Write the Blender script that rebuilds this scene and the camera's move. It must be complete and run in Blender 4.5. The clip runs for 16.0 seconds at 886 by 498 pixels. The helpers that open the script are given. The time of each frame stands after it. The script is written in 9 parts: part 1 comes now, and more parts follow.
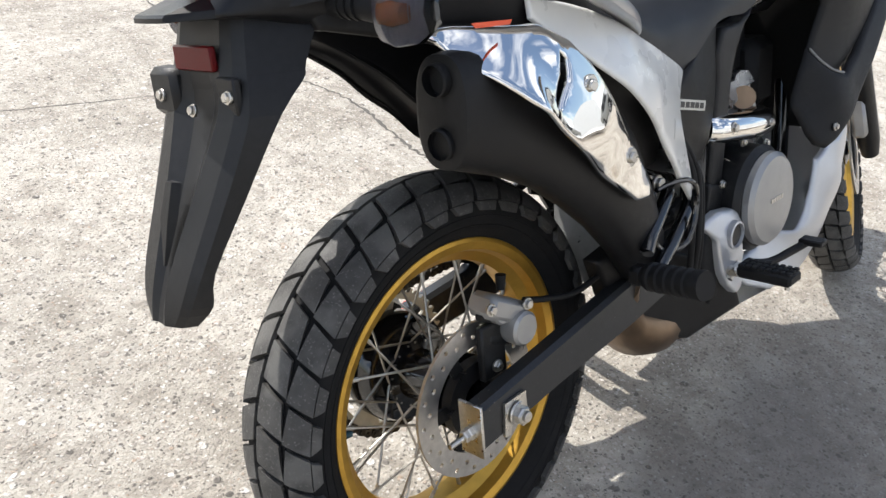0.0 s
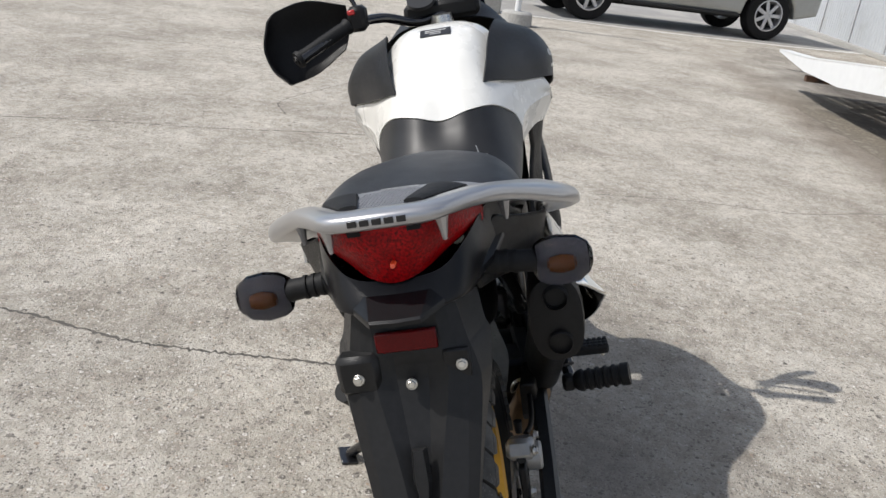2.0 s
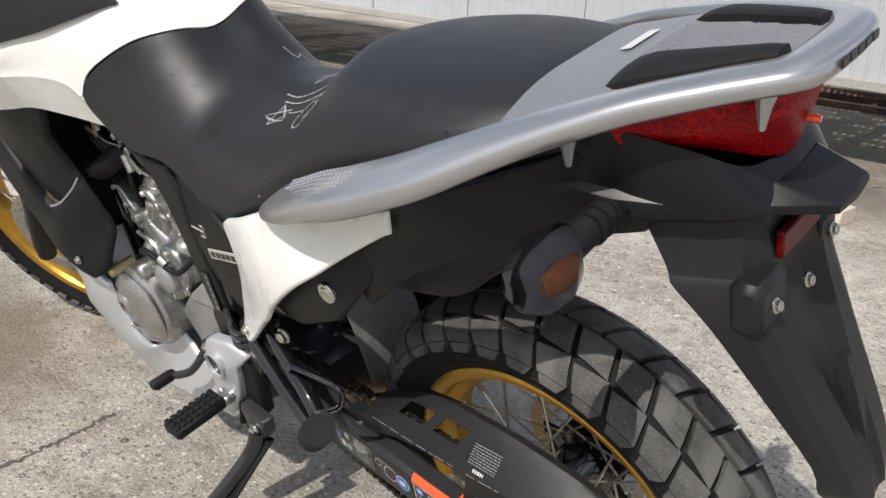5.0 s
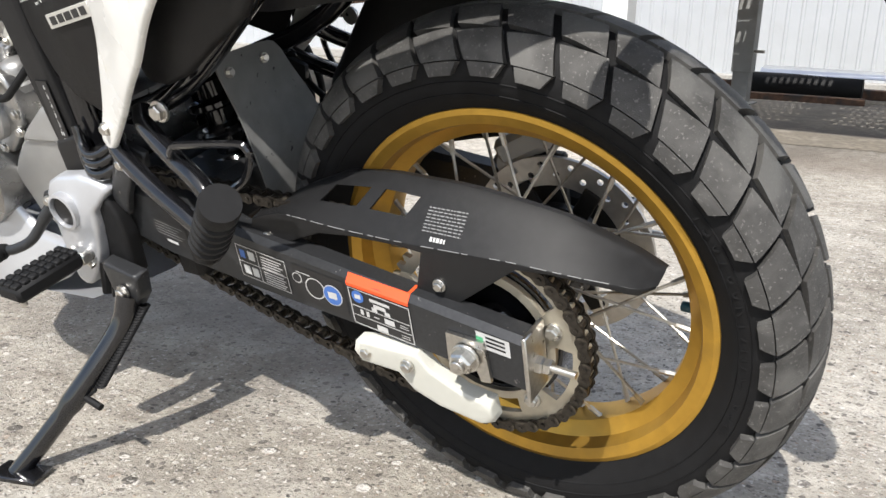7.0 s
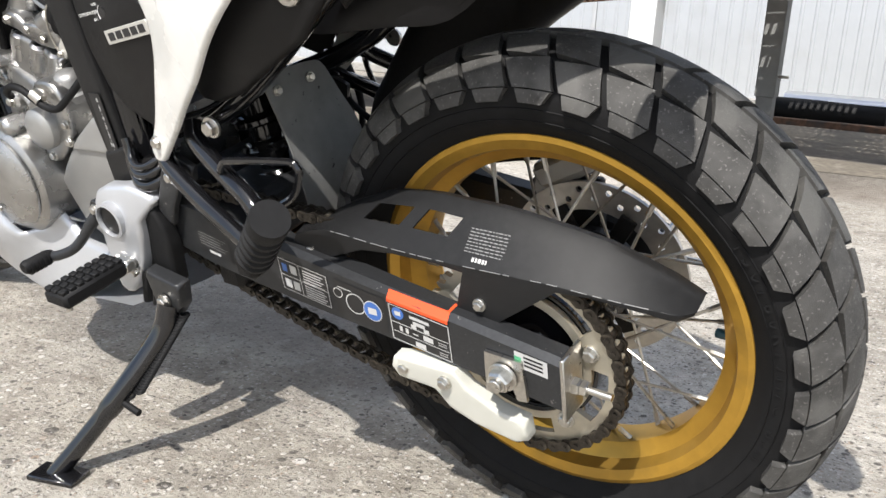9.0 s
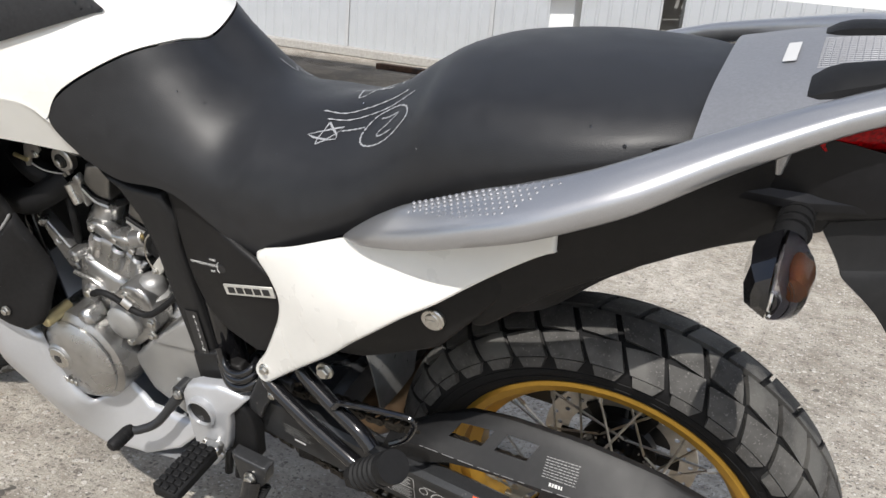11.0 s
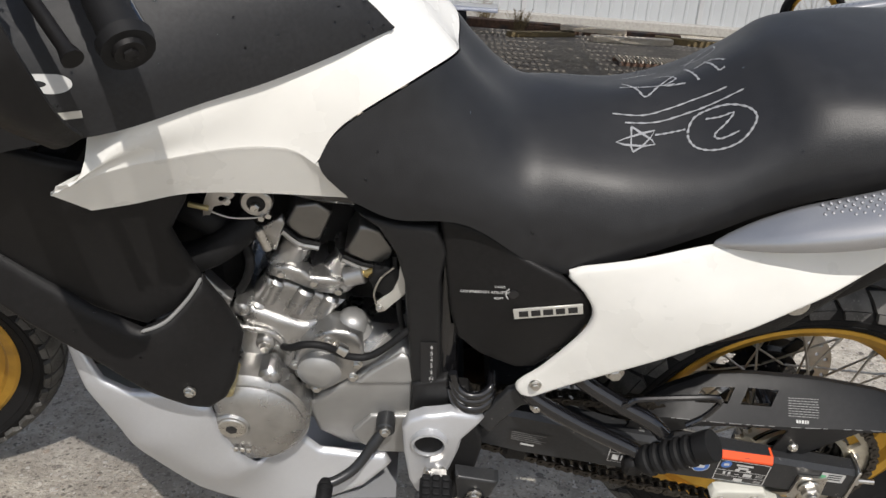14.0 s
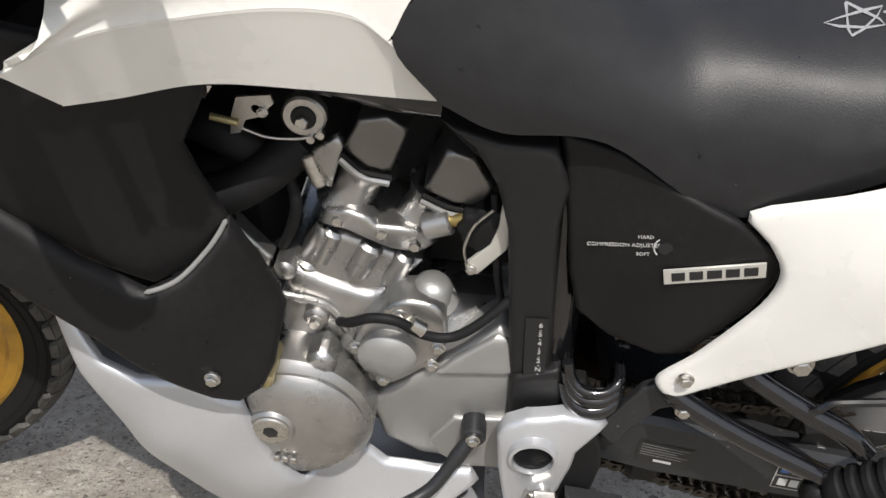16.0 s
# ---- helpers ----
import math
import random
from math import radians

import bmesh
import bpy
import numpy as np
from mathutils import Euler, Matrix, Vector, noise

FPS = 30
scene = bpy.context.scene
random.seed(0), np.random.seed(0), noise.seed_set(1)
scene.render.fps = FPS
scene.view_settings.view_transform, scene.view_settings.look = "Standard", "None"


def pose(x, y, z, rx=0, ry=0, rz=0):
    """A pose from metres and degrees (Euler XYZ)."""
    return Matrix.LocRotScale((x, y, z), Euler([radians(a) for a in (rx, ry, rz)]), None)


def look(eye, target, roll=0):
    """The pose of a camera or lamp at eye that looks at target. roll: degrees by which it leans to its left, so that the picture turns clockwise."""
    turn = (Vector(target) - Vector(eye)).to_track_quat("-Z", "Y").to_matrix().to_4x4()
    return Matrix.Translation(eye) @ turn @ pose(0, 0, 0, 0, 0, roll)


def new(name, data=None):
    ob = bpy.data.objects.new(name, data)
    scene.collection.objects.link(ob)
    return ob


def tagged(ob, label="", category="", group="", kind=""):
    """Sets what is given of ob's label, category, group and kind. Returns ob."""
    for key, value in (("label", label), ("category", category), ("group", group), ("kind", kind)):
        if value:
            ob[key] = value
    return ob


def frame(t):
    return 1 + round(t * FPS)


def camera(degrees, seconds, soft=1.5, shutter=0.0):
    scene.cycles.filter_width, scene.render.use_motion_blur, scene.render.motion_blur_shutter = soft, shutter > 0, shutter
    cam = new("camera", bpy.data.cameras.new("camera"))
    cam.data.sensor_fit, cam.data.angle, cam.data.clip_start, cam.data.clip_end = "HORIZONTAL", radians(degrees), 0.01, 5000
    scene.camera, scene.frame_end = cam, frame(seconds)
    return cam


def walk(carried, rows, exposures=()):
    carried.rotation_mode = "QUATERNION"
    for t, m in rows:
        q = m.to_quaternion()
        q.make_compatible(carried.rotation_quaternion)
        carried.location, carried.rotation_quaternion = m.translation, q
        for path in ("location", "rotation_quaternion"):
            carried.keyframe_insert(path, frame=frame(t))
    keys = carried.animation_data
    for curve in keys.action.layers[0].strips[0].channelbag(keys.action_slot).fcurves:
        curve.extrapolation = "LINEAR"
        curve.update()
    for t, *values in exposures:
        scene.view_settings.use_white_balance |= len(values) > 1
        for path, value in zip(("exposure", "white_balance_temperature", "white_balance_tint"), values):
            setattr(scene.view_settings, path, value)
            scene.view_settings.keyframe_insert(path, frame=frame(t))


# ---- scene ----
LEAN = -16.719
LIFT = 0.0027
cam = camera(54.7, 16.0)
ROWS = [
    (0, -0.7782, -0.5472, 1.1642, 58.13, -6.95, -45.20),
    (0.5, -1.0215, -0.4728, 1.2456, 63.13, -7.19, -54.25),
    (1, -1.1109, -0.2884, 1.2807, 65.73, -6.91, -62.74),
    (1.5, -1.1769, -0.0548, 1.3032, 67.77, -7.37, -74.52),
    (2, -1.2570, 0.2024, 1.3185, 68.61, -7.51, -86.30),
    (2.5, -1.1985, 0.4474, 1.3128, 68.40, -6.22, -94.37),
    (3, -1.1390, 0.6774, 1.3003, 68.44, -6.73, -103.33),
    (3.5, -1.0861, 0.8994, 1.3135, 68.02, -5.57, -113.82),
    (3.7, -1.0352, 0.9637, 1.2983, 67.79, -4.98, -117.56),
    (5.8, -0.4128, 1.0017, 0.8076, 73.63, -2.06, -143.59),
    (6, -0.4150, 0.9943, 0.7403, 75.01, -1.70, -144.18),
    (6.5, -0.4004, 0.9629, 0.6538, 74.77, -1.55, -146.53),
    (7, -0.4110, 0.9582, 0.6199, 73.79, -1.42, -147.88),
    (7.5, -0.4142, 0.9473, 0.6308, 71.97, -1.59, -148.22),
    (8, -0.4047, 0.9624, 0.6216, 72.55, -2.47, -148.45),
    (8.5, -0.4022, 0.9746, 0.6203, 73.60, -3.08, -147.66),
    (9, -0.3969, 0.9896, 0.6304, 74.70, -2.84, -146.48),
    (9.5, -0.3639, 1.0197, 0.6667, 75.95, -2.90, -145.05),
    (10, -0.3504, 1.0400, 0.8030, 73.92, -3.04, -145.68),
    (10.2, -0.3415, 1.0649, 0.8866, 72.63, -3.41, -147.03),
    (12.3, 0.1839, 1.3537, 1.0740, 70.40, -3.48, -167.29),
    (12.5, 0.2344, 1.3309, 1.0771, 69.28, -2.93, -169.03),
    (13, 0.3504, 1.3010, 1.0715, 67.49, -3.41, -172.93),
    (13.5, 0.4755, 1.3096, 1.0707, 66.67, -4.00, -176.33),
    (14, 0.6183, 1.3048, 1.0711, 66.94, -4.20, -180.41),
    (14.5, 0.6830, 1.3126, 1.0708, 67.04, -4.46, -180.62),
    (15, 0.6898, 1.2985, 1.0466, 67.19, -4.28, -179.51),
    (15.5, 0.6553, 1.1961, 0.9921, 66.30, -3.67, -177.77),
    (16, 0.6550, 1.0493, 0.8882, 67.22, -3.11, -176.45),
]
walk(cam, [(t, pose(x, y, z, rx, ry, rz)) for t, x, y, z, rx, ry, rz in ROWS],
     [(0.0, 0.88, 6500, 10), (0.5, 0.65, 6500, 10), (1.0, 0.4, 6500, 10), (1.5, 0.2, 6500, 10), (2.0, 0.1, 6500, 10), (3.0, 0.03, 6500, 10), (3.7, 0.08, 6500, 10), (5.8, 0.42, 6680, 10.5), (6.3, 0.6, 6680, 10.5), (7.0, 0.7, 6500, 10), (9.0, 0.68, 6500, 10), (10.2, 0.52, 6500, 10), (12.3, 0.02, 6640, 10.6), (14.5, 0.02, 6640, 10.6), (16.0, 0.2, 6640, 10.6)])
# ---- camera end ----
# ---- world, sun ----
SUN_WAY = Vector((0.19, -1.0, -1.18)).normalized()
sun_el = math.asin(-SUN_WAY.z)
sun_az = math.atan2(-SUN_WAY.x, -SUN_WAY.y)
world = bpy.data.worlds.new("sky")
world.use_nodes = True
scene.world = world
wn, wl = world.node_tree.nodes, world.node_tree.links
wn.clear()
sky = wn.new("ShaderNodeTexSky")
sky.sky_type, sky.sun_disc = "NISHITA", False
sky.sun_elevation, sky.sun_rotation = sun_el, sun_az
sky.air_density, sky.dust_density = 1.0, 1.5
cl_co = wn.new("ShaderNodeTexCoord")
cl_map = wn.new("ShaderNodeMapping")
cl_map.inputs["Scale"].default_value = (1.6, 1.6, 3.2)
cl_noise = wn.new("ShaderNodeTexNoise")
cl_noise.inputs["Scale"].default_value, cl_noise.inputs["Detail"].default_value = 1.7, 7
cl_ramp = wn.new("ShaderNodeValToRGB")
cl_ramp.color_ramp.elements[0].position, cl_ramp.color_ramp.elements[1].position = 0.47, 0.66
cl_mix = wn.new("ShaderNodeMix")
cl_mix.data_type = "RGBA"
cl_mix.inputs["B"].default_value = (9.0, 9.2, 9.6, 1)
bg, wout = wn.new("ShaderNodeBackground"), wn.new("ShaderNodeOutputWorld")
bg.inputs["Strength"].default_value = 0.115
wl.new(cl_co.outputs["Generated"], cl_map.inputs["Vector"])
wl.new(cl_map.outputs["Vector"], cl_noise.inputs["Vector"])
wl.new(cl_noise.outputs["Fac"], cl_ramp.inputs["Fac"])
wl.new(cl_ramp.outputs["Color"], cl_mix.inputs["Factor"])
wl.new(sky.outputs["Color"], cl_mix.inputs["A"])
wl.new(cl_mix.outputs["Result"], bg.inputs["Color"])
wl.new(bg.outputs["Background"], wout.inputs["Surface"])
sun_data = bpy.data.lights.new("sun", "SUN")
sun_data.energy, sun_data.angle, sun_data.color = 3.9, radians(0.55), (1.0, 0.965, 0.915)
sun = new("sun", sun_data)
sun.matrix_world = look((0, 0, 30), Vector((0, 0, 30)) + SUN_WAY)

# ---- building tools ----
from mathutils import geometry
from mathutils.bvhtree import BVHTree


def mat(name, color, rough=0.5, metal=0.0, var=0.0, scale=40.0, bump=0.0, bump_scale=300.0, spots=None, coat=0.0, rough_var=0.0,
        spec=0.5, big=None):
    """A procedural material: base colour with fine and coarse variation, bump, speckles and gloss."""
    m = bpy.data.materials.new(name)
    m.use_nodes = True
    n, l = m.node_tree.nodes, m.node_tree.links
    b = n["Principled BSDF"]
    b.inputs["Roughness"].default_value, b.inputs["Metallic"].default_value = rough, metal
    b.inputs["Coat Weight"].default_value, b.inputs["Coat Roughness"].default_value = coat, 0.04
    b.inputs["Specular IOR Level"].default_value = spec
    co = n.new("ShaderNodeTexCoord")

    def noise_tex(sc, detail=4.0):
        t = n.new("ShaderNodeTexNoise")
        t.inputs["Scale"].default_value, t.inputs["Detail"].default_value = sc, detail
        l.new(co.outputs["Object"], t.inputs["Vector"])
        return t.outputs["Fac"]

    def ramp(fac, a, c, p0=0.3, p1=0.7):
        r = n.new("ShaderNodeValToRGB")
        r.color_ramp.elements[0].position, r.color_ramp.elements[1].position = p0, p1
        r.color_ramp.elements[0].color, r.color_ramp.elements[1].color = a, c
        l.new(fac, r.inputs["Fac"])
        return r.outputs["Color"]

    def mix(fac, a, c):
        x = n.new("ShaderNodeMix")
        x.data_type = "RGBA"
        for key, value in (("Factor", fac), ("A", a), ("B", c)):
            if isinstance(value, (tuple, float, int)):
                x.inputs[key].default_value = value
            else:
                l.new(value, x.inputs[key])
        return x.outputs["Result"]

    c4 = (*color, 1)
    out = None
    if var:
        lo = tuple(max(0.0, v * (1 - var)) for v in color) + (1,)
        hi = tuple(min(1.0, v * (1 + var)) for v in color) + (1,)
        out = ramp(noise_tex(scale), lo, hi)
        coarse = noise_tex(scale / 9, 3)
        out = mix(ramp(coarse, (0, 0, 0, 1), (0.6, 0.6, 0.6, 1)), out, tuple(v * (1 - 0.6 * var) for v in color) + (1,))
    if big:
        out = mix(ramp(noise_tex(big[1], 6), (0, 0, 0, 1), (1, 1, 1, 1), big[2], big[2] + 0.12), out or c4, (*big[0], 1))
    if spots:
        out = mix(ramp(noise_tex(spots[1], 2), (0, 0, 0, 1), (1, 1, 1, 1), spots[2], spots[2] + 0.04), out or c4, (*spots[0], 1))
    if out is None:
        b.inputs["Base Color"].default_value = c4
    else:
        l.new(out, b.inputs["Base Color"])
    if rough_var:
        r = n.new("ShaderNodeMapRange")
        r.inputs["To Min"].default_value, r.inputs["To Max"].default_value = rough - rough_var, rough + rough_var
        l.new(noise_tex(scale * 0.5), r.inputs["Value"])
        l.new(r.outputs["Result"], b.inputs["Roughness"])
    if bump:
        k = n.new("ShaderNodeBump")
        k.inputs["Strength"].default_value, k.inputs["Distance"].default_value = min(1.0, bump), 0.001
        l.new(noise_tex(bump_scale, 3), k.inputs["Height"])
        l.new(k.outputs["Normal"], b.inputs["Normal"])
    return m


class Geo:
    """Vertices and faces that grow piece by piece."""

    def __init__(self):
        self.v, self.f = [], []

    def add(self, verts, faces, m=None):
        k = len(self.v)
        self.v += [tuple(m @ Vector(p)) if m else tuple(p) for p in verts]
        self.f += [tuple(i + k for i in face) for face in faces]
        return self

    def box(self, c, s, bevel=0.002, m=None):
        """A box with chamfered edges, centre c and size s."""
        h = [v / 2 for v in s]
        bevel = min(bevel, *[v * 0.45 for v in h])
        verts, at = [], {}
        for sx in (-1, 1):
            for sy in (-1, 1):
                for sz in (-1, 1):
                    sg = (sx, sy, sz)
                    for a in range(3):
                        at[sg, a] = len(verts)
                        verts.append([c[i] + sg[i] * (h[i] - (0 if i == a else bevel)) for i in range(3)])
        faces = []
        for a in range(3):
            u, w = (a + 1) % 3, (a + 2) % 3
            for s1 in (-1, 1):
                def sgn(p, q):
                    r = [0, 0, 0]
                    r[a], r[u], r[w] = s1, p, q
                    return tuple(r)
                loop = [at[sgn(p, q), a] for p, q in ((-1, -1), (1, -1), (1, 1), (-1, 1))]
                faces.append(loop if s1 > 0 else loop[::-1])
            for s1 in (-1, 1):
                for s2 in (-1, 1):
                    def e(k):
                        r = [0, 0, 0]
                        r[a], r[u], r[w] = k, s1, s2
                        return tuple(r)
                    loop = [at[e(-1), u], at[e(1), u], at[e(1), w], at[e(-1), w]]
                    faces.append(loop if s1 * s2 > 0 else loop[::-1])
        for sg in {k[0] for k in at}:
            loop = [at[sg, 0], at[sg, 1], at[sg, 2]]
            faces.append(loop if sg[0] * sg[1] * sg[2] > 0 else loop[::-1])
        return self.add(verts, faces, m)

    def tube(self, path, r, n=10, caps=True):
        """A round bar along a path; r is a number or one a point."""
        pts = [Vector(p) for p in path]
        rs = r if isinstance(r, (list, tuple)) else [r] * len(pts)
        verts, faces, up = [], [], None
        for i, p in enumerate(pts):
            d = (pts[min(i + 1, len(pts) - 1)] - pts[max(i - 1, 0)]).normalized()
            if up is None:
                up = d.orthogonal().normalized()
            up = (up - d * up.dot(d)).normalized()
            side = d.cross(up)
            verts += [p + rs[i] * (math.cos(a) * up + math.sin(a) * side) for a in [2 * math.pi * k / n for k in range(n)]]
        for i in range(len(pts) - 1):
            for k in range(n):
                a, b = i * n + k, i * n + (k + 1) % n
                faces.append((a, b, b + n, a + n))
        if caps:
            faces += [tuple(range(n))[::-1], tuple(range((len(pts) - 1) * n, len(pts) * n))]
        return self.add(verts, faces)

    def cyl(self, a, b, r, n=20, chamfer=0.0, r2=None):
        """A round bar from a to b with chamfered ends."""
        a, b = Vector(a), Vector(b)
        d, r2 = (b - a), r if r2 is None else r2
        if chamfer:
            u = d.normalized() * chamfer
            return self.tube([a, a + u * 0.01, a + u, b - u, b - u * 0.01, b], [max(r - chamfer, 1e-4)] * 2 + [r, r2] + [max(r2 - chamfer, 1e-4)] * 2, n)
        return self.tube([a, b], [r, r2], n)

    def hexnut(self, p, way, r, h):
        p, way = Vector(p), Vector(way).normalized()
        return self.tube([p, p + way * h * 0.8, p + way * h], [r, r, r * 0.82], 6)

    def lathe(self, profile, c=(0, 0, 0), n=72, closed=False):
        """A profile of (radius, along) turned about the y axis through c."""
        verts, faces, k = [], [], len(profile)
        for i in range(n):
            a = 2 * math.pi * i / n
            verts += [(c[0] + r * math.cos(a), c[1] + y, c[2] + r * math.sin(a)) for r, y in profile]
        for i in range(n):
            j = (i + 1) % n
            for q in range(k if closed else k - 1):
                p = (q + 1) % k
                faces.append((i * k + q, i * k + p, j * k + p, j * k + q))
        return self.add(verts, faces)

    def grid(self, rows, wrap=False):
        """A sheet through rows of points."""
        n = len(rows[0])
        verts = [p for row in rows for p in row]
        faces = []
        for i in range(len(rows) - 1):
            for k in range(n if wrap else n - 1):
                q = (k + 1) % n
                faces.append((i * n + k, i * n + q, (i + 1) * n + q, (i + 1) * n + k))
        return self.add(verts, faces)

    def loft(self, rings):
        """Closed rings joined end to end, with end caps."""
        n = len(rings[0])
        self.grid(rings, wrap=True)
        k = len(self.v) - n * len(rings)
        self.f += [tuple(range(k, k + n))[::-1], tuple(range(k + n * (len(rings) - 1), k + n * len(rings)))]
        return self

    def mirrored(self):
        g = Geo()
        g.v = [(x, -y, z) for x, y, z in self.v]
        g.f = [tuple(face[::-1]) for face in self.f]
        return g

    def turned(self, m):
        g = Geo()
        g.v, g.f = [tuple(m @ Vector(p)) for p in self.v], list(self.f)
        return g


def spline(points, per=6, closed=False):
    """A smooth line (Catmull-Rom) through the points."""
    p = [np.array(q, float) for q in points]
    n, out = len(p), []
    for i in range(n if closed else n - 1):
        if closed:
            a, b, c, d = p[(i - 1) % n], p[i], p[(i + 1) % n], p[(i + 2) % n]
        else:
            b, c = p[i], p[i + 1]
            a, d = (p[i - 1] if i else 2 * b - c), (p[i + 2] if i + 2 < n else 2 * c - b)
        for t in np.arange(per) / per:
            out.append(0.5 * (2 * b + (c - a) * t + (2 * a - 5 * b + 4 * c - d) * t * t + (3 * b - a - 3 * c + d) * t**3))
    if not closed:
        out.append(p[-1])
    return out


def patch(rows, nu=5, nv=5):
    """A smooth sheet through a coarse net of points."""
    fine = [spline(row, nv) for row in rows]
    cols = [spline([fine[i][k] for i in range(len(fine))], nu) for k in range(len(fine[0]))]
    return [[tuple(cols[k][i]) for k in range(len(cols))] for i in range(len(cols[0]))]


def link(name, geo, material, parent=None, label="", sharp=38, weld=False):
    """One mesh object from a Geo, under its parent."""
    me = bpy.data.meshes.new(name)
    me.from_pydata(geo.v, [], geo.f)
    bm = bmesh.new()
    bm.from_mesh(me)
    if weld:
        bmesh.ops.remove_doubles(bm, verts=bm.verts, dist=2e-5)
    bmesh.ops.recalc_face_normals(bm, faces=bm.faces)
    bm.to_mesh(me)
    bm.free()
    me.polygons.foreach_set("use_smooth", [True] * len(me.polygons))
    me.set_sharp_from_angle(angle=radians(sharp))
    me.materials.append(material)
    ob = new(name, me)
    ob.parent = parent
    if label:
        tagged(ob, label)
    return ob


def share(name, ob, m, parent):
    """Another object on the same mesh."""
    o = new(name, ob.data)
    o.parent = parent
    o.matrix_basis = m
    return o


def inside(p, poly):
    """Which of the points lie within the polygon."""
    x, y = p[:, 0], p[:, 1]
    a, b = poly, np.roll(poly, -1, 0)
    hit = np.zeros(len(p), bool)
    for (x0, y0), (x1, y1) in zip(a, b):
        if y0 != y1:
            hit ^= ((y0 > y) != (y1 > y)) & (x < (x1 - x0) * (y - y0) / (y1 - y0) + x0)
    return hit


def edge_distance(p, poly):
    """Each point's distance from the polygon's outline."""
    best = np.full(len(p), 9.0)
    for a, b in zip(poly, np.roll(poly, -1, 0)):
        d = b - a
        t = np.clip(((p - a) @ d) / (d @ d + 1e-12), 0, 1)
        best = np.minimum(best, np.linalg.norm(p - a - t[:, None] * d, axis=1))
    return best


def bulge(ctrl):
    """A smooth y over (x, z) through control points (x, z, y)."""
    c = np.array(ctrl, float)
    if len(c) == 1:
        return lambda q: np.full(len(q), c[0, 2])
    if len(c) == 2:
        d = c[1, :2] - c[0, :2]
        return lambda q: c[0, 2] + ((q - c[0, :2]) @ d) / (d @ d) * (c[1, 2] - c[0, 2])

    def k(r2):
        return 0.5 * r2 * np.log(r2 + 1e-9)
    n = len(c)
    r2 = ((c[:, None, :2] - c[None, :, :2]) ** 2).sum(-1)
    a = np.zeros((n + 3, n + 3))
    a[:n, :n] = k(r2) + 1e-5 * np.eye(n)
    a[:n, n:], a[n:, :n] = np.c_[np.ones(n), c[:, :2]], np.c_[np.ones(n), c[:, :2]].T
    w = np.linalg.solve(a + 1e-9 * np.eye(n + 3), np.r_[c[:, 2], 0, 0, 0])

    def fn(q):
        q = np.atleast_2d(q)
        return k(((q[:, None] - c[None, :, :2]) ** 2).sum(-1)) @ w[:n] + w[n] + q @ w[n + 1:]
    return fn


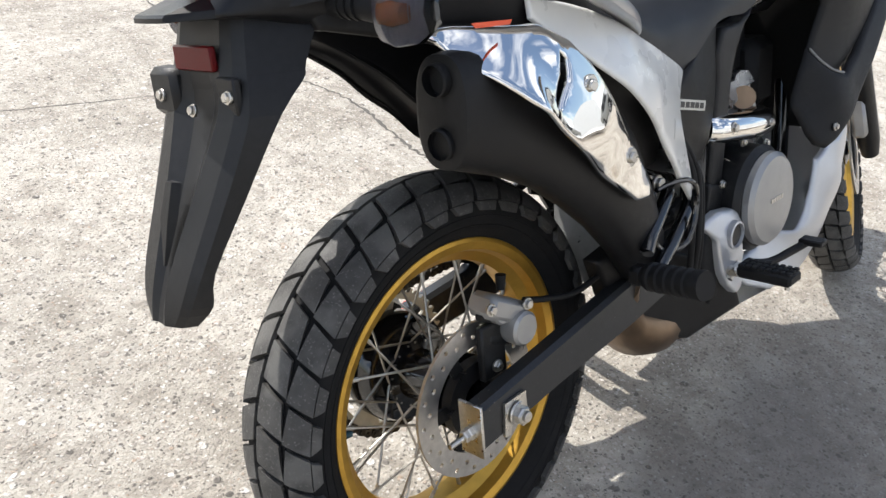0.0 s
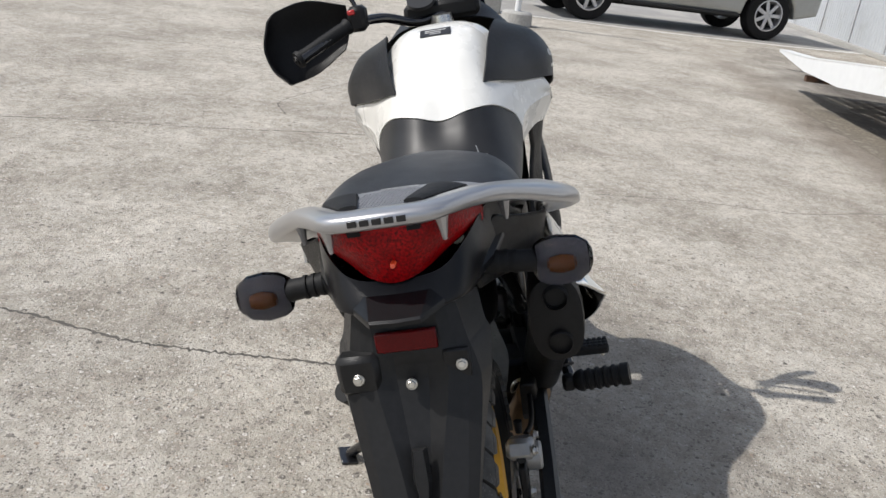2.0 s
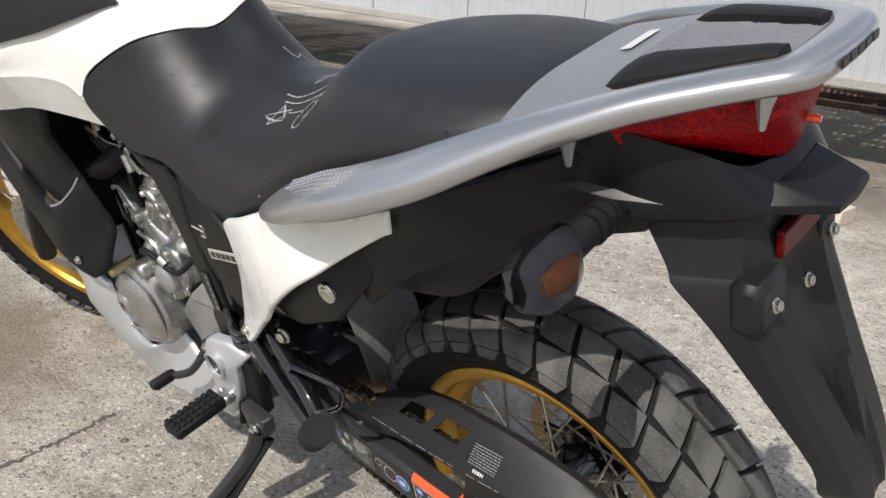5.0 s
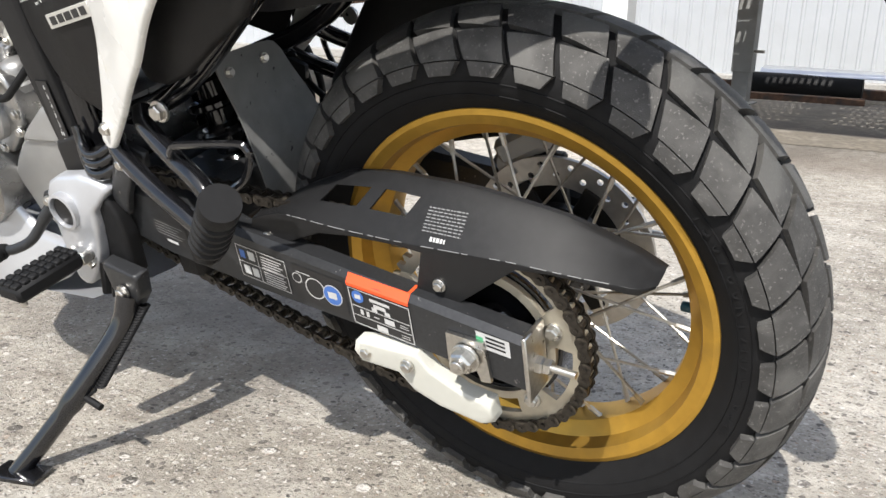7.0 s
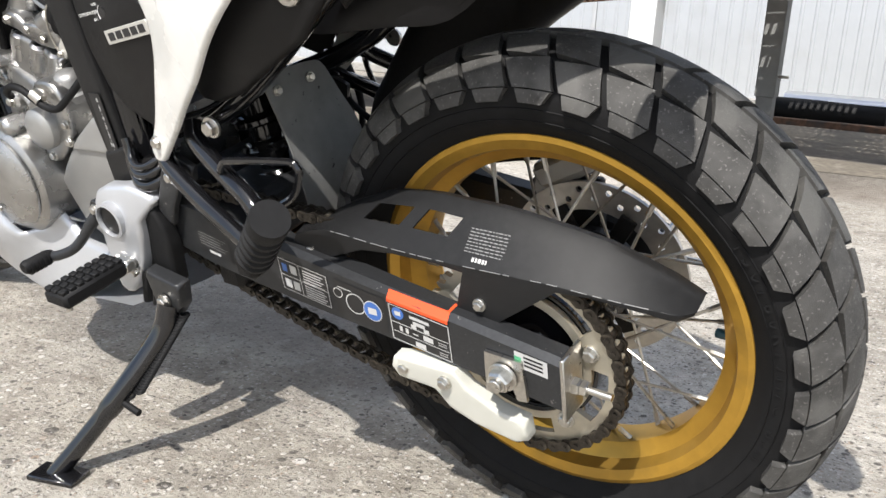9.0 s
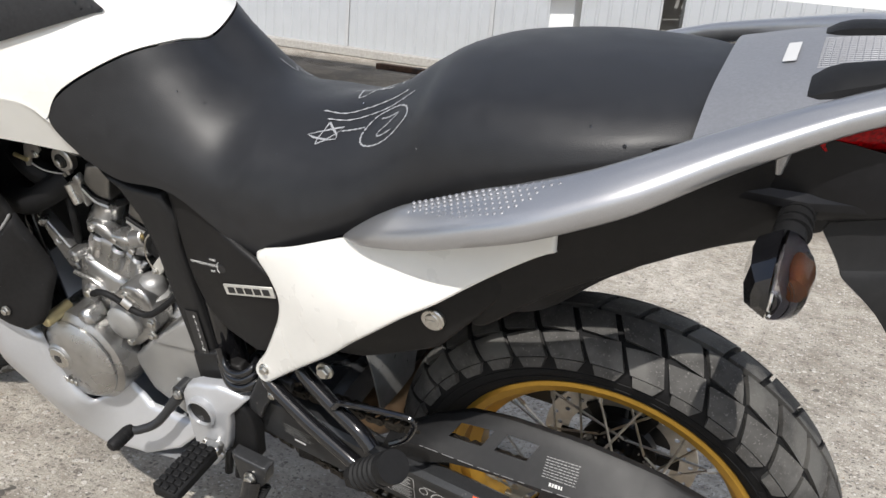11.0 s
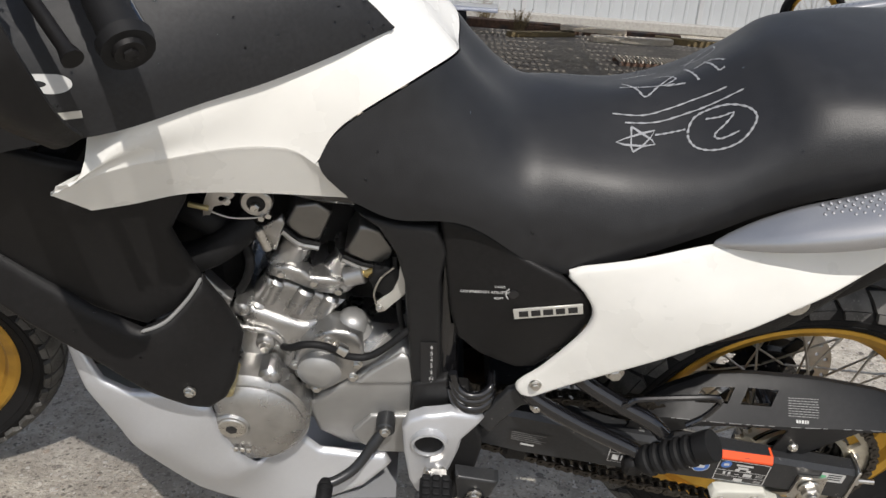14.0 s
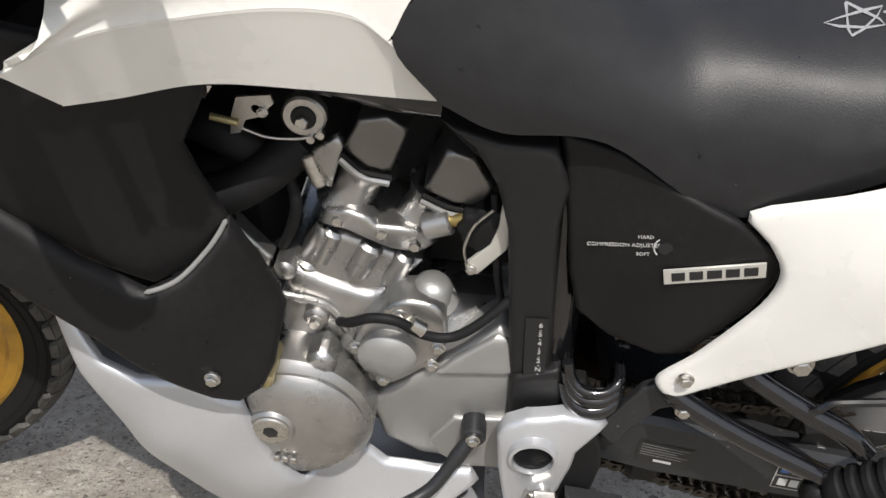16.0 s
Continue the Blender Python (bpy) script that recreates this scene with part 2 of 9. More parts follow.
def slab(outline, ctrl, thick, edge=0.004, res=0.014, holes=(), smooth=0, side=1):
    """A moulded panel: an outline in (x, z), bulged in y, with thickness towards the middle, rolled edges and holes."""
    o = np.array(spline(outline, smooth, True) if smooth else outline, float)
    fn = bulge(ctrl)

    def dense(poly, step):
        out = []
        for a, b in zip(poly, np.roll(poly, -1, 0)):
            k = max(1, int(np.linalg.norm(b - a) / step))
            out += [a + (b - a) * i / k for i in range(k)]
        return np.array(out)
    step = res or 0.05
    loops = [dense(o, min(step, 0.007) if edge else step)] + [dense(np.array(h, float), min(step, 0.005) if edge else step) for h in holes]
    pts, edges = [], []
    for lp in loops:
        k = len(pts)
        pts += list(lp)
        edges += [(k + i, k + (i + 1) % len(lp)) for i in range(len(lp))]
    if res:
        lo, hi = o.min(0), o.max(0)
        gx, gz = np.meshgrid(np.arange(lo[0], hi[0], res), np.arange(lo[1], hi[1], res))
        g = np.c_[gx.ravel(), gz.ravel()]
        g = g[inside(g, loops[0])]
        g = g[edge_distance(g, loops[0]) > max(res * 0.45, edge * 1.25)]
        for h in loops[1:]:
            g = g[~inside(g, h)]
            g = g[edge_distance(g, h) > res * 0.45]
        pts += list(g)
        if edge:
            # a ring just within the outline carries the rolled edge
            for lp in loops:
                d = np.roll(lp, -1, 0) - np.roll(lp, 1, 0)
                nrm = np.c_[-d[:, 1], d[:, 0]] / (np.linalg.norm(d, axis=1)[:, None] + 1e-9)
                for sgn, off in [(sg, off) for off in (0.08, 0.3, 0.62, 1.0) for sg in (1, -1)]:
                    q = lp + sgn * nrm * edge * off
                    ok = inside(q, loops[0]) & (edge_distance(q, loops[0]) > edge * off * 0.85)
                    for h in loops[1:]:
                        ok &= ~inside(q, h) & (edge_distance(q, h) > edge * off * 0.85)
                    at = {}
                    for i in np.flatnonzero(ok):
                        at[int(i)] = len(pts)
                        pts.append(q[i])
                    edges += [(at[i], at[(i + 1) % len(lp)]) for i in at if (i + 1) % len(lp) in at]
    v2, _, f2 = geometry.delaunay_2d_cdt([Vector(map(float, p)) for p in pts], edges, [], 1, 1e-6)[:3]
    v2 = np.array([(p.x, p.y) for p in v2])
    cen = np.array([v2[list(face)].mean(0) for face in f2])
    ok = inside(cen, loops[0])
    for h in loops[1:]:
        ok &= ~inside(cen, h)
    f2 = [tuple(face) for face, good in zip(f2, ok) if good]
    dist = edge_distance(v2, loops[0])
    for h in loops[1:]:
        dist = np.minimum(dist, edge_distance(v2, h))
    y = fn(v2)
    if edge:
        q = np.clip(1 - dist / edge, 0, 1)
        y = y - edge * (1 - np.sqrt(np.clip(1 - q * q, 0, 1)))
    back = fn(v2) - max(thick, edge * 1.2)
    n = len(v2)
    verts = [(p[0], side * a, p[1]) for p, a in zip(v2, y)] + [(p[0], side * a, p[1]) for p, a in zip(v2, back)]
    count = {}
    for face in f2:
        for a, b in zip(face, face[1:] + face[:1]):
            count[a, b] = count.get((a, b), 0) + 1
    rim = [(a, b) for a, b in count if (b, a) not in count]
    faces = f2 + [tuple(i + n for i in face[::-1]) for face in f2] + [(b, a, a + n, b + n) for a, b in rim]
    g = Geo()
    g.v, g.f = verts, faces
    g.fn = fn
    return g


def ring2(cx, cz, r, n=24):
    return [(cx + r * math.cos(2 * math.pi * i / n), cz + r * math.sin(2 * math.pi * i / n)) for i in range(n)]


def writing(name, text, size, m, material, parent, label="", depth=0.0002):
    """Raised letters in the built-in font, as a mesh."""
    cu = bpy.data.curves.new(name, "FONT")
    cu.body, cu.size, cu.extrude = text, size, depth
    cu.align_x, cu.align_y, cu.resolution_u = "CENTER", "CENTER", 3
    tmp = bpy.data.objects.new(name, cu)
    scene.collection.objects.link(tmp)
    me = bpy.data.meshes.new_from_object(tmp.evaluated_get(bpy.context.evaluated_depsgraph_get()))
    bpy.data.objects.remove(tmp)
    me.materials.clear()
    me.materials.append(material)
    ob = new(name, me)
    ob.parent, ob.matrix_basis = parent, m
    return tagged(ob, label) if label else ob


def facing(p, across, up):
    """A pose at p whose x runs along across and whose y runs along up."""
    x = Vector(across).normalized()
    z = x.cross(Vector(up)).normalized()
    y = z.cross(x)
    m = Matrix((x, y, z)).transposed().to_4x4()
    m.translation = Vector(p)
    return m


def bolt(p, way, r, parent, material, name="bolt"):
    """A flanged hex bolt with a recessed washer."""
    p, w = Vector(p), Vector(way).normalized()
    g = Geo()
    g.cyl(p - w * 0.002, p + w * 0.002, r * 1.35, 20, 0.0006)
    g.hexnut(p + w * 0.0015, w, r, r * 0.8)
    return link(name, g, material, parent)

# ---- materials ----
M_WHITE = mat("white paint", (0.74, 0.73, 0.69), 0.28, coat=0.6, var=0.03, scale=30, rough_var=0.06)
M_BLACK_PLASTIC = mat("matt black plastic", (0.0095, 0.0091, 0.0092), 0.46, var=0.25, scale=160, bump=0.25, bump_scale=1800, rough_var=0.08, spec=0.22)
M_DARK_PAD = mat("dark grey textured plastic", (0.0172, 0.0176, 0.0192), 0.46, var=0.3, scale=220, bump=0.35, bump_scale=1500, rough_var=0.08, spec=0.35)
M_GREY_PLASTIC = mat("charcoal plastic", (0.0125, 0.0125, 0.013), 0.42, var=0.2, scale=120, bump=0.25, bump_scale=1400, rough_var=0.07, spec=0.28)
M_BLACK_GLOSS = mat("gloss black enamel", (0.007, 0.007, 0.008), 0.11, coat=0.5, var=0.2, scale=60, rough_var=0.05)
M_SEAT = mat("black vinyl", (0.0148, 0.0151, 0.0166), 0.45, var=0.18, scale=55, bump=0.22, bump_scale=750, rough_var=0.07, spec=0.38)
M_SILVER = mat("silver paint", (0.52, 0.53, 0.55), 0.34, metal=0.55, var=0.06, scale=900, rough_var=0.05, coat=0.25)
M_RACK = mat("grey metallic paint", (0.40, 0.40, 0.41), 0.30, metal=0.75, var=0.06, scale=900, coat=0.3, rough_var=0.04)
M_ALU = mat("cast aluminium", (0.44, 0.435, 0.425), 0.28, metal=0.92, var=0.16, scale=38, bump=0.35, bump_scale=900, rough_var=0.1)
M_ALU_MATT = mat("painted engine grey", (0.36, 0.358, 0.35), 0.40, metal=0.60, var=0.10, scale=25, bump=0.25, bump_scale=800, rough_var=0.08)
M_COVER = mat("dark satin cover", (0.20, 0.195, 0.185), 0.30, metal=0.85, var=0.12, scale=30, rough_var=0.08)
M_STEEL = mat("zinc plated steel", (0.60, 0.58, 0.54), 0.30, metal=1.0, var=0.15, scale=200, rough_var=0.1)
M_CHROME = mat("chrome", (0.86, 0.84, 0.80), 0.035, metal=1.0, rough_var=0.015, scale=12)
M_GOLD = mat("gold anodised aluminium", (0.58, 0.335, 0.055), 0.36, metal=0.75, var=0.10, scale=60, big=((0.40, 0.24, 0.05), 9, 0.56), rough_var=0.08)
M_SPOKE = mat("dull spoke steel", (0.42, 0.40, 0.36), 0.38, metal=0.9, var=0.2, scale=150)
M_RUBBER = mat("tyre rubber", (0.011, 0.011, 0.0115), 0.70, var=0.25, scale=70, bump=0.5, bump_scale=700, rough_var=0.08, spec=0.15)
M_TREAD = mat("worn tread rubber", (0.062, 0.060, 0.057), 0.60, var=0.30, scale=60, bump=0.6, bump_scale=900, big=((0.105, 0.102, 0.096), 14, 0.50), spots=((0.125, 0.121, 0.114), 300, 0.63), rough_var=0.08, spec=0.3)
M_SOFT = mat("black rubber", (0.009, 0.009, 0.0095), 0.60, var=0.2, scale=100, bump=0.3, bump_scale=900, spec=0.22)
M_DISC = mat("ground disc steel", (0.55, 0.53, 0.50), 0.34, metal=0.9, var=0.15, scale=90, rough_var=0.1)
M_CHAIN = mat("oily chain steel", (0.055, 0.048, 0.040), 0.42, metal=0.75, var=0.35, scale=180, big=((0.16, 0.14, 0.11), 60, 0.58))
M_SPROCKET = mat("sprocket steel", (0.52, 0.48, 0.39), 0.36, metal=0.7, var=0.14, scale=60, rough_var=0.08)
M_SWING = mat("graphite paint", (0.032, 0.033, 0.035), 0.36, metal=0.35, var=0.18, scale=240, rough_var=0.08, spots=((0.16, 0.15, 0.14), 160, 0.72))
M_SLIDER = mat("ivory nylon", (0.52, 0.515, 0.46), 0.5, var=0.06, scale=30, bump=0.1, bump_scale=400)
M_FLAP = mat("dusty grey plastic", (0.20, 0.20, 0.195), 0.6, var=0.15, scale=40, spots=((0.015, 0.015, 0.015), 95, 0.70), bump=0.2, bump_scale=500)
M_BRONZE = mat("heat tinted steel", (0.24, 0.165, 0.105), 0.36, metal=0.85, var=0.3, scale=22, rough_var=0.1)
M_RED_LENS = mat("red lens", (0.27, 0.001, 0.003), 0.28, spec=0.18, var=0.85, scale=300, bump=1.0, bump_scale=330)
M_REFLECTOR = mat("red reflector", (0.10, 0.003, 0.004), 0.30, spec=0.2, var=0.3, scale=500, bump=0.5, bump_scale=600)
M_AMBER = mat("amber bulb", (0.26, 0.085, 0.022), 0.15)
M_LABEL_WHITE = mat("white print", (0.50, 0.50, 0.49), 0.5)
M_LABEL_BLACK = mat("black sticker", (0.012, 0.012, 0.013), 0.35)
M_LABEL_ORANGE = mat("orange sticker", (0.75, 0.085, 0.020), 0.4)
M_LABEL_BLUE = mat("blue print", (0.05, 0.14, 0.42), 0.4)
M_LABEL_YELLOW = mat("yellow print", (0.72, 0.42, 0.02), 0.4)
M_LABEL_GREEN = mat("green print", (0.06, 0.34, 0.16), 0.4)
M_TAIL = mat("satin black plastic", (0.008, 0.008, 0.009), 0.30, var=0.2, scale=120, bump=0.12, bump_scale=1500, rough_var=0.05, spec=0.25)
M_DECK = mat("grey moulded deck", (0.20, 0.205, 0.22), 0.45, metal=0.3, var=0.1, scale=300)
M_BRASS = mat("brass", (0.40, 0.30, 0.12), 0.35, metal=0.9, var=0.15, scale=90)
M_PRINT = mat("dull grey print", (0.20, 0.20, 0.20), 0.5)
M_BADGE = mat("silver foil", (0.55, 0.54, 0.50), 0.4, metal=0.4)
M_CHALK = mat("white paint marker", (0.27, 0.275, 0.285), 0.8, var=0.25, scale=350)
M_TEAL = mat("teal cap", (0.010, 0.055, 0.075), 0.4)
M_RED_SWITCH = mat("red switch", (0.45, 0.02, 0.02), 0.4)
M_CREAM_WOOD = mat("sawn pale timber", (0.56, 0.495, 0.41), 0.75, var=0.14, scale=35, bump=0.4, bump_scale=200)
M_RUST = mat("rusted steel", (0.135, 0.075, 0.048), 0.8, var=0.4, scale=30, bump=0.5, bump_scale=250, big=((0.055, 0.045, 0.042), 7, 0.5))
M_RAMP_WHITE = mat("weathered white steel", (0.66, 0.67, 0.67), 0.5, var=0.04, scale=9, big=((0.60, 0.60, 0.58), 3.0, 0.62), bump=0.15, bump_scale=120)
M_RAMP_DARK = mat("dark galvanised deck", (0.10, 0.095, 0.088), 0.6, metal=0.3, var=0.35, scale=20, big=((0.13, 0.075, 0.05), 5, 0.52))
M_WALL = mat("white coated steel siding", (0.43, 0.45, 0.47), 0.5, var=0.04, scale=5, big=((0.38, 0.39, 0.395), 1.3, 0.60))
M_CONCRETE_BLOCK = mat("cast concrete", (0.36, 0.35, 0.33), 0.85, var=0.2, scale=40, bump=0.6, bump_scale=200)
M_CAR_PAINT = mat("champagne grey car paint", (0.33, 0.33, 0.31), 0.28, metal=0.4, coat=0.7, var=0.04, scale=12)
M_CAR_BLACK = mat("car underbody black", (0.012, 0.012, 0.012), 0.7)
M_ALU_WHEEL = mat("car alloy", (0.52, 0.52, 0.53), 0.35, metal=0.7, var=0.08, scale=20)
M_LINE = mat("road line paint", (0.70, 0.69, 0.66), 0.7, var=0.12, scale=8, bump=0.3, bump_scale=150)
M_CRACK = mat("crack dirt", (0.10, 0.092, 0.080), 0.95, var=0.35, scale=45)
M_SHEET = mat("bare aluminium sheet", (0.80, 0.81, 0.82), 0.32, metal=0.9, var=0.05, scale=6)
M_DIRT_NEAR = mat("brown trodden dirt", (0.19, 0.165, 0.13), 0.85, var=0.4, scale=28, bump=0.6, bump_scale=200, big=((0.26, 0.235, 0.195), 9, 0.55))
M_DIRT_SHADE = mat("dirty concrete with painted shade", (0.17, 0.15, 0.125), 0.85, var=0.4, scale=28, bump=0.6, bump_scale=200, big=((0.12, 0.105, 0.09), 3.0, 0.5))
M_LEG_GREY = mat("plain grey steel", (0.20, 0.20, 0.195), 0.6, var=0.12, scale=12)
M_TWIG = mat("dry weed", (0.16, 0.12, 0.06), 0.9, var=0.3, scale=50)


def clear_lens(name, tint):
    m = bpy.data.materials.new(name)
    m.use_nodes = True
    b = m.node_tree.nodes["Principled BSDF"]
    b.inputs["Base Color"].default_value = (*tint, 1)
    b.inputs["Transmission Weight"].default_value, b.inputs["Roughness"].default_value = 1.0, 0.05
    b.inputs["IOR"].default_value = 1.2
    return m


M_SMOKE = clear_lens("smoked clear lens", (0.60, 0.60, 0.64))
M_SHELL = mat("dim silvered shell", (0.20, 0.20, 0.215), 0.35, metal=0.25, var=0.3, scale=250, bump=0.8, bump_scale=350)


def ground_material():
    """Old exposed-aggregate concrete: pale paste, pebbles of several sizes and colours, damp patches, painted shade
    under the ramp.
    """
    m = bpy.data.materials.new("exposed aggregate concrete")
    m.use_nodes = True
    n, l = m.node_tree.nodes, m.node_tree.links
    b = n["Principled BSDF"]
    b.inputs["Roughness"].default_value = 0.9
    b.inputs["Specular IOR Level"].default_value = 0.25
    co = n.new("ShaderNodeTexCoord")

    def noise_tex(sc, detail=5.0, rough=0.55):
        t = n.new("ShaderNodeTexNoise")
        t.inputs["Scale"].default_value, t.inputs["Detail"].default_value, t.inputs["Roughness"].default_value = sc, detail, rough
        l.new(co.outputs["Object"], t.inputs["Vector"])
        return t.outputs["Fac"]

    def ramp(fac, stops):
        r = n.new("ShaderNodeValToRGB")
        e = r.color_ramp.elements
        while len(e) < len(stops):
            e.new(0.5)
        for k, (p, c) in enumerate(stops):
            e[k].position, e[k].color = p, (*c, 1) if len(c) == 3 else c
        l.new(fac, r.inputs["Fac"])
        return r.outputs["Color"]

    def mix(fac, a, c, mode="MIX"):
        x = n.new("ShaderNodeMix")
        x.data_type, x.blend_type = "RGBA", mode
        for key, value in (("Factor", fac), ("A", a), ("B", c)):
            if isinstance(value, (tuple, float, int)):
                x.inputs[key].default_value = value
            else:
                l.new(value, x.inputs[key])
        return x.outputs["Result"]

    def voro(sc, feature="F1"):
        t = n.new("ShaderNodeTexVoronoi")
        t.inputs["Scale"].default_value, t.feature = sc, feature
        warp = n.new("ShaderNodeMix")
        warp.data_type = "VECTOR"
        warp.inputs["Factor"].default_value = 0.012
        w = n.new("ShaderNodeTexNoise")
        w.inputs["Scale"].default_value = sc * 0.8
        l.new(co.outputs["Object"], w.inputs["Vector"])
        l.new(co.outputs["Object"], warp.inputs["A"])
        l.new(w.outputs["Color"], warp.inputs["B"])
        l.new(warp.outputs["Result"], t.inputs["Vector"])
        return t

    paste = ramp(noise_tex(28, 8, 0.7), [(0.30, (0.37, 0.345, 0.305)), (0.70, (0.60, 0.565, 0.505))])
    tone = ramp(noise_tex(1.1, 6, 0.6), [(0.36, (0.68, 0.66, 0.63)), (0.62, (1.08, 1.07, 1.05))])
    col = mix(1.0, paste, tone, "MULTIPLY")
    mottle = ramp(noise_tex(13, 7, 0.72), [(0.36, (0.72, 0.70, 0.68)), (0.58, (1.10, 1.10, 1.09))])
    col = mix(1.0, col, mottle, "MULTIPLY")
    col = mix(ramp(noise_tex(3.6, 8, 0.7), [(0.50, (0, 0, 0)), (0.66, (0.55, 0.55, 0.55))]), col, (0.62, 0.585, 0.52, 1))
    height = None
    for sc, size, lo, hi in ((24, 0.26, 0.74, 0.62), (44, 0.30, 0.60, 0.62), (80, 0.36, 0.42, 0.56), (150, 0.40, 0.34, 0.48)):
        v = voro(sc)
        sep = n.new("ShaderNodeSeparateColor")
        l.new(v.outputs["Color"], sep.inputs["Color"])
        stone = ramp(sep.outputs["Red"], [(0.0, (0.075, 0.068, 0.062)), (0.25, (0.20, 0.18, 0.16)), (0.5, (0.42, 0.375, 0.32)),
                                          (0.75, (0.74, 0.71, 0.66)), (1.0, (0.36, 0.27, 0.20))])
        disc = ramp(v.outputs["Distance"], [(size * 0.8, (1, 1, 1)), (size, (0, 0, 0))])
        there = ramp(sep.outputs["Green"], [(lo, (0, 0, 0)), (lo + 0.02, (1, 1, 1))])
        fac = mix(1.0, disc, there, "MULTIPLY")
        col = mix(mix(1.0, fac, (0.85, 0.85, 0.85, 1), "MULTIPLY"), col, stone)
        height = fac if height is None else mix(0.5, height, fac, "ADD")
    # dirt that fills the pores
    col = mix(ramp(noise_tex(75, 6, 0.75), [(0.56, (0, 0, 0)), (0.66, (0.75, 0.75, 0.75))]), col, (0.15, 0.132, 0.110, 1))
    col = mix(ramp(noise_tex(190, 4, 0.7), [(0.58, (0, 0, 0)), (0.64, (0.5, 0.5, 0.5))]), col, (0.15, 0.136, 0.115, 1))
    col = mix(ramp(noise_tex(150, 3, 0.6), [(0.30, (0.55, 0.55, 0.55)), (0.37, (0, 0, 0))]), col, (0.72, 0.69, 0.63, 1))
    # oil and damp patches, grime along the ramp, and painted shade under its deck
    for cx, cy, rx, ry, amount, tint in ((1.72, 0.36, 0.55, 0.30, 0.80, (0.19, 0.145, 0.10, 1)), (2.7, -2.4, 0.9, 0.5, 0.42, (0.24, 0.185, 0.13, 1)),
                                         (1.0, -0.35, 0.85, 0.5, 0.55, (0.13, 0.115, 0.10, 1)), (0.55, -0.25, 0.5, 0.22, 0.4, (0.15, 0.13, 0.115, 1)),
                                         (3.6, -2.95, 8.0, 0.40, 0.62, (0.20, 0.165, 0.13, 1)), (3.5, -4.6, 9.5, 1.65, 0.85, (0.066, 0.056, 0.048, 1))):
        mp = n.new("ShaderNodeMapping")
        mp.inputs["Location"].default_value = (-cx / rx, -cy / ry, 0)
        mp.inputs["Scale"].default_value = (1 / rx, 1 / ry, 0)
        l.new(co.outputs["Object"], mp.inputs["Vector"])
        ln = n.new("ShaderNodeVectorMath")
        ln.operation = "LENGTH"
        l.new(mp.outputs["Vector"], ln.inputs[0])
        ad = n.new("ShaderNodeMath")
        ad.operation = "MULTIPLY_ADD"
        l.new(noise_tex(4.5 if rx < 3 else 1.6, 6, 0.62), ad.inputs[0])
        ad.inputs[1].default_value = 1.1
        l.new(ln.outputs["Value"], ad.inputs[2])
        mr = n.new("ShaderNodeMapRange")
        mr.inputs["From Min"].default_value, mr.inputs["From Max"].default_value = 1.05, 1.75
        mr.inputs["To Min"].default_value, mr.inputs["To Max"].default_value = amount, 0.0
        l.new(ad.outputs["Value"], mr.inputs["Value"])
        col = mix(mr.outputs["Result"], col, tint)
    l.new(col, b.inputs["Base Color"])
    k = n.new("ShaderNodeBump")
    k.inputs["Strength"].default_value, k.inputs["Distance"].default_value = 1.0, 0.006
    hh = mix(0.5, height, ramp(noise_tex(90, 6, 0.7), [(0.3, (0, 0, 0)), (0.7, (1, 1, 1))]))
    l.new(hh, k.inputs["Height"])
    l.new(k.outputs["Normal"], b.inputs["Normal"])
    return m


M_GROUND = ground_material()
M_ASPHALT = mat("old asphalt", (0.30, 0.29, 0.275), 0.9, var=0.30, scale=60, bump=0.6, bump_scale=250, big=((0.36, 0.345, 0.32), 1.2, 0.5))

# ---- ground ----
g = Geo()
xs = [-300, -40, -12, -6, -3, -1.5, 0, 1.5, 3, 5, 8, 12, 20, 45, 300]
g.grid([[(x, y, 0.0) for y in xs] for x in xs])
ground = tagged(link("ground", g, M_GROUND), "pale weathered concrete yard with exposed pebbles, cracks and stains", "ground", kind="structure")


def crack(points, width, seed):
    """A jagged crack as a thin, ragged strip of packed dirt."""
    rnd = random.Random(seed)
    line = spline([(*p, 0.0) for p in points], 26)
    rows = []
    for i, p in enumerate(line):
        a = line[min(i + 1, len(line) - 1)] - line[max(i - 1, 0)]
        nrm = Vector((-a[1], a[0], 0)).normalized()
        off = rnd.gauss(0, width * 0.5)
        w = width * rnd.uniform(0.3, 1.0)
        c = Vector(p) + nrm * off
        rows.append([tuple(c - nrm * w + Vector((0, 0, 0.0006))), tuple(c + Vector((0, 0, 0.0009))), tuple(c + nrm * w + Vector((0, 0, 0.0006)))])
    q = Geo()
    q.grid(rows)
    ob = link("crack", q, M_CRACK, ground)
    return ob


crack([(1.03, 3.6), (1.0, 2.6), (1.03, 1.9), (1.08, 1.55), (1.01, 1.2), (1.0, 1.0), (1.02, 0.75), (1.05, 0.42), (1.08, 0.25)], 0.0085, 1)
crack([(2.3, 4.6), (2.75, 3.37), (3.05, 2.9), (3.32, 2.3), (3.5, 1.73), (3.74, 1.18), (3.95, 0.6), (4.1, 0.1)], 0.007, 2)
crack([(3.3, -0.5), (3.45, -1.1), (3.5, -1.7), (3.75, -2.3), (3.8, -3.0)], 0.005, 3)
crack([(5.9, 3.5), (6.2, 2.4), (6.6, 1.2), (6.7, 0.2)], 0.006, 4)
crack([(4.1, 1.4), (4.5, 1.5), (5.4, 1.2)], 0.005, 5)
crack([(-1.2, 2.2), (-0.6, 2.15), (0.1, 2.0), (1.0, 1.78)], 0.004, 6)

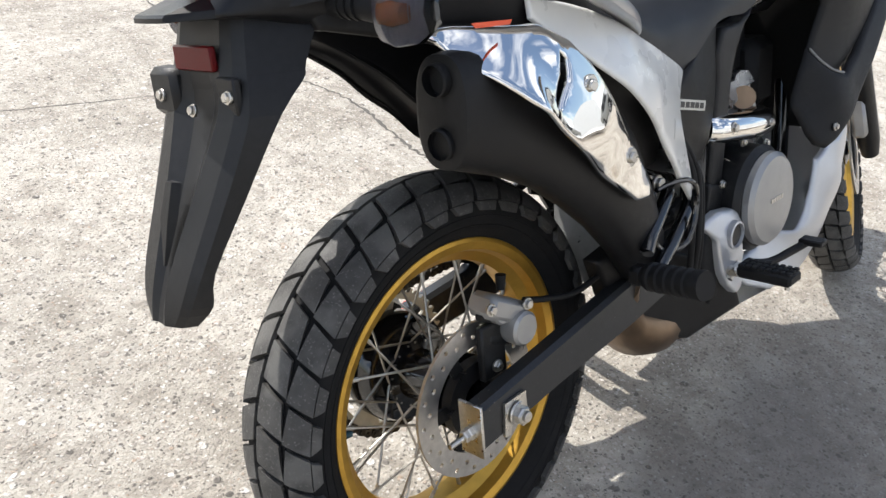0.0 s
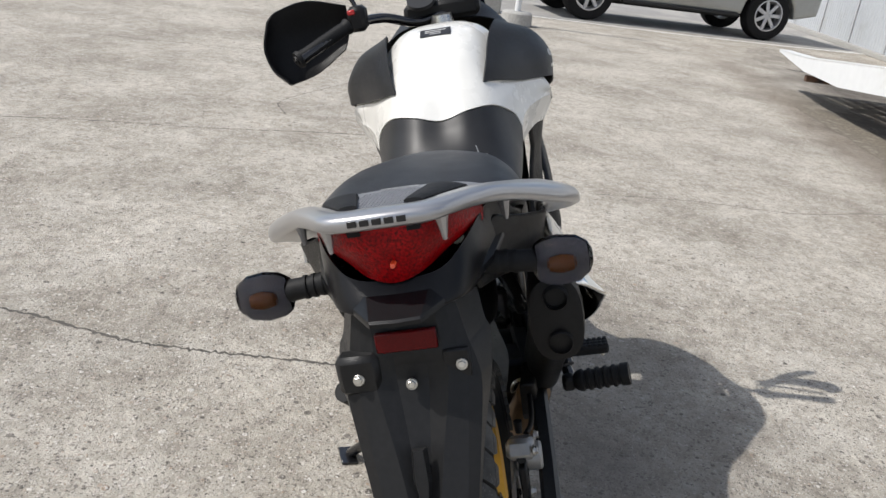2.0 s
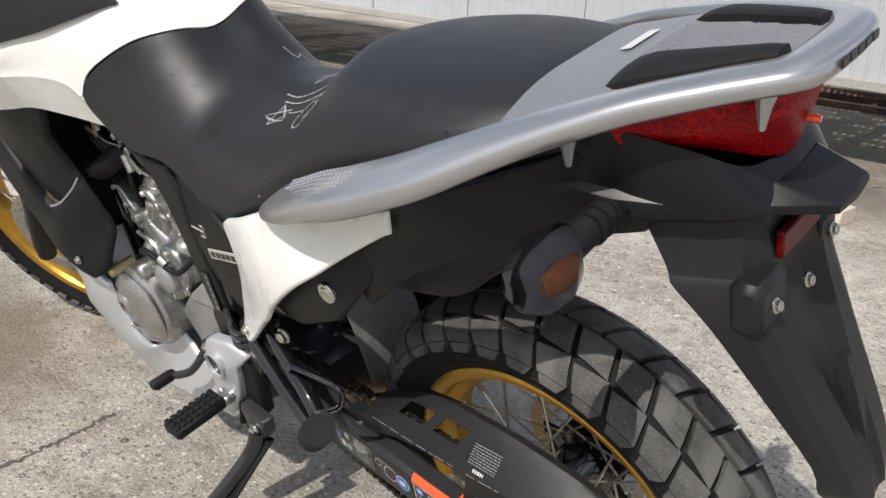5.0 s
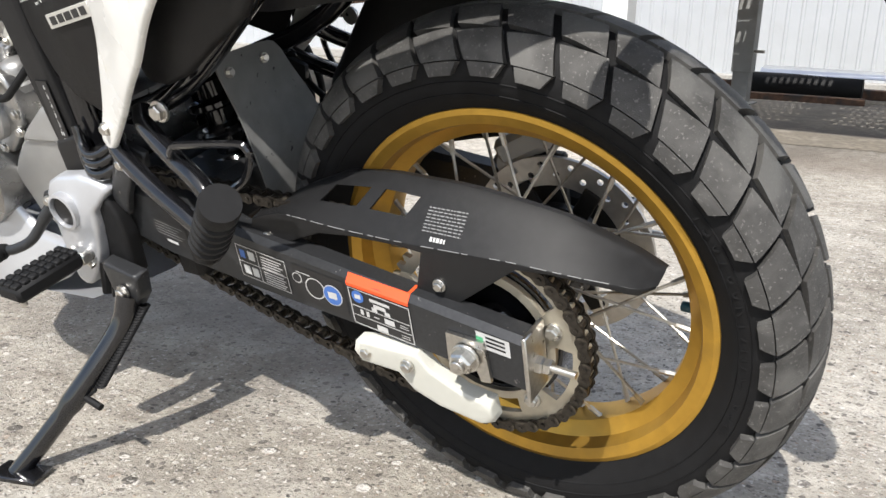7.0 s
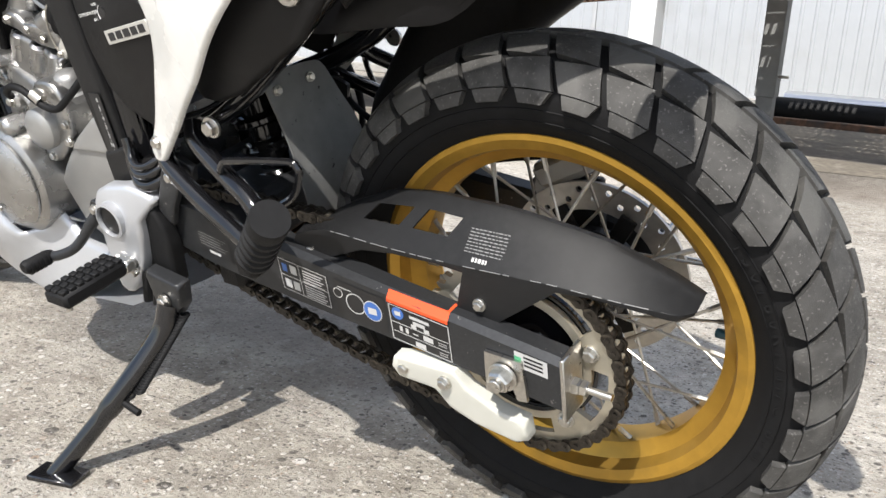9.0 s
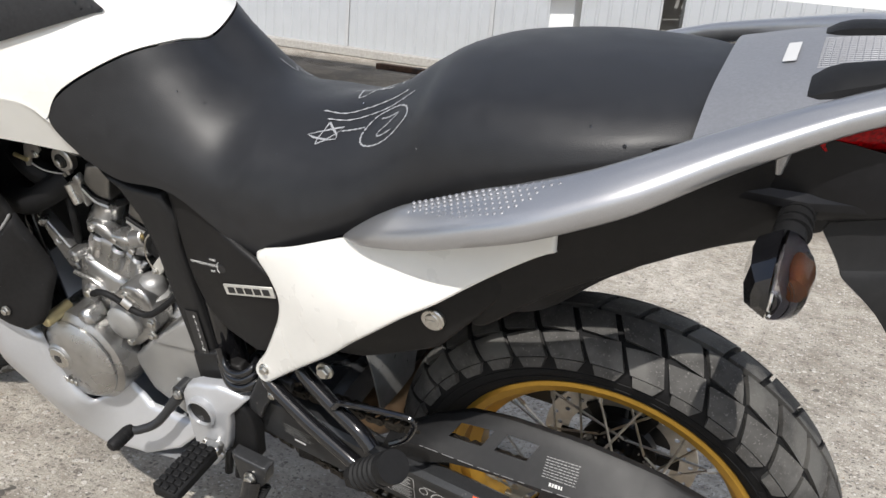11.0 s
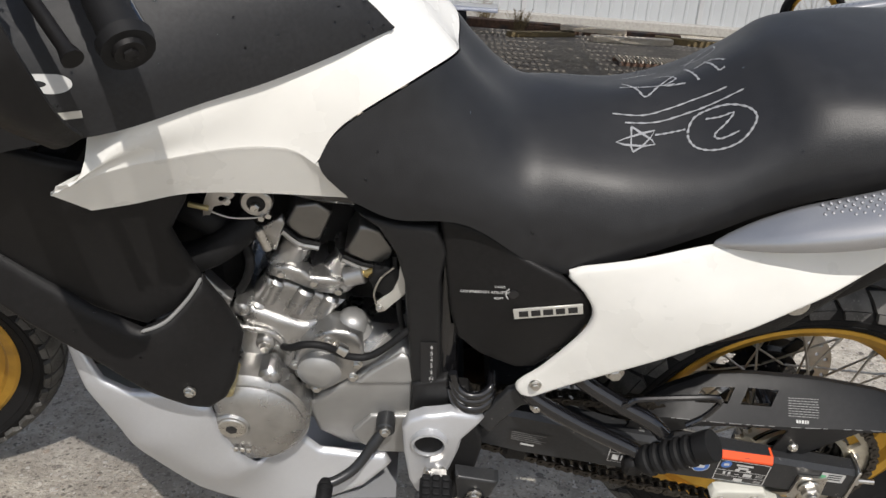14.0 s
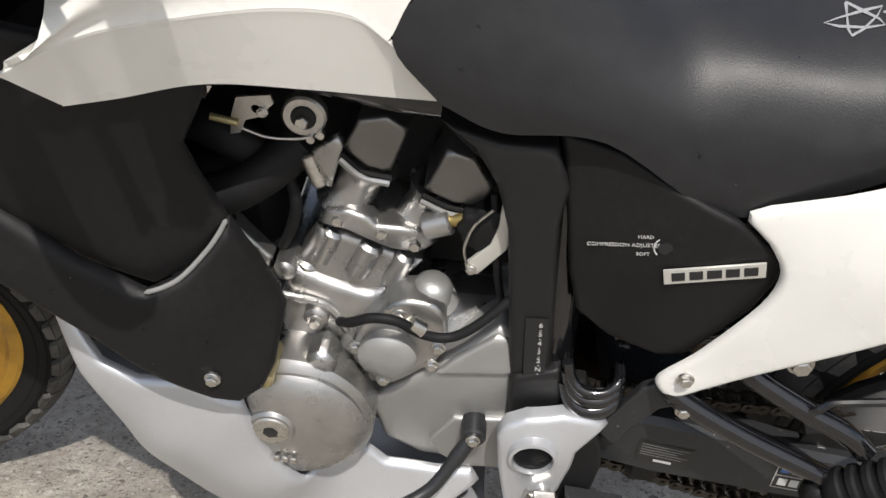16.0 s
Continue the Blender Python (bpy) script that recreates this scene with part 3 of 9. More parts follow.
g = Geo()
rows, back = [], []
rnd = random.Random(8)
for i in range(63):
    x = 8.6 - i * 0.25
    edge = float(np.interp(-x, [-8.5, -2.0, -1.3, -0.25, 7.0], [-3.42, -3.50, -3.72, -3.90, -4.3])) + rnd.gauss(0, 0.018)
    # the darker sheet begins at the side beam's shadow line on the ground
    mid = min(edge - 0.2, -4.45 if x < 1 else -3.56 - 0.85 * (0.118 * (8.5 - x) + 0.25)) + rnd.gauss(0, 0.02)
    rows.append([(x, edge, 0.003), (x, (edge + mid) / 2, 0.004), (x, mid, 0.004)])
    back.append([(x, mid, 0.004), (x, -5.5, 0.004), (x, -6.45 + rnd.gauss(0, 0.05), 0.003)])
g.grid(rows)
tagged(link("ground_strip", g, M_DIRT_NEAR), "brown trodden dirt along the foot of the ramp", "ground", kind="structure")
# sheet under the deck: dirt, with the ramp's shade painted into its colour
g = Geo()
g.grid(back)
tagged(link("ground_strip", g, M_DIRT_SHADE), "dirty concrete under the loading ramp, its shade put into the colour", "ground", kind="structure")

# ---- asphalt lane, painted line ----
g = Geo()
g.grid([[(13.0, 14.0, 0.004), (60, 14.0, 0.004)], [(12.75, 0.0, 0.004), (60, 0.0, 0.004)], [(14.55, -6.7, 0.004), (60, -6.7, 0.004)]])
road = tagged(link("road", g, M_ASPHALT), "dark asphalt lane beyond the concrete yard", "road", kind="structure")
g = Geo()
g.grid([[(12.62, 14.0, 0.006), (12.74, 14.0, 0.006)], [(12.62, 0.0, 0.006), (12.74, 0.0, 0.006)], [(13.15, -2.8, 0.006), (13.27, -2.8, 0.006)],
        [(13.75, -4.8, 0.006), (13.87, -4.8, 0.006)], [(14.5, -6.7, 0.006), (14.62, -6.7, 0.006)]])
line = tagged(link("painted_line", g, M_LINE), "worn white painted line on the ground", "road line", kind="structure")

# ---- siding wall ----
def siding(x0, x1, y, z0, z1):
    """Ribbed steel siding: flat pans with narrow raised ribs and a lap every panel."""
    q = Geo()
    prof, x = [], x0
    while x < x1:
        prof += [(x, 0.0), (x + 0.085, 0.0), (x + 0.094, 0.009), (x + 0.116, 0.009), (x + 0.125, 0.0)]
        x += 0.13
    q.grid([[(px, y + d, z) for px, d in prof] for z in (z0, z1)])
    q.grid([[(px, y - 0.06, z) for px, d in prof] for z in (z0, z1)])
    return q


wall = tagged(link("wall_north", siding(-14.0, 26.0, -7.55, 0.10, 4.2), M_WALL, sharp=20), "white ribbed steel siding wall of a long shed", "wall", kind="structure")
g = Geo()
for x in np.arange(-13.0, 26.0, 1.82):
    g.box((x, -7.535, 2.15), (0.05, 0.012, 4.1), 0.003)
trim = link("trim", g, mat("grey lap strip", (0.44, 0.45, 0.46), 0.5, var=0.06, scale=8), wall)
g = Geo()
g.box((6.0, -7.50, 0.05), (40.0, 0.16, 0.10), 0.01)
baseboard = tagged(link("baseboard", g, M_CONCRETE_BLOCK), "low concrete plinth under the siding wall", "plinth", kind="structure")

# ---- steel loading ramp ----
SLOPE, FOOT = 0.1028, 11.44
ramp_top = 0.6
ramp = tagged(new("loading_ramp"), "long white steel loading ramp with dark slotted deck", "ramp")


def deck_z(x):
    return SLOPE * (FOOT - max(x, ramp_top))


def plain_beam(y, material):
    """A side beam with a bent top lip; it tapers to a thin lip at the foot of the ramp."""
    q = Geo()
    rows, lips = [], []
    for x in (9.965, 8.95, 7.86, 6.5, 3.0, ramp_top, -2.0, -7.0):
        lo = max(deck_z(x) + 0.004, 0.366) if x < 9 else 0.455
        hi = 1.412 - 0.1 * max(x, ramp_top) if x < 9.5 else 0.470
        rows.append([(x, y + 0.03, lo), (x, y + 0.03, hi), (x, y - 0.03, hi), (x, y - 0.03, lo)])
        lips.append([(x, y + 0.034, hi + 0.003), (x, y + 0.034, hi + 0.016), (x, y - 0.09, hi + 0.021), (x, y - 0.09, hi + 0.003)])
    q.loft(rows)
    q.loft(lips)
    return link("side_beam", q, material, ramp, sharp=25)


plain_beam(-3.56, M_RAMP_WHITE)
plain_beam(-5.98, M_RUST)
def deck_plank(y0, lead, width=0.205, slot=0.072, pitch=0.0545):
    """A steel deck plank: groups of close cross slots between plain stretches."""
    q = Geo()

    def strip(xa, xb, ya, yb, drop=0.0):
        za, zb = deck_z(xa) + 0.10 - drop, deck_z(xb) + 0.10 - drop
        q.add([(xa, ya, za), (xa, yb, za), (xb, yb, zb), (xb, ya, zb), (xa, ya, za - 0.005), (xa, yb, za - 0.005), (xb, yb, zb - 0.005), (xb, ya, zb - 0.005)],
              [(0, 1, 2, 3), (7, 6, 5, 4), (0, 4, 5, 1), (1, 5, 6, 2), (2, 6, 7, 3), (3, 7, 4, 0)])

    ya, yb = y0 - width / 2 + slot / 2, y0 - width / 2 - slot / 2
    for xa, xb in ((9.90, ramp_top), (ramp_top, -7.0)):
        strip(xa, xb, ya, y0)
        strip(xa, xb, y0 - width + 0.006, yb)
    x = 9.90 - 0.08 - lead
    strip(9.90, x, yb, ya)
    while x > -6.9:
        for i in range(13):
            strip(x - i * pitch - 0.028, x - i * pitch - pitch, yb, ya)
        strip(x - 13 * pitch, x - 13 * pitch - 0.25, yb, ya)
        x -= 13 * pitch + 0.25
    return link("deck_plank", q, M_RAMP_DARK, ramp, sharp=30)


for k in range(11):
    deck_plank(-3.66 - k * 0.209, (0.0, 0.10)[k % 2])
for x in (9.0, 7.0, 5.5, 4.0, 2.5, 1.0, -0.8, -2.6, -4.4):
    q = Geo()
    q.box((x, -4.77, deck_z(x) + 0.035), (0.07, 2.36, 0.07), 0.004)
    link("crossmember", q, M_RUST, ramp)


def leg(x, y, w, top, material, label):
    """A square leg: outer sleeve, inner post with pin hole, pin and base plate."""
    q = Geo()
    q.box((x, y, (top + 0.24) / 2), (w, w, top - 0.24), 0.006)
    ob = link("leg", q, material, ramp, label)
    q = Geo()
    q.box((x, y, 0.14), (w * 0.84, w * 0.84, 0.26), 0.005)
    link("inner_post", q, material, ob)
    q = Geo()
    q.box((x, y, 0.006), (w * 1.5, w * 1.5, 0.012), 0.003)
    link("base_plate", q, material, ob)
    q = Geo()
    q.tube([(x - w, y + w * 0.2, 0.40), (x + w * 0.5, y + w * 0.2, 0.40)], 0.012, 8)
    link("locking_pin", q, M_RUST if material is M_RUST else M_STEEL, ob)
    return ob


# far legs are grey, not white: the deck's shade put into their colour
leg(1.36, -3.70, 0.15, deck_z(1.36) + 0.02, M_RAMP_WHITE, "white square leg with sleeve and pin")
leg(1.14, -5.86, 0.15, deck_z(1.14) + 0.02, M_LEG_GREY, "leg under the deck, its grey standing in for the deck's shade")
leg(-4.0, -3.70, 0.15, deck_z(-4.0) + 0.02, M_RAMP_WHITE, "white square leg with sleeve and pin")
leg(-4.0, -5.86, 0.15, deck_z(-4.0) + 0.02, M_LEG_GREY, "leg under the deck, its grey standing in for the deck's shade")

# ---- timber and scrap by the ramp ----
g = Geo()
g.box((0, 0, 0.040), (1.30, 0.150, 0.080), 0.004)
timber = tagged(link("timber_beam", g, M_CREAM_WOOD), "pale sawn timber lying on the concrete by the ramp", "timber")
timber.matrix_world = pose(1.185, -3.075, 0.0, 0, 0, -7)


def loose(name, geo, material, label, category, m=None, sharp=38):
    ob = tagged(link(name, geo, material, None, "", sharp), label, category)
    if m:
        ob.matrix_world = m
    return ob


g = Geo()
g.tube([(-0.46, 0, 0.10), (-0.455, 0, 0.10), (-0.44, 0, 0.10), (0.44, 0, 0.10), (0.455, 0, 0.10), (0.46, 0, 0.10)], [0.07, 0.092, 0.10, 0.10, 0.092, 0.07], 28)
loose("black_pipe", g, M_SOFT, "thick black plastic pipe lying by the wall", "pipe", pose(0.82, -6.62, 0, 0, 0, 3))
g = Geo()
prof = [(-0.13, 0.0), (-0.10, 0.035), (0.0, 0.055), (0.10, 0.035), (0.13, 0.0)]
g.grid([[(x, y, 0.215 + z) for y, z in prof] for x in (-0.55, -0.2, 0.2, 0.55)])
g.grid([[(x, y, 0.211 + z) for y, z in prof] for x in (-0.55, -0.2, 0.2, 0.55)])
loose("aluminium_sheet", g, M_SHEET, "bent bright aluminium sheet lying on the pipe", "metal sheet", pose(0.62, -6.72, -0.022, 0, 0, -2))
for k, (x, y, z, lx, sz, yaw, mm, lb) in enumerate(((1.15, -6.30, 0.0, 1.7, 0.055, 4, M_RUST, "rusted angle bar among scrap by the wall"), (2.2, -6.72, 0.0, 2.1, 0.07, -5, M_RUST, "rusty weathered plank by the wall"),
                                             (3.4, -6.85, 0.0, 1.9, 0.06, 3, M_RUST, "rusty weathered plank by the wall"), (-1.0, -6.95, 0.0, 1.5, 0.06, 2, M_RUST, "rusty weathered plank by the wall"),
                                             (1.95, -6.55, 0.065, 1.6, 0.05, 9, M_RUST, "rusted angle bar among scrap by the wall"), (0.1, -6.98, 0.0, 1.8, 0.08, -3, M_RUST, "rusty weathered plank by the wall"),
                                             (-1.2, -6.60, 0.0, 0.78, 0.06, 6, M_CREAM_WOOD, "short pale timber offcut by the wall"), (-0.85, -6.72, 0.058, 0.62, 0.05, -9, M_CREAM_WOOD, "short pale timber offcut by the wall"),
                                             (-0.35, -6.62, 0.0, 0.7, 0.05, 24, M_TWIG, "broken brown board by the wall"), (-1.9, -6.7, 0.0, 0.9, 0.06, -14, M_TWIG, "broken brown board by the wall"))):
    g = Geo()
    g.box((0, 0, sz / 2), (lx, sz * 1.6, sz), 0.006)
    g.box((lx * 0.31, sz * 0.2, sz * 0.62), (lx * 0.30, sz * 1.35, sz * 0.8), 0.006)
    loose("plank" if "angle" not in lb else "angle_bar", g, mm, lb, "plank" if "angle" not in lb else "metal bar", pose(x, y, z, 0, 0, yaw))
# pale slats in a row, like a small pallet, by the wall
pallet = tagged(new("slatted_tray"), "flat brown slatted tray under the ramp", "tray")
g = Geo()
g.box((-1.20, -5.42, 0.019), (0.74, 0.04, 0.03), 0.003)
link("rail", g, M_RUST, pallet)
g = Geo()
g.box((-1.20, -5.60, 0.019), (0.74, 0.04, 0.03), 0.003)
link("rail", g, M_RUST, pallet)
g = Geo()
g.box((0, 0, 0), (0.014, 0.24, 0.02), 0.003)
slat = link("slat", g, M_CREAM_WOOD, pallet)
slat.matrix_basis = pose(-1.55, -5.51, 0.044)
for k in range(1, 24):
    share("slat", slat, pose(-1.55 + k * 0.0305, -5.51, 0.044), pallet)
# dry weeds
rnd = random.Random(12)
for wx, wy in ((-0.15, -6.75), (0.15, -7.2), (2.9, -7.2)):
    g = Geo()
    for k in range(46):
        a, h = rnd.uniform(0, 6.28), rnd.uniform(0.10, 0.24)
        b = rnd.uniform(0.02, 0.12)
        p0 = Vector((rnd.gauss(0, 0.03), rnd.gauss(0, 0.03), 0))
        p1 = p0 + Vector((b * math.cos(a), b * math.sin(a), h))
        g.tube([p0, (p0 + p1) / 2 + Vector((0, 0, 0.02)), p1], [0.003, 0.002, 0.0008], 4)
        for s in range(4):
            q = p0.lerp(p1, 0.5 + 0.13 * s)
            g.tube([q, q + Vector((rnd.gauss(0, 0.02), rnd.gauss(0, 0.02), 0.015))], [0.002, 0.0012], 4)
    loose("dry_weed", g, M_TWIG, "dry brown weed at the wall's foot", "weed", pose(wx, wy, 0.0))
# a second gold-rimmed wheel that leans by the wall
spare = tagged(new("spare_wheel"), "spare gold-rimmed motorcycle wheel with black tyre by the wall", "wheel")
g = Geo()
prof = [(0.235 + 0.048 + 0.042 * math.cos(a), 0.055 * math.sin(a)) for a in np.linspace(-2.6, 2.6, 15)]
g.lathe(prof, n=56, closed=True)
link("tyre", g, M_RUBBER, spare)
g = Geo()
g.lathe([(0.242, -0.045), (0.238, -0.048), (0.222, -0.040), (0.210, -0.015), (0.210, 0.015), (0.222, 0.040), (0.238, 0.048), (0.242, 0.045), (0.225, 0.0)], n=56, closed=True)
link("rim", g, M_GOLD, spare)
g = Geo()
g.lathe([(0.012, -0.07), (0.035, -0.06), (0.030, 0), (0.035, 0.06), (0.012, 0.07)], n=24, closed=True)
link("hub", g, M_BLACK_GLOSS, spare)
g = Geo()
g.tube([(0.033, 0.05, 0), (0.212, 0.008, 0.0)], 0.002, 6)
sp = link("spoke", g, M_SPOKE, spare)
for k in range(1, 32):
    share("spoke", sp, Matrix.Rotation(2 * math.pi * k / 32, 4, "Y") @ (Matrix.Scale(-1, 4, (0, 1, 0)) if k % 2 else Matrix.Identity(4)), spare)
spare.matrix_world = pose(-2.95, -6.85, 0.325, 8, 0, 0)
g = Geo()
g.tube([(0, 0, 0.004), (0.12, 0.02, 0.004), (0.24, 0.03, 0.005)], 0.004, 8)
loose("drinking_straw", g, M_LABEL_WHITE, "white plastic straw lying on the concrete", "litter", pose(1.75, -3.25, 0, 0, 0, 40))

# the shed, the ramp and what lies round them stand on the yard at this scale from its middle
for ob in list(scene.collection.all_objects):
    if ob.parent is None and ob.type in {"MESH", "EMPTY"} and ob.name.split(".")[0] not in {"ground", "road", "painted_line"}:
        ob.matrix_world = Matrix.Scale(0.865, 4) @ ob.matrix_world

# ---- parked car beyond the line ----
car = tagged(new("parked_car"), "parked champagne grey off-road car with alloy wheels", "car")
WB, WR = 3.3, 0.42


def arch(cx, r, n=9):
    return [(cx + r * math.cos(a), 0.40 + r * math.sin(a)) for a in np.linspace(math.pi, 0, n)]


shape = [(-0.85, 0.52), (-0.62, 0.46), (-0.50, 0.40)] + arch(0, 0.50) + [(0.55, 0.38), (WB - 0.55, 0.38)] + arch(WB, 0.50) + [(WB + 0.62, 0.42), (WB + 0.95, 0.50), (WB + 1.0, 1.02), (WB + 0.85, 1.12),
         (WB - 0.1, 1.20), (0.2, 1.18), (-0.75, 1.12), (-0.90, 0.95)]
link("body", slab(shape, [(0, 0.5, 0.0), (1.6, 0.8, 0.03), (WB, 0.5, 0.0), (1.6, 1.2, -0.03), (1.6, 0.38, -0.02)], 1.72, edge=0.05, res=0.12, side=-1), M_CAR_PAINT, car)
cab = slab([(-0.10, 1.16), (0.55, 1.72), (2.7, 1.76), (WB + 0.65, 1.20), (1.6, 1.14)], [(1.6, 1.2, -0.10), (1.6, 1.7, -0.22), (0, 1.2, -0.10)], 1.5, edge=0.05, res=0.15, side=-1)
link("cabin", cab, M_CAR_PAINT, car)
for pts in ([(0.10, 1.22), (0.62, 1.64), (1.30, 1.66), (1.30, 1.22)], [(1.40, 1.22), (1.40, 1.66), (2.55, 1.68), (2.9, 1.22)]):
    link("window", slab(pts, [(1.6, 1.2, -0.094), (1.6, 1.7, -0.214), (0, 1.2, -0.094)], 0.01, edge=0, res=None, side=-1), M_LABEL_BLACK, car, "dark side window")
g = Geo()
g.box((WB / 2, 0.86, 0.42), (WB - 0.9, 1.3, 0.24), 0.04)
link("underbody", g, M_CAR_BLACK, car)
g = Geo()
g.box((WB / 2, 0.02, 0.375), (WB - 1.15, 0.12, 0.06), 0.015)
link("sill", g, M_CAR_BLACK, car)
for cx in (0.0, WB):
    for y, s in ((0.10, -1), (1.62, 1)):
        g = Geo()
        g.lathe([(WR * 0.62, s * 0.11), (WR * 0.80, s * 0.125), (WR * 0.95, s * 0.11), (WR, s * 0.07), (WR, -s * 0.10), (WR * 0.62, -s * 0.11)], n=48, closed=True)
        tyre_ob = link("wheel", g, M_RUBBER, car, "black road tyre on an alloy wheel")
        tyre_ob.matrix_basis = pose(cx, y, WR)
        g = Geo()
        g.lathe([(WR * 0.63, s * 0.115), (WR * 0.58, s * 0.120), (WR * 0.54, s * 0.06), (WR * 0.54, -s * 0.08), (WR * 0.62, -s * 0.09)], n=40)
        g.lathe([(0.001, s * 0.075), (0.07, s * 0.085), (0.08, s * 0.02), (0.001, s * 0.02)], n=20)
        for k in range(7):
            g.box((WR * 0.33, s * 0.075, 0), (WR * 0.52, 0.03, 0.062), 0.01, Matrix.Rotation(2 * math.pi * k / 7, 4, "Y"))
        link("rim", g, M_ALU_WHEEL, tyre_ob, "silver seven-spoke alloy rim")
        g = Geo()
        g.lathe([(0.001, 0.0), (WR * 0.5, 0.0)], n=32)
        link("brake_drum", g, M_CAR_BLACK, tyre_ob)
car.matrix_world = pose(13.42, -1.40, 0.004, 0, 0, -74.4)
# ---- sign pole and posts ----
g = Geo()
g.tube([(0, 0, 0.0), (0, 0, 0.01), (0, 0, 0.16), (0, 0, 0.185), (0, 0, 0.19)], [0.21, 0.225, 0.215, 0.19, 0.02], 32)
sign = loose("sign_pole", g, M_CONCRETE_BLOCK, "grey steel pole standing in a round concrete base", "pole", pose(11.27, -0.20, 0))
g = Geo()
g.cyl((0, 0, 0.18), (0, 0, 2.3), 0.045, 16)
link("pole", g, M_RAMP_WHITE, sign)
g = Geo()
g.box((0, 0, 0.11), (0.42, 0.34, 0.22), 0.02)
blk = loose("concrete_block", g, M_CONCRETE_BLOCK, "low concrete block on the ground", "block", pose(12.6, 0.25, 0, 0, 0, 20))
g = Geo()
g.box((0, 0, 0.10), (0.50, 0.36, 0.20), 0.02)
post = loose("wall_post", g, M_CONCRETE_BLOCK, "grey steel post with a red plate in a concrete footing", "post", pose(14.38, -6.95, 0, 0, 0, 8))
g = Geo()
g.box((0, 0, 1.2), (0.14, 0.14, 2.1), 0.008)
link("pole", g, M_LEG_GREY, post)
g = Geo()
g.box((0.02, 0.085, 0.92), (0.13, 0.012, 0.5), 0.004)
link("red_plate", g, M_RED_SWITCH, post, "red painted plate")

# ---- motorcycle, leaning on its side stand ----
bike = tagged(new("motorcycle"), "white and dark grey adventure motorcycle, gold wheels, on its side stand", "motorcycle")
bike.matrix_world = pose(0, 0, LIFT, LEAN, 0, 0)


def part(name, geo, material, parent=None, label="", sharp=38, weld=False):
    return link(name, geo, material, parent or bike, label, sharp, weld)


def both(name, geo, material, label="", parent=None, sharp=38):
    """A part and its mirror image on the other side."""
    return part(name, geo, material, parent, label, sharp), part(name, geo.mirrored(), material, parent, label, sharp)


def sheet(rows, nu=5, nv=5, thick=0.003, inward=None):
    """A smooth shell with a folded edge: the net of rows, and a copy moved inwards."""
    fine = patch(rows, nu, nv)
    q = Geo()
    a, b = len(fine), len(fine[0])
    pts = np.array(fine)
    du, dv = np.gradient(pts, axis=0), np.gradient(pts, axis=1)
    nrm = np.cross(du, dv)
    nrm /= np.linalg.norm(nrm, axis=2, keepdims=True) + 1e-9
    if inward is not None:
        nrm = nrm * (1.0 if ((np.array(inward) - pts) * nrm).sum() >= 0 else -1.0)
    back = pts + nrm * thick
    q.v = [tuple(p) for p in pts.reshape(-1, 3)] + [tuple(p) for p in back.reshape(-1, 3)]
    n = a * b
    for i in range(a - 1):
        for k in range(b - 1):
            f = (i * b + k, i * b + k + 1, (i + 1) * b + k + 1, (i + 1) * b + k)
            q.f += [f, tuple(t + n for t in f[::-1])]
    rim = [(0, k) for k in range(b)] + [(i, b - 1) for i in range(1, a)] + [(a - 1, k) for k in range(b - 2, -1, -1)] + [(i, 0) for i in range(a - 2, 0, -1)]
    rim = [i * b + k for i, k in rim]
    q.f += [(p, r, r + n, p + n) for p, r in zip(rim, rim[1:] + rim[:1])]
    return q


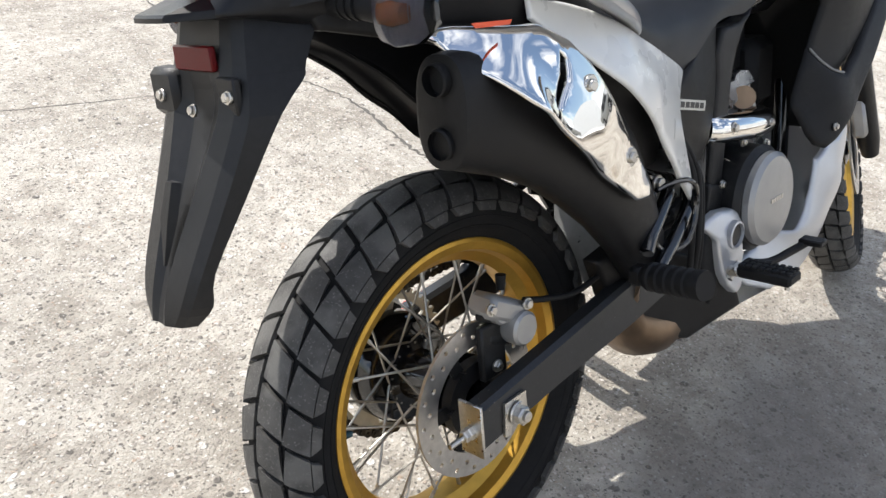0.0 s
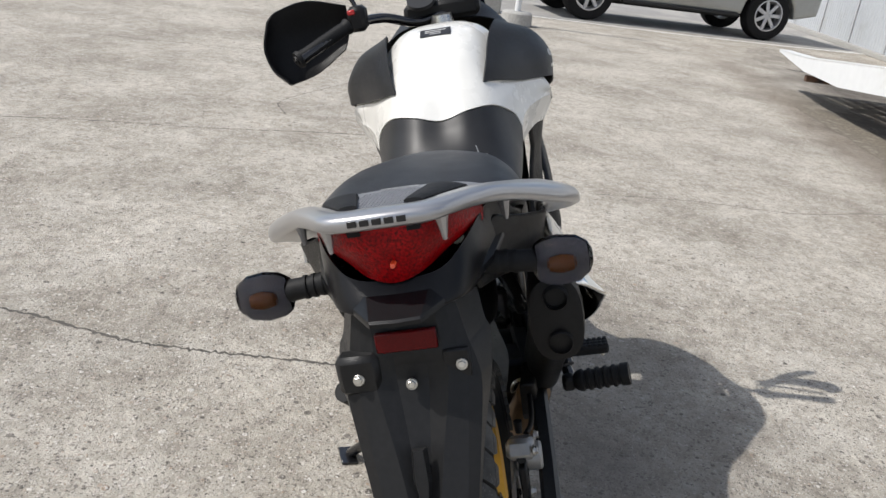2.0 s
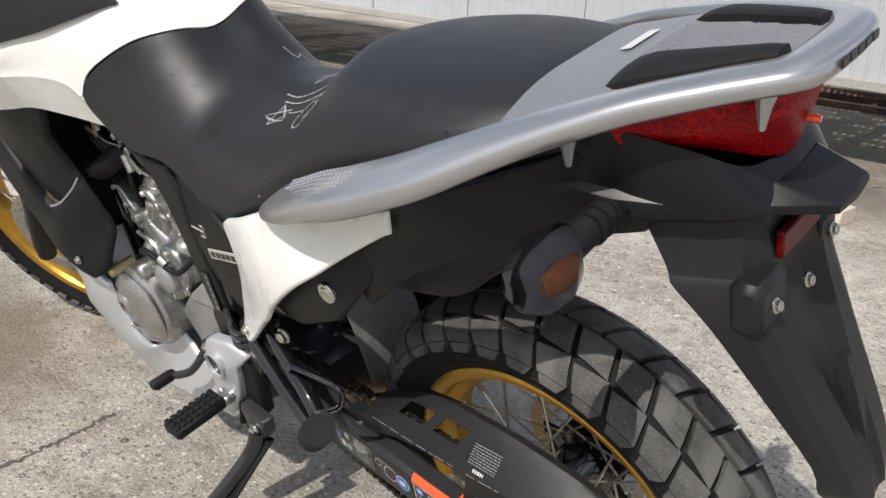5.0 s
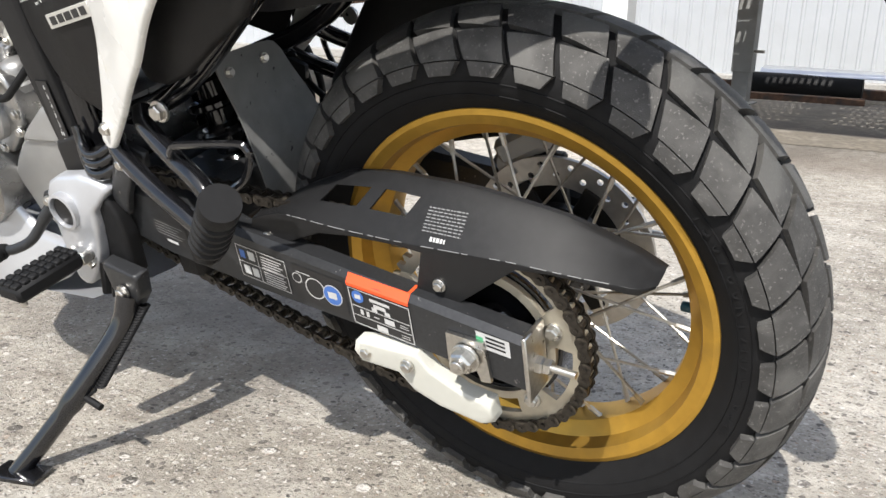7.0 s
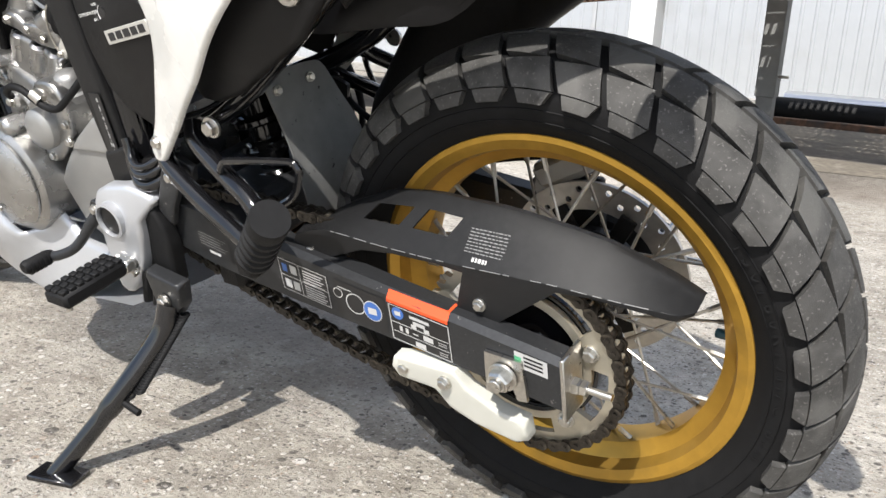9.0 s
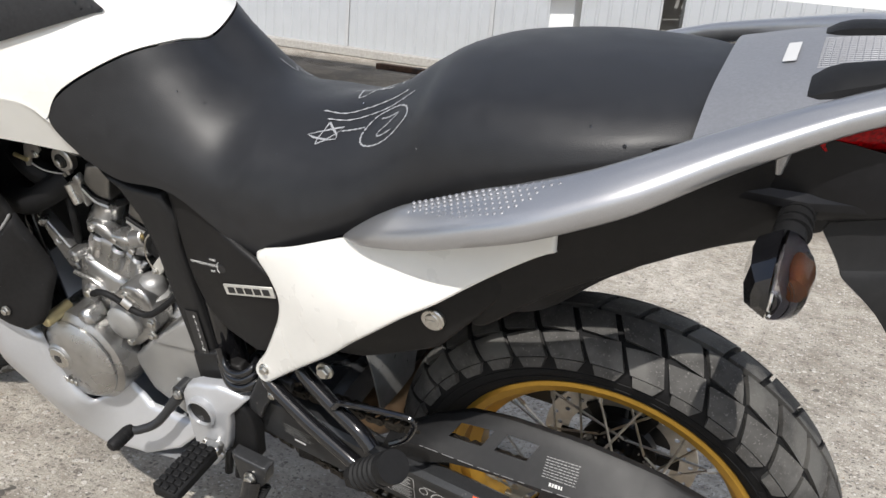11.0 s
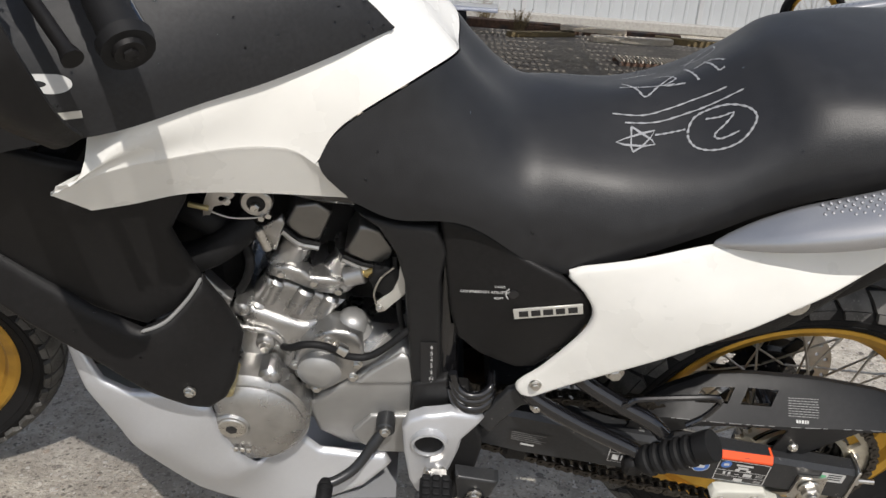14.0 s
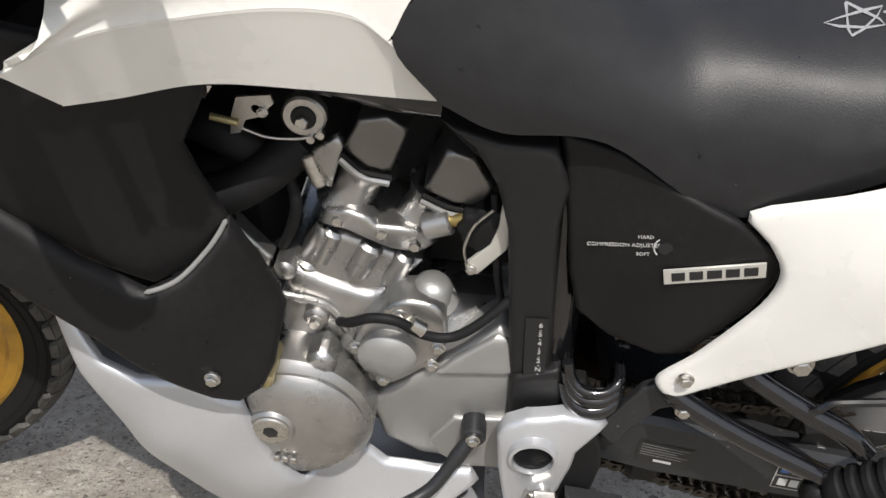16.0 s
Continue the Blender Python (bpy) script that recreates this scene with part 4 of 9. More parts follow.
# ---- wheels ----
def tyre(radius, width, rim_r, rim_w, pitches, material_side, parent, crown=0.66):
    """A tyre: carcass with sidewalls, and rubber blocks on its crown, cut by zigzag grooves."""
    half = width / 2
    prof_out = []
    # crown to bead, by arc angle
    cr = half
    cz = radius - cr * crown
    for k in range(9):
        a = math.pi / 2 * k / 8
        prof_out.append((cz + cr * crown * math.cos(a) - 0.0075, cr * math.sin(a) * (1.0 if k < 8 else 0.995)))
    prof_out += [(cz - (cz - rim_r) * 0.35, half * 0.985), (cz - (cz - rim_r) * 0.70, half * 0.90), (rim_r + 0.004, rim_w * 1.0), (rim_r - 0.006, rim_w * 0.93)]
    full = [(r, y) for r, y in prof_out] + [(r, -y) for r, y in reversed(prof_out[:])]
    q = Geo()
    q.lathe(full, n=96, closed=True)
    # raised rings on the sidewall
    rings = []
    for s in (1, -1):
        for t in (0.22, 0.62):
            i = 9 + (1 if t > 0.5 else 0)
            r = prof_out[i][0] + (prof_out[i - 1][0] - prof_out[i][0]) * 0.4
            y = (prof_out[i][1] + (prof_out[i - 1][1] - prof_out[i][1]) * 0.4) * s
            rings.append([(r - 0.002, y - 0.002 * s), (r, y + 0.0012 * s), (r + 0.002, y - 0.002 * s)])
    carcass = link("tyre", q, material_side, parent, "black dual-purpose tyre, scuffed and dusty", sharp=50)
    for prof in rings:
        link("sidewall_ring", Geo().lathe(prof, n=96), material_side, parent)

    def crown_at(theta, s, lift):
        """s: -1..1 across the crown."""
        a = abs(s) * math.pi / 2 * 0.985
        r = cz + (cr * crown) * math.cos(a) - 0.0075 + lift * (math.cos(a) * 0.9 + 0.1)
        y = (cr * math.sin(a) + lift * math.sin(a)) * (1 if s >= 0 else -1)
        return (r * math.cos(theta), y, r * math.sin(theta))

    blocks = Geo()
    step = 2 * math.pi / pitches

    def block(outline, nt=4, ns=5):
        """A raised block over a four-cornered patch of (theta, s), its top finely divided."""
        (t0, s0), (t1, s1), (t2, s2), (t3, s3) = outline
        top, low = [], []
        for i in range(nt + 1):
            u = i / nt
            ra, rb = [], []
            for k in range(ns + 1):
                w = k / ns
                th = (t0 * (1 - u) + t3 * u) * (1 - w) + (t1 * (1 - u) + t2 * u) * w
                ss = (s0 * (1 - u) + s3 * u) * (1 - w) + (s1 * (1 - u) + s2 * u) * w
                ra.append(crown_at(th, ss, 0.0075))
                rb.append(crown_at(th, ss, -0.001))
            top.append(ra)
            low.append(rb)
        k0 = len(blocks.v)
        nn = (nt + 1) * (ns + 1)
        blocks.v += [p for r in top for p in r] + [p for r in low for p in r]
        for i in range(nt):
            for k in range(ns):
                a = k0 + i * (ns + 1) + k
                blocks.f.append((a, a + 1, a + ns + 2, a + ns + 1))
        rim = [(0, k) for k in range(ns + 1)] + [(i, ns) for i in range(1, nt + 1)] + [(nt, k) for k in range(ns - 1, -1, -1)] + [(i, 0) for i in range(nt - 1, 0, -1)]
        rim = [k0 + i * (ns + 1) + k for i, k in rim]
        blocks.f.extend((p, r, r + nn, p + nn) for p, r in zip(rim, rim[1:] + rim[:1]))

    gap = 0.075
    for i in range(pitches):
        t = i * step
        for sd in (1, -1):
            o = t + (step / 2 if sd < 0 else 0)

            def c(tt, s):
                return (o + tt * step, s * sd)
            # centre block, leaning, the shoulder block beside it, and a lug that runs down the sidewall on every pitch
            block([c(0.00 + gap, 0.030), c(0.30 + gap, 0.36), c(1.24, 0.41), c(0.93, 0.030)], 4, 4)
            block([c(0.36 + gap, 0.46), c(0.66 + gap, 0.80), c(1.58, 0.80), c(1.30, 0.41)], 4, 4)
            block([c(0.72 + gap, 0.815), c(0.80 + gap, 0.985), c(1.40, 0.985), c(1.56, 0.815)], 3, 3)
    link("tread", blocks, M_TREAD, parent, "worn zigzag tread blocks", sharp=40)
    return carcass


def wire_wheel(name, label, radius, width, rim_r, rim_w, spokes, hub_r, hub_w, pitches, centre):
    """A spoked wheel about its axle: rim, tyre, hub and spokes."""
    w = rim_w
    out = [(rim_r, -w), (rim_r + 0.0015, -w + 0.003), (rim_r - 0.004, -w + 0.006), (rim_r - 0.014, -w + 0.010), (rim_r - 0.019, -w * 0.55), (rim_r - 0.034, -w * 0.30),
           (rim_r - 0.036, 0), (rim_r - 0.034, w * 0.30), (rim_r - 0.019, w * 0.55), (rim_r - 0.014, w - 0.010), (rim_r - 0.004, w - 0.006), (rim_r + 0.0015, w - 0.003), (rim_r, w)]
    inn = [(rim_r - 0.006, w + 0.0015), (rim_r - 0.018, w - 0.003), (rim_r - 0.0235, w * 0.62), (rim_r - 0.039, w * 0.36), (rim_r - 0.041, 0),
           (rim_r - 0.039, -w * 0.36), (rim_r - 0.0235, -w * 0.62), (rim_r - 0.018, -w + 0.003), (rim_r - 0.006, -w - 0.0015)]
    q = Geo()
    q.lathe(out + inn, n=120, closed=True)
    wheel = link(name, q, M_GOLD, bike, label, sharp=30)
    wheel.matrix_basis = centre
    tyre(radius, width, rim_r, rim_w, pitches, M_RUBBER, wheel)
    q = Geo()
    q.lathe([(0.012, -hub_w - 0.012), (0.026, -hub_w - 0.012), (hub_r + 0.006, -hub_w), (hub_r + 0.006, -hub_w + 0.006), (hub_r - 0.012, -hub_w + 0.010), (hub_r - 0.018, 0),
             (hub_r - 0.012, hub_w - 0.010), (hub_r + 0.006, hub_w - 0.006), (hub_r + 0.006, hub_w), (0.03, hub_w + 0.012), (0.012, hub_w + 0.012)], n=48, closed=True)
    link("hub", q, M_BLACK_GLOSS, wheel, "black wheel hub")
    # one spoke of each of four kinds, shared round the wheel
    kinds = []
    for sd in (1, -1):
        for lean in (1, -1):
            a = lean * radians(58)
            s = Geo()
            h = Vector((hub_r * math.cos(a), sd * (hub_w - 0.003), hub_r * math.sin(a)))
            e = Vector((rim_r - 0.039, sd * w * 0.20, 0))
            d = (e - h).normalized()
            s.tube([h + Vector((0, -sd * 0.006, 0)), h, e - d * 0.016], 0.0019, 6)
            s.tube([e - d * 0.018, e - d * 0.002, e], [0.0033, 0.0033, 0.0042], 6)
            kinds.append(s)
    for i in range(spokes):
        k = (i % 2) * 2 + (i // 2) % 2
        turn = Matrix.Rotation(-2 * math.pi * (i + 0.5) / spokes, 4, "Y")
        if i < 4:
            kinds[k] = link("spoke", kinds[k], M_SPOKE, wheel)
            kinds[k].matrix_basis = turn
        else:
            share("spoke", kinds[k], turn, wheel)
    return wheel


REAR_AXLE = (0.0, 0.0, 0.32)
rear_wheel = wire_wheel("rear_wheel", "gold anodised spoked rim", 0.324, 0.134, 0.231, 0.048, 36, 0.052, 0.052, 36, pose(*REAR_AXLE))
# size lettering moulded on the sidewall
for k, ch in enumerate("130/80R17M/C 65H"):
    if ch != " ":
        a = radians(144 + 3.75 * k)
        writing("lettering", ch, 0.021, facing((0.2625 * math.cos(a), 0.0652, 0.2625 * math.sin(a)), (-math.sin(a), 0, math.cos(a)), (math.cos(a), 0, math.sin(a))), M_RUBBER, rear_wheel, depth=0.0009)
# disc, sprocket and valve turn with the wheel
holes = []
for ring, (rr, nn, ph) in enumerate(((0.110, 18, 0.0), (0.098, 18, 10.0))):
    holes += [ring2(rr * math.cos(radians(ph + 360 / nn * i)), rr * math.sin(radians(ph + 360 / nn * i)), 0.0042, 8) for i in range(nn)]
disc = slab(ring2(0, 0, 0.120, 72), [(0, 0, -0.080)], 0.005, edge=0, res=None, holes=holes + [ring2(0, 0, 0.083, 48)])
brake_disc = part("brake_disc", disc, M_DISC, rear_wheel, "drilled steel brake disc")
g = Geo()
for i in range(6):
    a = radians(60 * i)
    g.box((0.068, -0.078, 0), (0.05, 0.006, 0.022), 0.002, Matrix.Rotation(a, 4, "Y"))
    g.cyl(Matrix.Rotation(a, 4, "Y") @ Vector((0.055, -0.09, 0.0)), Matrix.Rotation(a, 4, "Y") @ Vector((0.055, -0.07, 0.0)), 0.006, 6)
g.lathe([(0.03, -0.088), (0.058, -0.086), (0.060, -0.070), (0.03, -0.06)], n=48)
part("disc_carrier", g, M_BLACK_PLASTIC, rear_wheel)
TEETH, PITCH = 47, 0.015875
R_SPR = PITCH / (2 * math.sin(math.pi / TEETH))
outline = []
for i in range(TEETH):
    for rr, dd in ((R_SPR - 0.0045, 0.0), (R_SPR - 0.0035, 0.22), (R_SPR + 0.004, 0.42), (R_SPR + 0.004, 0.58), (R_SPR - 0.0035, 0.78)):
        a = 2 * math.pi * (i + dd) / TEETH
        outline.append((rr * math.cos(a), rr * math.sin(a)))
windows = []
for i in range(5):
    a0 = radians(72 * i + 54)
    arc = [(0.103 * math.cos(a0 + t), 0.103 * math.sin(a0 + t)) for t in np.linspace(-0.36, 0.36, 9)]
    arc += [(0.084 * math.cos(a0 + t), 0.084 * math.sin(a0 + t)) for t in np.linspace(0.40, -0.40, 9)]
    windows.append(arc)
sprocket = part("sprocket", slab(outline, [(0, 0, 0.117)], 0.007, edge=0, res=None, holes=windows + [ring2(0, 0, 0.074, 48)]), M_SPROCKET, rear_wheel, "pale worn steel rear sprocket")
for i in range(5):
    a = radians(72 * i + 18)
    bolt((0.088 * math.cos(a), 0.1175, 0.088 * math.sin(a)), (0, 1, 0), 0.0075, rear_wheel, M_STEEL, "sprocket_bolt")
g = Geo()
g.lathe([(0.0, 0.052), (0.080, 0.055), (0.088, 0.070), (0.088, 0.108), (0.070, 0.110), (0.062, 0.095), (0.035, 0.10), (0.02, 0.125), (0.0, 0.125)], n=64)
part("sprocket_carrier", g, M_BLACK_GLOSS, rear_wheel, "gloss black cush drive carrier")
g = Geo()
g.tube([(-0.205, -0.004, 0.002), (-0.182, -0.006, 0.001)], 0.004, 10)
valve = part("valve_stem", g, M_STEEL, rear_wheel)
g = Geo()
g.cyl((-0.194, -0.005, 0.0015), (-0.175, -0.0065, 0.0005), 0.0058, 10, 0.0008)
part("valve_cap", g, M_TEAL, valve, "teal valve cap")

# ---- swingarm ----
def arm_ring(x, z, y, w, h, b=0.007):
    hw, hh = w / 2, h / 2
    pts = [(-hw + b, -hh), (hw - b, -hh), (hw, -hh + b), (hw, hh - b), (hw - b, hh), (-hw + b, hh), (-hw, hh - b), (-hw, -hh + b)]
    return [(x, y + p, z + r) for p, r in pts]


def swing(side):
    q = Geo()
    q.loft([arm_ring(x, z, side * y, w, h) for x, z, y, w, h in ((-0.072, 0.326, 0.142, 0.034, 0.070), (0.10, 0.351, 0.141, 0.034, 0.072),
                                                              (0.30, 0.374, 0.136, 0.036, 0.082), (0.44, 0.392, 0.122, 0.050, 0.090), (0.56, 0.405, 0.110, 0.055, 0.075))])
    return q


swingarm = part("swingarm", swing(1), M_SWING, None, "graphite grey box-section swingarm")
part("swingarm_arm", swing(-1), M_SWING, swingarm)
g = Geo()
g.box((0.44, 0, 0.395), (0.10, 0.24, 0.08), 0.012)
g.cyl((0.555, -0.14, 0.405), (0.555, 0.14, 0.405), 0.028, 24, 0.003)
part("cross_tube", g, M_SWING, swingarm)
for sd in (1, -1):
    g = Geo()
    g.box((-0.0735, sd * 0.142, 0.326), (0.005, 0.042, 0.080), 0.003)
    cap = part("adjuster_plate", g, M_STEEL, swingarm, "bare steel chain adjuster plate")
    g = Geo()
    g.hexnut((-0.075, sd * 0.142, 0.322), (-1, 0, 0), 0.010, 0.009)
    g.hexnut((-0.085, sd * 0.142, 0.322), (-1, 0, 0), 0.009, 0.007)
    g.tube([(-0.08, sd * 0.142, 0.322), (-0.118, sd * 0.142, 0.320)], 0.0042, 10)
    part("adjuster_screw", g, M_STEEL, swingarm)
    g = slab([(0.016, 0.352), (-0.028, 0.350), (-0.032, 0.300), (-0.020, 0.298), (-0.016, 0.312), (0.004, 0.313), (0.006, 0.299), (0.018, 0.300)], [(0, 0.3, 0.1655)], 0.006, edge=0.0015, res=None, side=sd)
    part("axle_block", g, M_STEEL, swingarm)
    g = Geo()
    g.cyl((-0.006, sd * 0.165, 0.327), (-0.006, sd * 0.169, 0.327), 0.017, 24, 0.001)
    g.hexnut((-0.006, sd * 0.168, 0.327), (0, sd, 0), 0.0135, 0.012)
    g.cyl((-0.006, sd * 0.178, 0.327), (-0.006, sd * 0.186, 0.327), 0.008, 16, 0.001)
    part("axle_nut", g, M_STEEL, swingarm)

# ---- chain ----
def chain_path():
    """Points along the chain loop, one pitch apart, in (x, z), with the slack of the lower run."""
    rear, front, rf = (0.0, 0.32), (0.60, 0.412), PITCH / (2 * math.sin(math.pi / 15))
    pts = []
    dx, dz = front[0] - rear[0], front[1] - rear[1]
    length, base = math.hypot(dx, dz), math.atan2(dz, dx)
    off = math.asin((R_SPR - rf) / length)
    up = base + (math.pi / 2 + off)
    low = base - (math.pi / 2 + off)
    a = up
    while a < low + 2 * math.pi:
        pts.append((rear[0] + R_SPR * math.cos(a), rear[1] + R_SPR * math.sin(a)))
        a += 0.02
    p0 = np.array((rear[0] + R_SPR * math.cos(low), rear[1] + R_SPR * math.sin(low)))
    p1 = np.array((front[0] + rf * math.cos(low), front[1] + rf * math.sin(low)))
    for t in np.linspace(0.01, 0.99, 80):
        p = p0 + (p1 - p0) * t
        pts.append((p[0], p[1] - 0.020 * 4 * t * (1 - t)))
    a = low
    while a < up:
        pts.append((front[0] + rf * math.cos(a), front[1] + rf * math.sin(a)))
        a += 0.06
    q0, q1 = (front[0] + rf * math.cos(up), front[1] + rf * math.sin(up)), (rear[0] + R_SPR * math.cos(up), rear[1] + R_SPR * math.sin(up))
    for t in np.linspace(0.01, 0.99, 80):
        pts.append((q0[0] + (q1[0] - q0[0]) * t, q0[1] + (q1[1] - q0[1]) * t))
    pts.append(pts[0])
    pts = np.array(pts)
    s = np.r_[0, np.cumsum(np.linalg.norm(np.diff(pts, axis=0), axis=1))]
    n = int(round(s[-1] / PITCH / 2)) * 2
    u = np.linspace(0, s[-1], n + 1)[:-1]
    return np.c_[np.interp(u, s, pts[:, 0]), np.interp(u, s, pts[:, 1])]


def link_plate(y, t, r):
    """A chain side plate: a figure-eight of two round ends and a waist."""
    o = []
    for k in range(9):
        a = math.pi / 2 + math.pi * k / 8
        o.append((-PITCH / 2 + r * math.cos(a), r * math.sin(a)))
    o.append((0, -r * 0.72))
    for k in range(9):
        a = -math.pi / 2 + math.pi * k / 8
        o.append((PITCH / 2 + r * math.cos(a), r * math.sin(a)))
    o.append((0, r * 0.72))
    n = len(o)
    return [(x, y, z) for x, z in o] + [(x, y + t, z) for x, z in o], [tuple(range(n)), tuple(range(n, 2 * n))[::-1]] + [(i, (i + 1) % n, n + (i + 1) % n, n + i) for i in range(n)]


CHAIN_Y = 0.1135
loop = chain_path()
g = Geo()
for x, z in loop:
    g.cyl((x, CHAIN_Y - 0.0075, z), (x, CHAIN_Y + 0.0075, z), 0.005, 8)
chain = part("chain", g, M_CHAIN, None, "oily black drive chain")
wide, narrow = Geo(), Geo()
for y in (0.0085, -0.0105):
    wide.add(*link_plate(y, 0.002, 0.0072))
for sgn in (-1, 1):
    wide.cyl((sgn * PITCH / 2, -0.0125, 0), (sgn * PITCH / 2, 0.0125, 0), 0.0027, 8)
for y in (0.0055, -0.0075):
    narrow.add(*link_plate(y, 0.002, 0.0070))
made = [None, None]
for i in range(len(loop)):
    a, b = loop[i], loop[(i + 1) % len(loop)]
    c = (a + b) / 2
    m = Matrix.Translation((c[0], CHAIN_Y, c[1])) @ Matrix.Rotation(-math.atan2(b[1] - a[1], b[0] - a[0]), 4, "Y")
    k = i % 2
    if made[k] is None:
        made[k] = link("chain_link", (wide, narrow)[k], M_CHAIN, chain)
        made[k].matrix_basis = m
    else:
        share("chain_link", made[k], m, chain)

# ---- chain guard and slider ----
GX = [0.285, 0.265, 0.240, 0.2058, 0.157, 0.138, 0.092, 0.050, 0.000, -0.050, -0.091, -0.125, -0.158, -0.178, -0.188]
GF = [0.426, 0.434, 0.441, 0.439, 0.4355, 0.435, 0.434, 0.434, 0.4345, 0.4345, 0.431, 0.428, 0.4255, 0.4215, 0.4205]
GT = [0.429, 0.4365, 0.456, 0.474, 0.479, 0.480, 0.479, 0.4785, 0.4755, 0.468, 0.4605, 0.4494, 0.4374, 0.428, 0.4232]
GYF = [0.139, 0.1385, 0.138, 0.138, 0.138, 0.138, 0.138, 0.138, 0.1375, 0.136, 0.133, 0.130, 0.126, 0.119, 0.108]
GYT = [0.125, 0.112, 0.098, 0.087, 0.086, 0.086, 0.087, 0.087, 0.087, 0.087, 0.087, 0.087, 0.087, 0.088, 0.089]


def guard_at(i, v, drop=0.0):
    """A point of the guard's sloped flank: station i, v from the fold (0) to the top edge (1)."""
    lean = -0.032 * v if 3 <= i <= 6 else (-0.016 * v if i in (2, 7) else 0.0)
    round_ = 0.0012 * math.sin(math.pi * v)
    return (GX[i] + lean, GYF[i] + (GYT[i] - GYF[i]) * v + round_ - drop, GF[i] + (GT[i] - GF[i]) * v - drop * 0.6)


g = Geo()
VS = (0.0, 0.42, 0.78, 1.0)
for drop in (0.0, 0.0025):
    for i in range(len(GX) - 1):
        for k in range(3):
            if k == 1 and i in (3, 5):
                continue
            a, b = VS[k], VS[k + 1]
            q = [guard_at(i, a, drop), guard_at(i + 1, a, drop), guard_at(i + 1, b, drop), guard_at(i, b, drop)]
            g.add(q, [(0, 1, 2, 3)])
    rows = []
    for i in range(len(GX)):
        t = guard_at(i, 1.0, drop)
        rows.append([t, (t[0], t[1] - 0.005, t[2] + 0.0022), (t[0], t[1] - 0.012, t[2] + 0.0015), (t[0], t[1] - 0.016, t[2] - 0.003)])
    g.grid(rows)
for i in (3, 5):
    ring = [guard_at(i, VS[1]), guard_at(i + 1, VS[1]), guard_at(i + 1, VS[2]), guard_at(i, VS[2])]
    back = [guard_at(i, VS[1], 0.0025), guard_at(i + 1, VS[1], 0.0025), guard_at(i + 1, VS[2], 0.0025), guard_at(i, VS[2], 0.0025)]
    g.add(ring + back, [(k, (k + 1) % 4, 4 + (k + 1) % 4, 4 + k) for k in range(4)])
chain_guard = part("chain_guard", g, M_GREY_PLASTIC, None, "charcoal plastic chain guard with two slots and a printed note", sharp=28, weld=True)
skirt = slab(list(zip(GX, GF)) + [(-0.186, 0.417), (-0.174, 0.4135), (-0.150, 0.4195), (-0.092, 0.4265), (-0.0565, 0.4255), (0.0189, 0.3668), (0.0660, 0.3656), (0.0509, 0.4255), (0.085, 0.4285), (0.140, 0.4285), (0.1863, 0.424), (0.245, 0.400), (0.292, 0.388), (0.294, 0.405)],
             [(x, z, y) for x, z, y in zip(GX, GF, GYF)] + [(0.29, 0.39, 0.141), (0.13, 0.425, 0.1385), (0.05, 0.37, 0.1395), (-0.05, 0.43, 0.1358), (-0.16, 0.42, 0.1255)], 0.003, edge=0.0012, res=0.012)
part("guard_skirt", skirt, M_GREY_PLASTIC, chain_guard, sharp=50)
rnd = random.Random(31)
g = Geo()
xa = 0.228
while xa > -0.150:
    xb = xa - rnd.uniform(0.005, 0.024)
    g.tube([(x, float(np.interp(-x, [-v for v in GX], GYF)) + 0.0002, float(np.interp(-x, [-v for v in GX], GF))) for x in (xa, xb)], 0.00055, 5)
    xa = xb - rnd.choice((0.003, 0.006, 0.014, 0.024))
tagged(part("edge_scuff", g, M_PRINT, chain_guard, "pale scuffs along the guard's fold"), kind="stuff")
for x, z in ((0.266, 0.404), (0.032, 0.391)):
    bolt((x, float(skirt.fn(np.array([[x, z]]))[0]) + 0.0005, z), (0, 1, 0), 0.0058, chain_guard, M_STEEL)


def flank_y(pts):
    """The guard's outer surface over (x, z)."""
    out = []
    for x, z in pts:
        f, t, yf, yt = [float(np.interp(-x, [-v for v in GX], w)) for w in (GF, GT, GYF, GYT)]
        v = min(1.0, max(0.0, (z - f) / max(t - f, 1e-4)))
        out.append(yf + (yt - yf) * v + 0.0012 * math.sin(math.pi * v))
    return np.array(out)


def print_lines(ob, y_of, x0, x1, z0, z1, rows, material, seed, lean=0.0, thick=0.0006, fill=0.55, lift=0.0007):
    """Rows of small marks that stand for print too small to read, laid on a panel of the left side."""
    rnd = random.Random(seed)
    q = Geo()
    dz = (z0 - z1) / rows
    for r in range(rows):
        x, z = x0, z0 - (r + 0.5) * dz
        while x > x1:
            w = min(rnd.uniform(0.002, 0.006), x - x1 + 1e-4)
            xa, xb = x, x - w
            za, zb = z + (x0 - xa) * lean, z + (x0 - xb) * lean
            h = dz * fill / 2
            pts = [(xa, za - h), (xb, zb - h), (xb, zb + h), (xa, za + h)]
            ys = y_of(np.array(pts)) + lift
            q.add([(p[0], yy, p[1]) for p, yy in zip(pts, ys)], [(0, 1, 2, 3)])
            x -= w + 0.0012
    return part("printed_note", q, material, ob)


